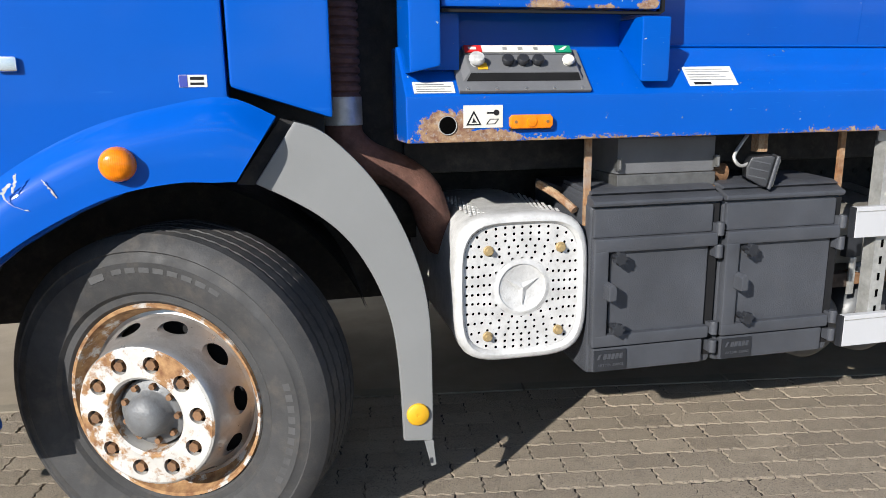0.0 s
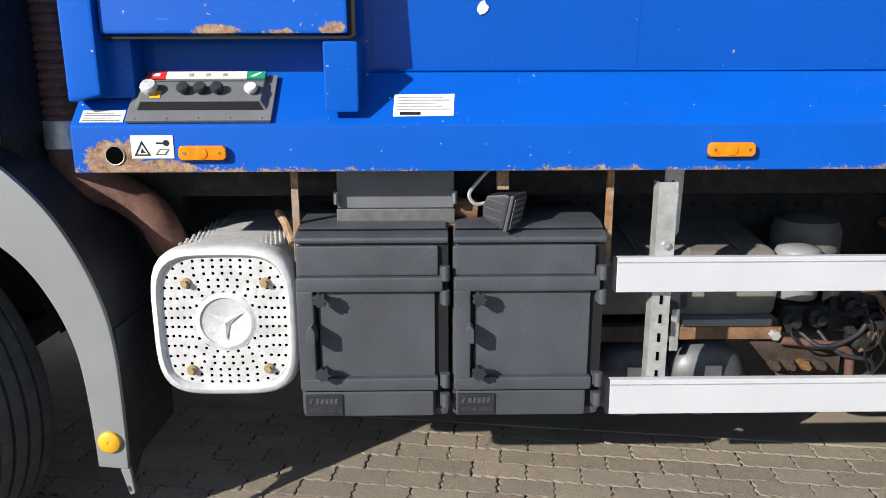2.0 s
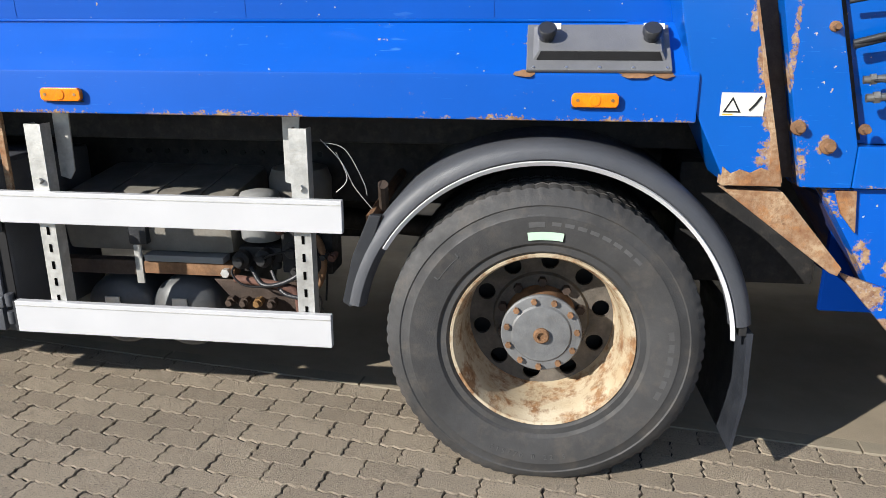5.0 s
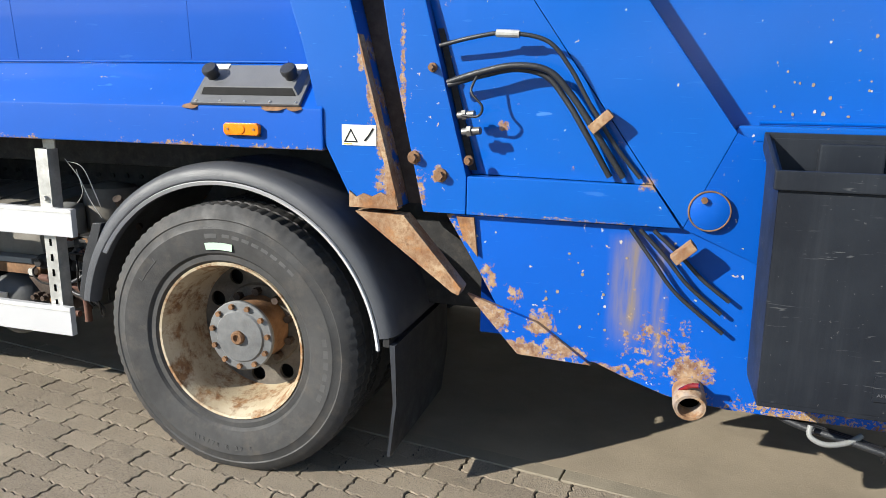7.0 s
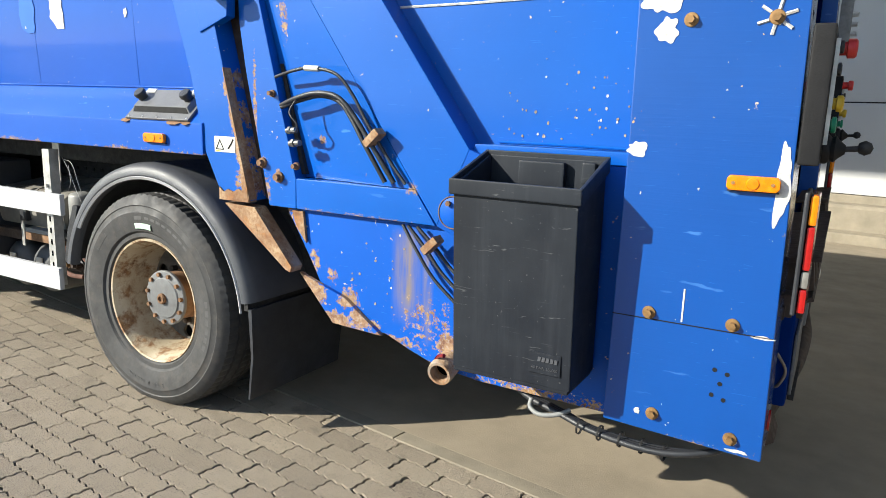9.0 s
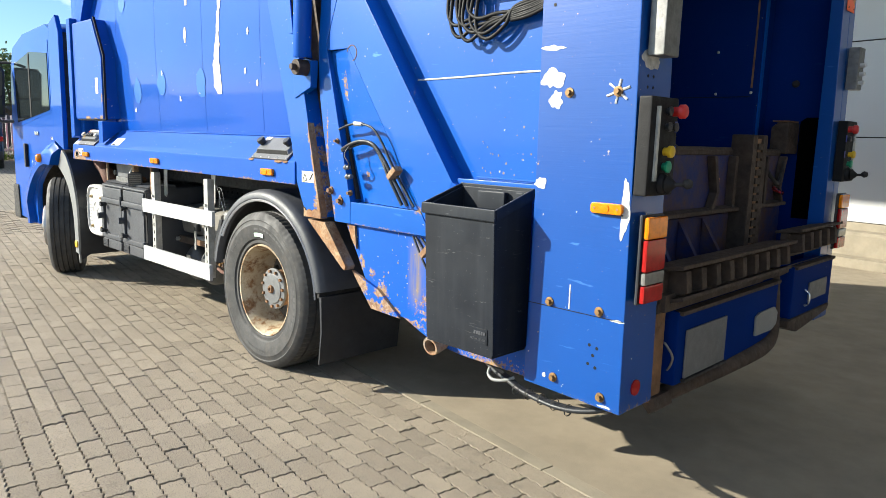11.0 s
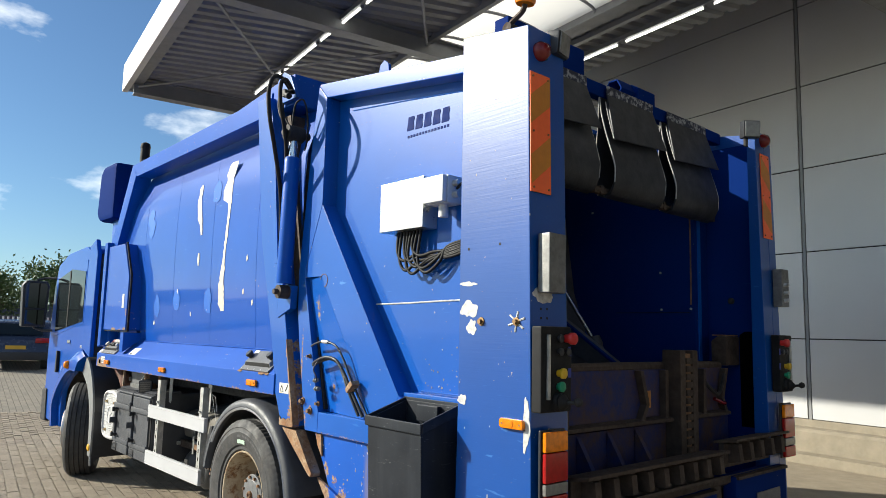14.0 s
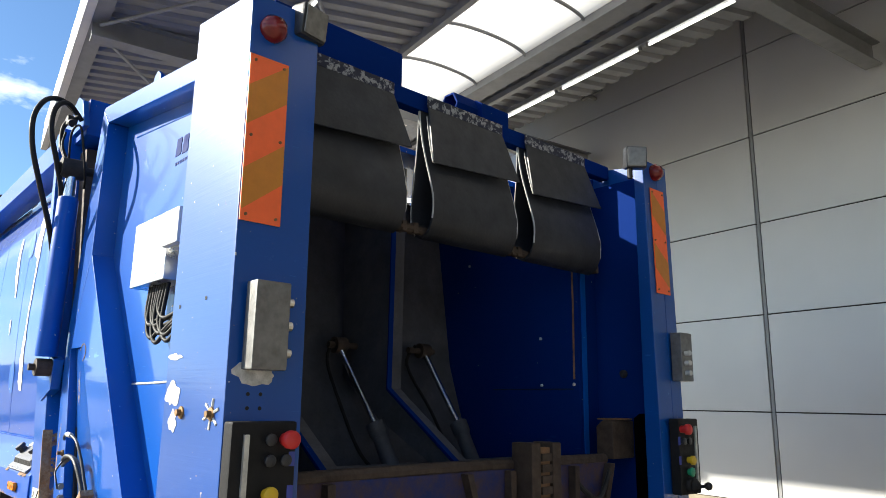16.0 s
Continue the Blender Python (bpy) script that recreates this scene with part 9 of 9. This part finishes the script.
bp = part("maker_plate", Mesh().box(6.325, 6.43, 2.4185, 2.4225, 0.668, 0.735), M_BIN, bin_ob, bevel=0.001)
word = Mesh()
for k in range(5):
    word.prism([(6.355 + k * 0.0135, 0.708), (6.357 + k * 0.0135, 0.722), (6.367 + k * 0.0135, 0.722), (6.365 + k * 0.0135, 0.708)], "y", 2.4155, 2.4195)
part("embossed_bars", word, M_BOX, bp)
part("article_number", letters("ART.NR. 550000", 0.0125, Matrix.Translation((6.378, 2.419, 0.682)), 0.002), M_BOX, bp, "embossed article number")
for x, z in ((6.10, 0.0), (6.40, 0.0)):
    part("hang_bolt", Mesh().cyl((x, bb - 0.014, 1.18), (x, 2.69, 1.18), 0.012, n=10), M_RUST, bin_ob)

# ---- paving stones ----
LONG, ROW = 0.2125, 0.1075


def paver_outline(fine):
    """Half a zigzag on every side, so that the stones lock into one another."""
    a, b = LONG / 2 - 0.0030, ROW / 2 - 0.0028
    if not fine:
        return [(-a, -b), (0, -b + 0.002), (a, -b), (a + 0.004, 0), (a, b), (0, b - 0.002), (-a, b), (-a + 0.004, 0)]
    wave = lambda t, k, w: w * math.sin(2 * math.pi * k * t)
    out = []
    for i in range(12):
        t = i / 12
        out.append((-a + 2 * a * t, -b + wave(t + 0.04, 4, 0.0064)))
    for t in (0, 0.2, 0.4, 0.6, 0.8):
        out.append((a + wave(t, 2, 0.0064), -b + 2 * b * t))
    for i in range(12):
        t = 1 - i / 12
        out.append((-a + 2 * a * t, b + wave(t + 0.04, 4, 0.0064)))
    for t in (1, 0.8, 0.6, 0.4, 0.2):
        out.append((-a + wave(t, 2, 0.0064), -b + 2 * b * t))
    return out


def paver_mesh(fine):
    p = paver_outline(fine)
    n = len(p)
    if fine:
        v = [(x, y, -0.03) for x, y in p] + [(x, y, -0.004) for x, y in p] + [(x * 0.978, y * 0.955, 0.0) for x, y in p]
        f = [(i, (i + 1) % n, n + (i + 1) % n, n + i) for i in range(n)] + [(n + i, n + (i + 1) % n, 2 * n + (i + 1) % n, 2 * n + i) for i in range(n)] + [tuple(range(2 * n, 3 * n))]
    else:
        v = [(x, y, -0.02) for x, y in p] + [(x, y, 0.0) for x, y in p]
        f = [(i, (i + 1) % n, n + (i + 1) % n, n + i) for i in range(n)] + [tuple(range(n, 2 * n))]
    return v, f


PV, PF = paver_mesh(True)
SV, SF = paver_mesh(False)
paver_data = Mesh().add(PV, PF).data("paver", M_PAVER, angle=20)
g = random.Random(11)
field = Mesh()
count = 0
row = 0
v0 = 3.715 - ROW / 2
while v0 > -5.0:
    u0 = -6.1 + (LONG / 2 if row % 2 else 0)
    while u0 < 13:
        tilt = (g.gauss(0, 0.0015), g.gauss(0, 0.0045), g.gauss(0, 0.0032), g.gauss(0, 0.006))
        m = TURNED @ Matrix.Translation((u0 + g.gauss(0, 0.0012), v0 + g.gauss(0, 0.0008), tilt[0])) @ Euler((tilt[2] * 2, tilt[1], tilt[3])).to_matrix().to_4x4()
        m = Matrix.Translation((0, 0, rise((m.translation).x))) @ m
        near = 1.2 < v0 < 3.5 and 0.2 < u0 < 7.6
        if 2.05 < v0 < 3.3 and 3.6 < u0 < 8.4 and count < 300:
            ob = hang(new("paver", paver_data), pavement)
            ob.matrix_basis = m
            count += 1
        else:
            vv, ff = (PV, PF) if near or -3.0 < u0 < 11 and v0 > -3.0 else (SV, SF)
            field.add([m @ Vector(p) for p in vv], ff)
        u0 += LONG
    v0 -= ROW
    row += 1
me = bpy.data.meshes.new("paver_field")
me.from_pydata(field.v, [], field.f)
me.materials.append(M_PAVER_FIELD)
tagged(hang(new("paver_field", me), pavement), "grey brown interlocking pavers", kind="stuff")
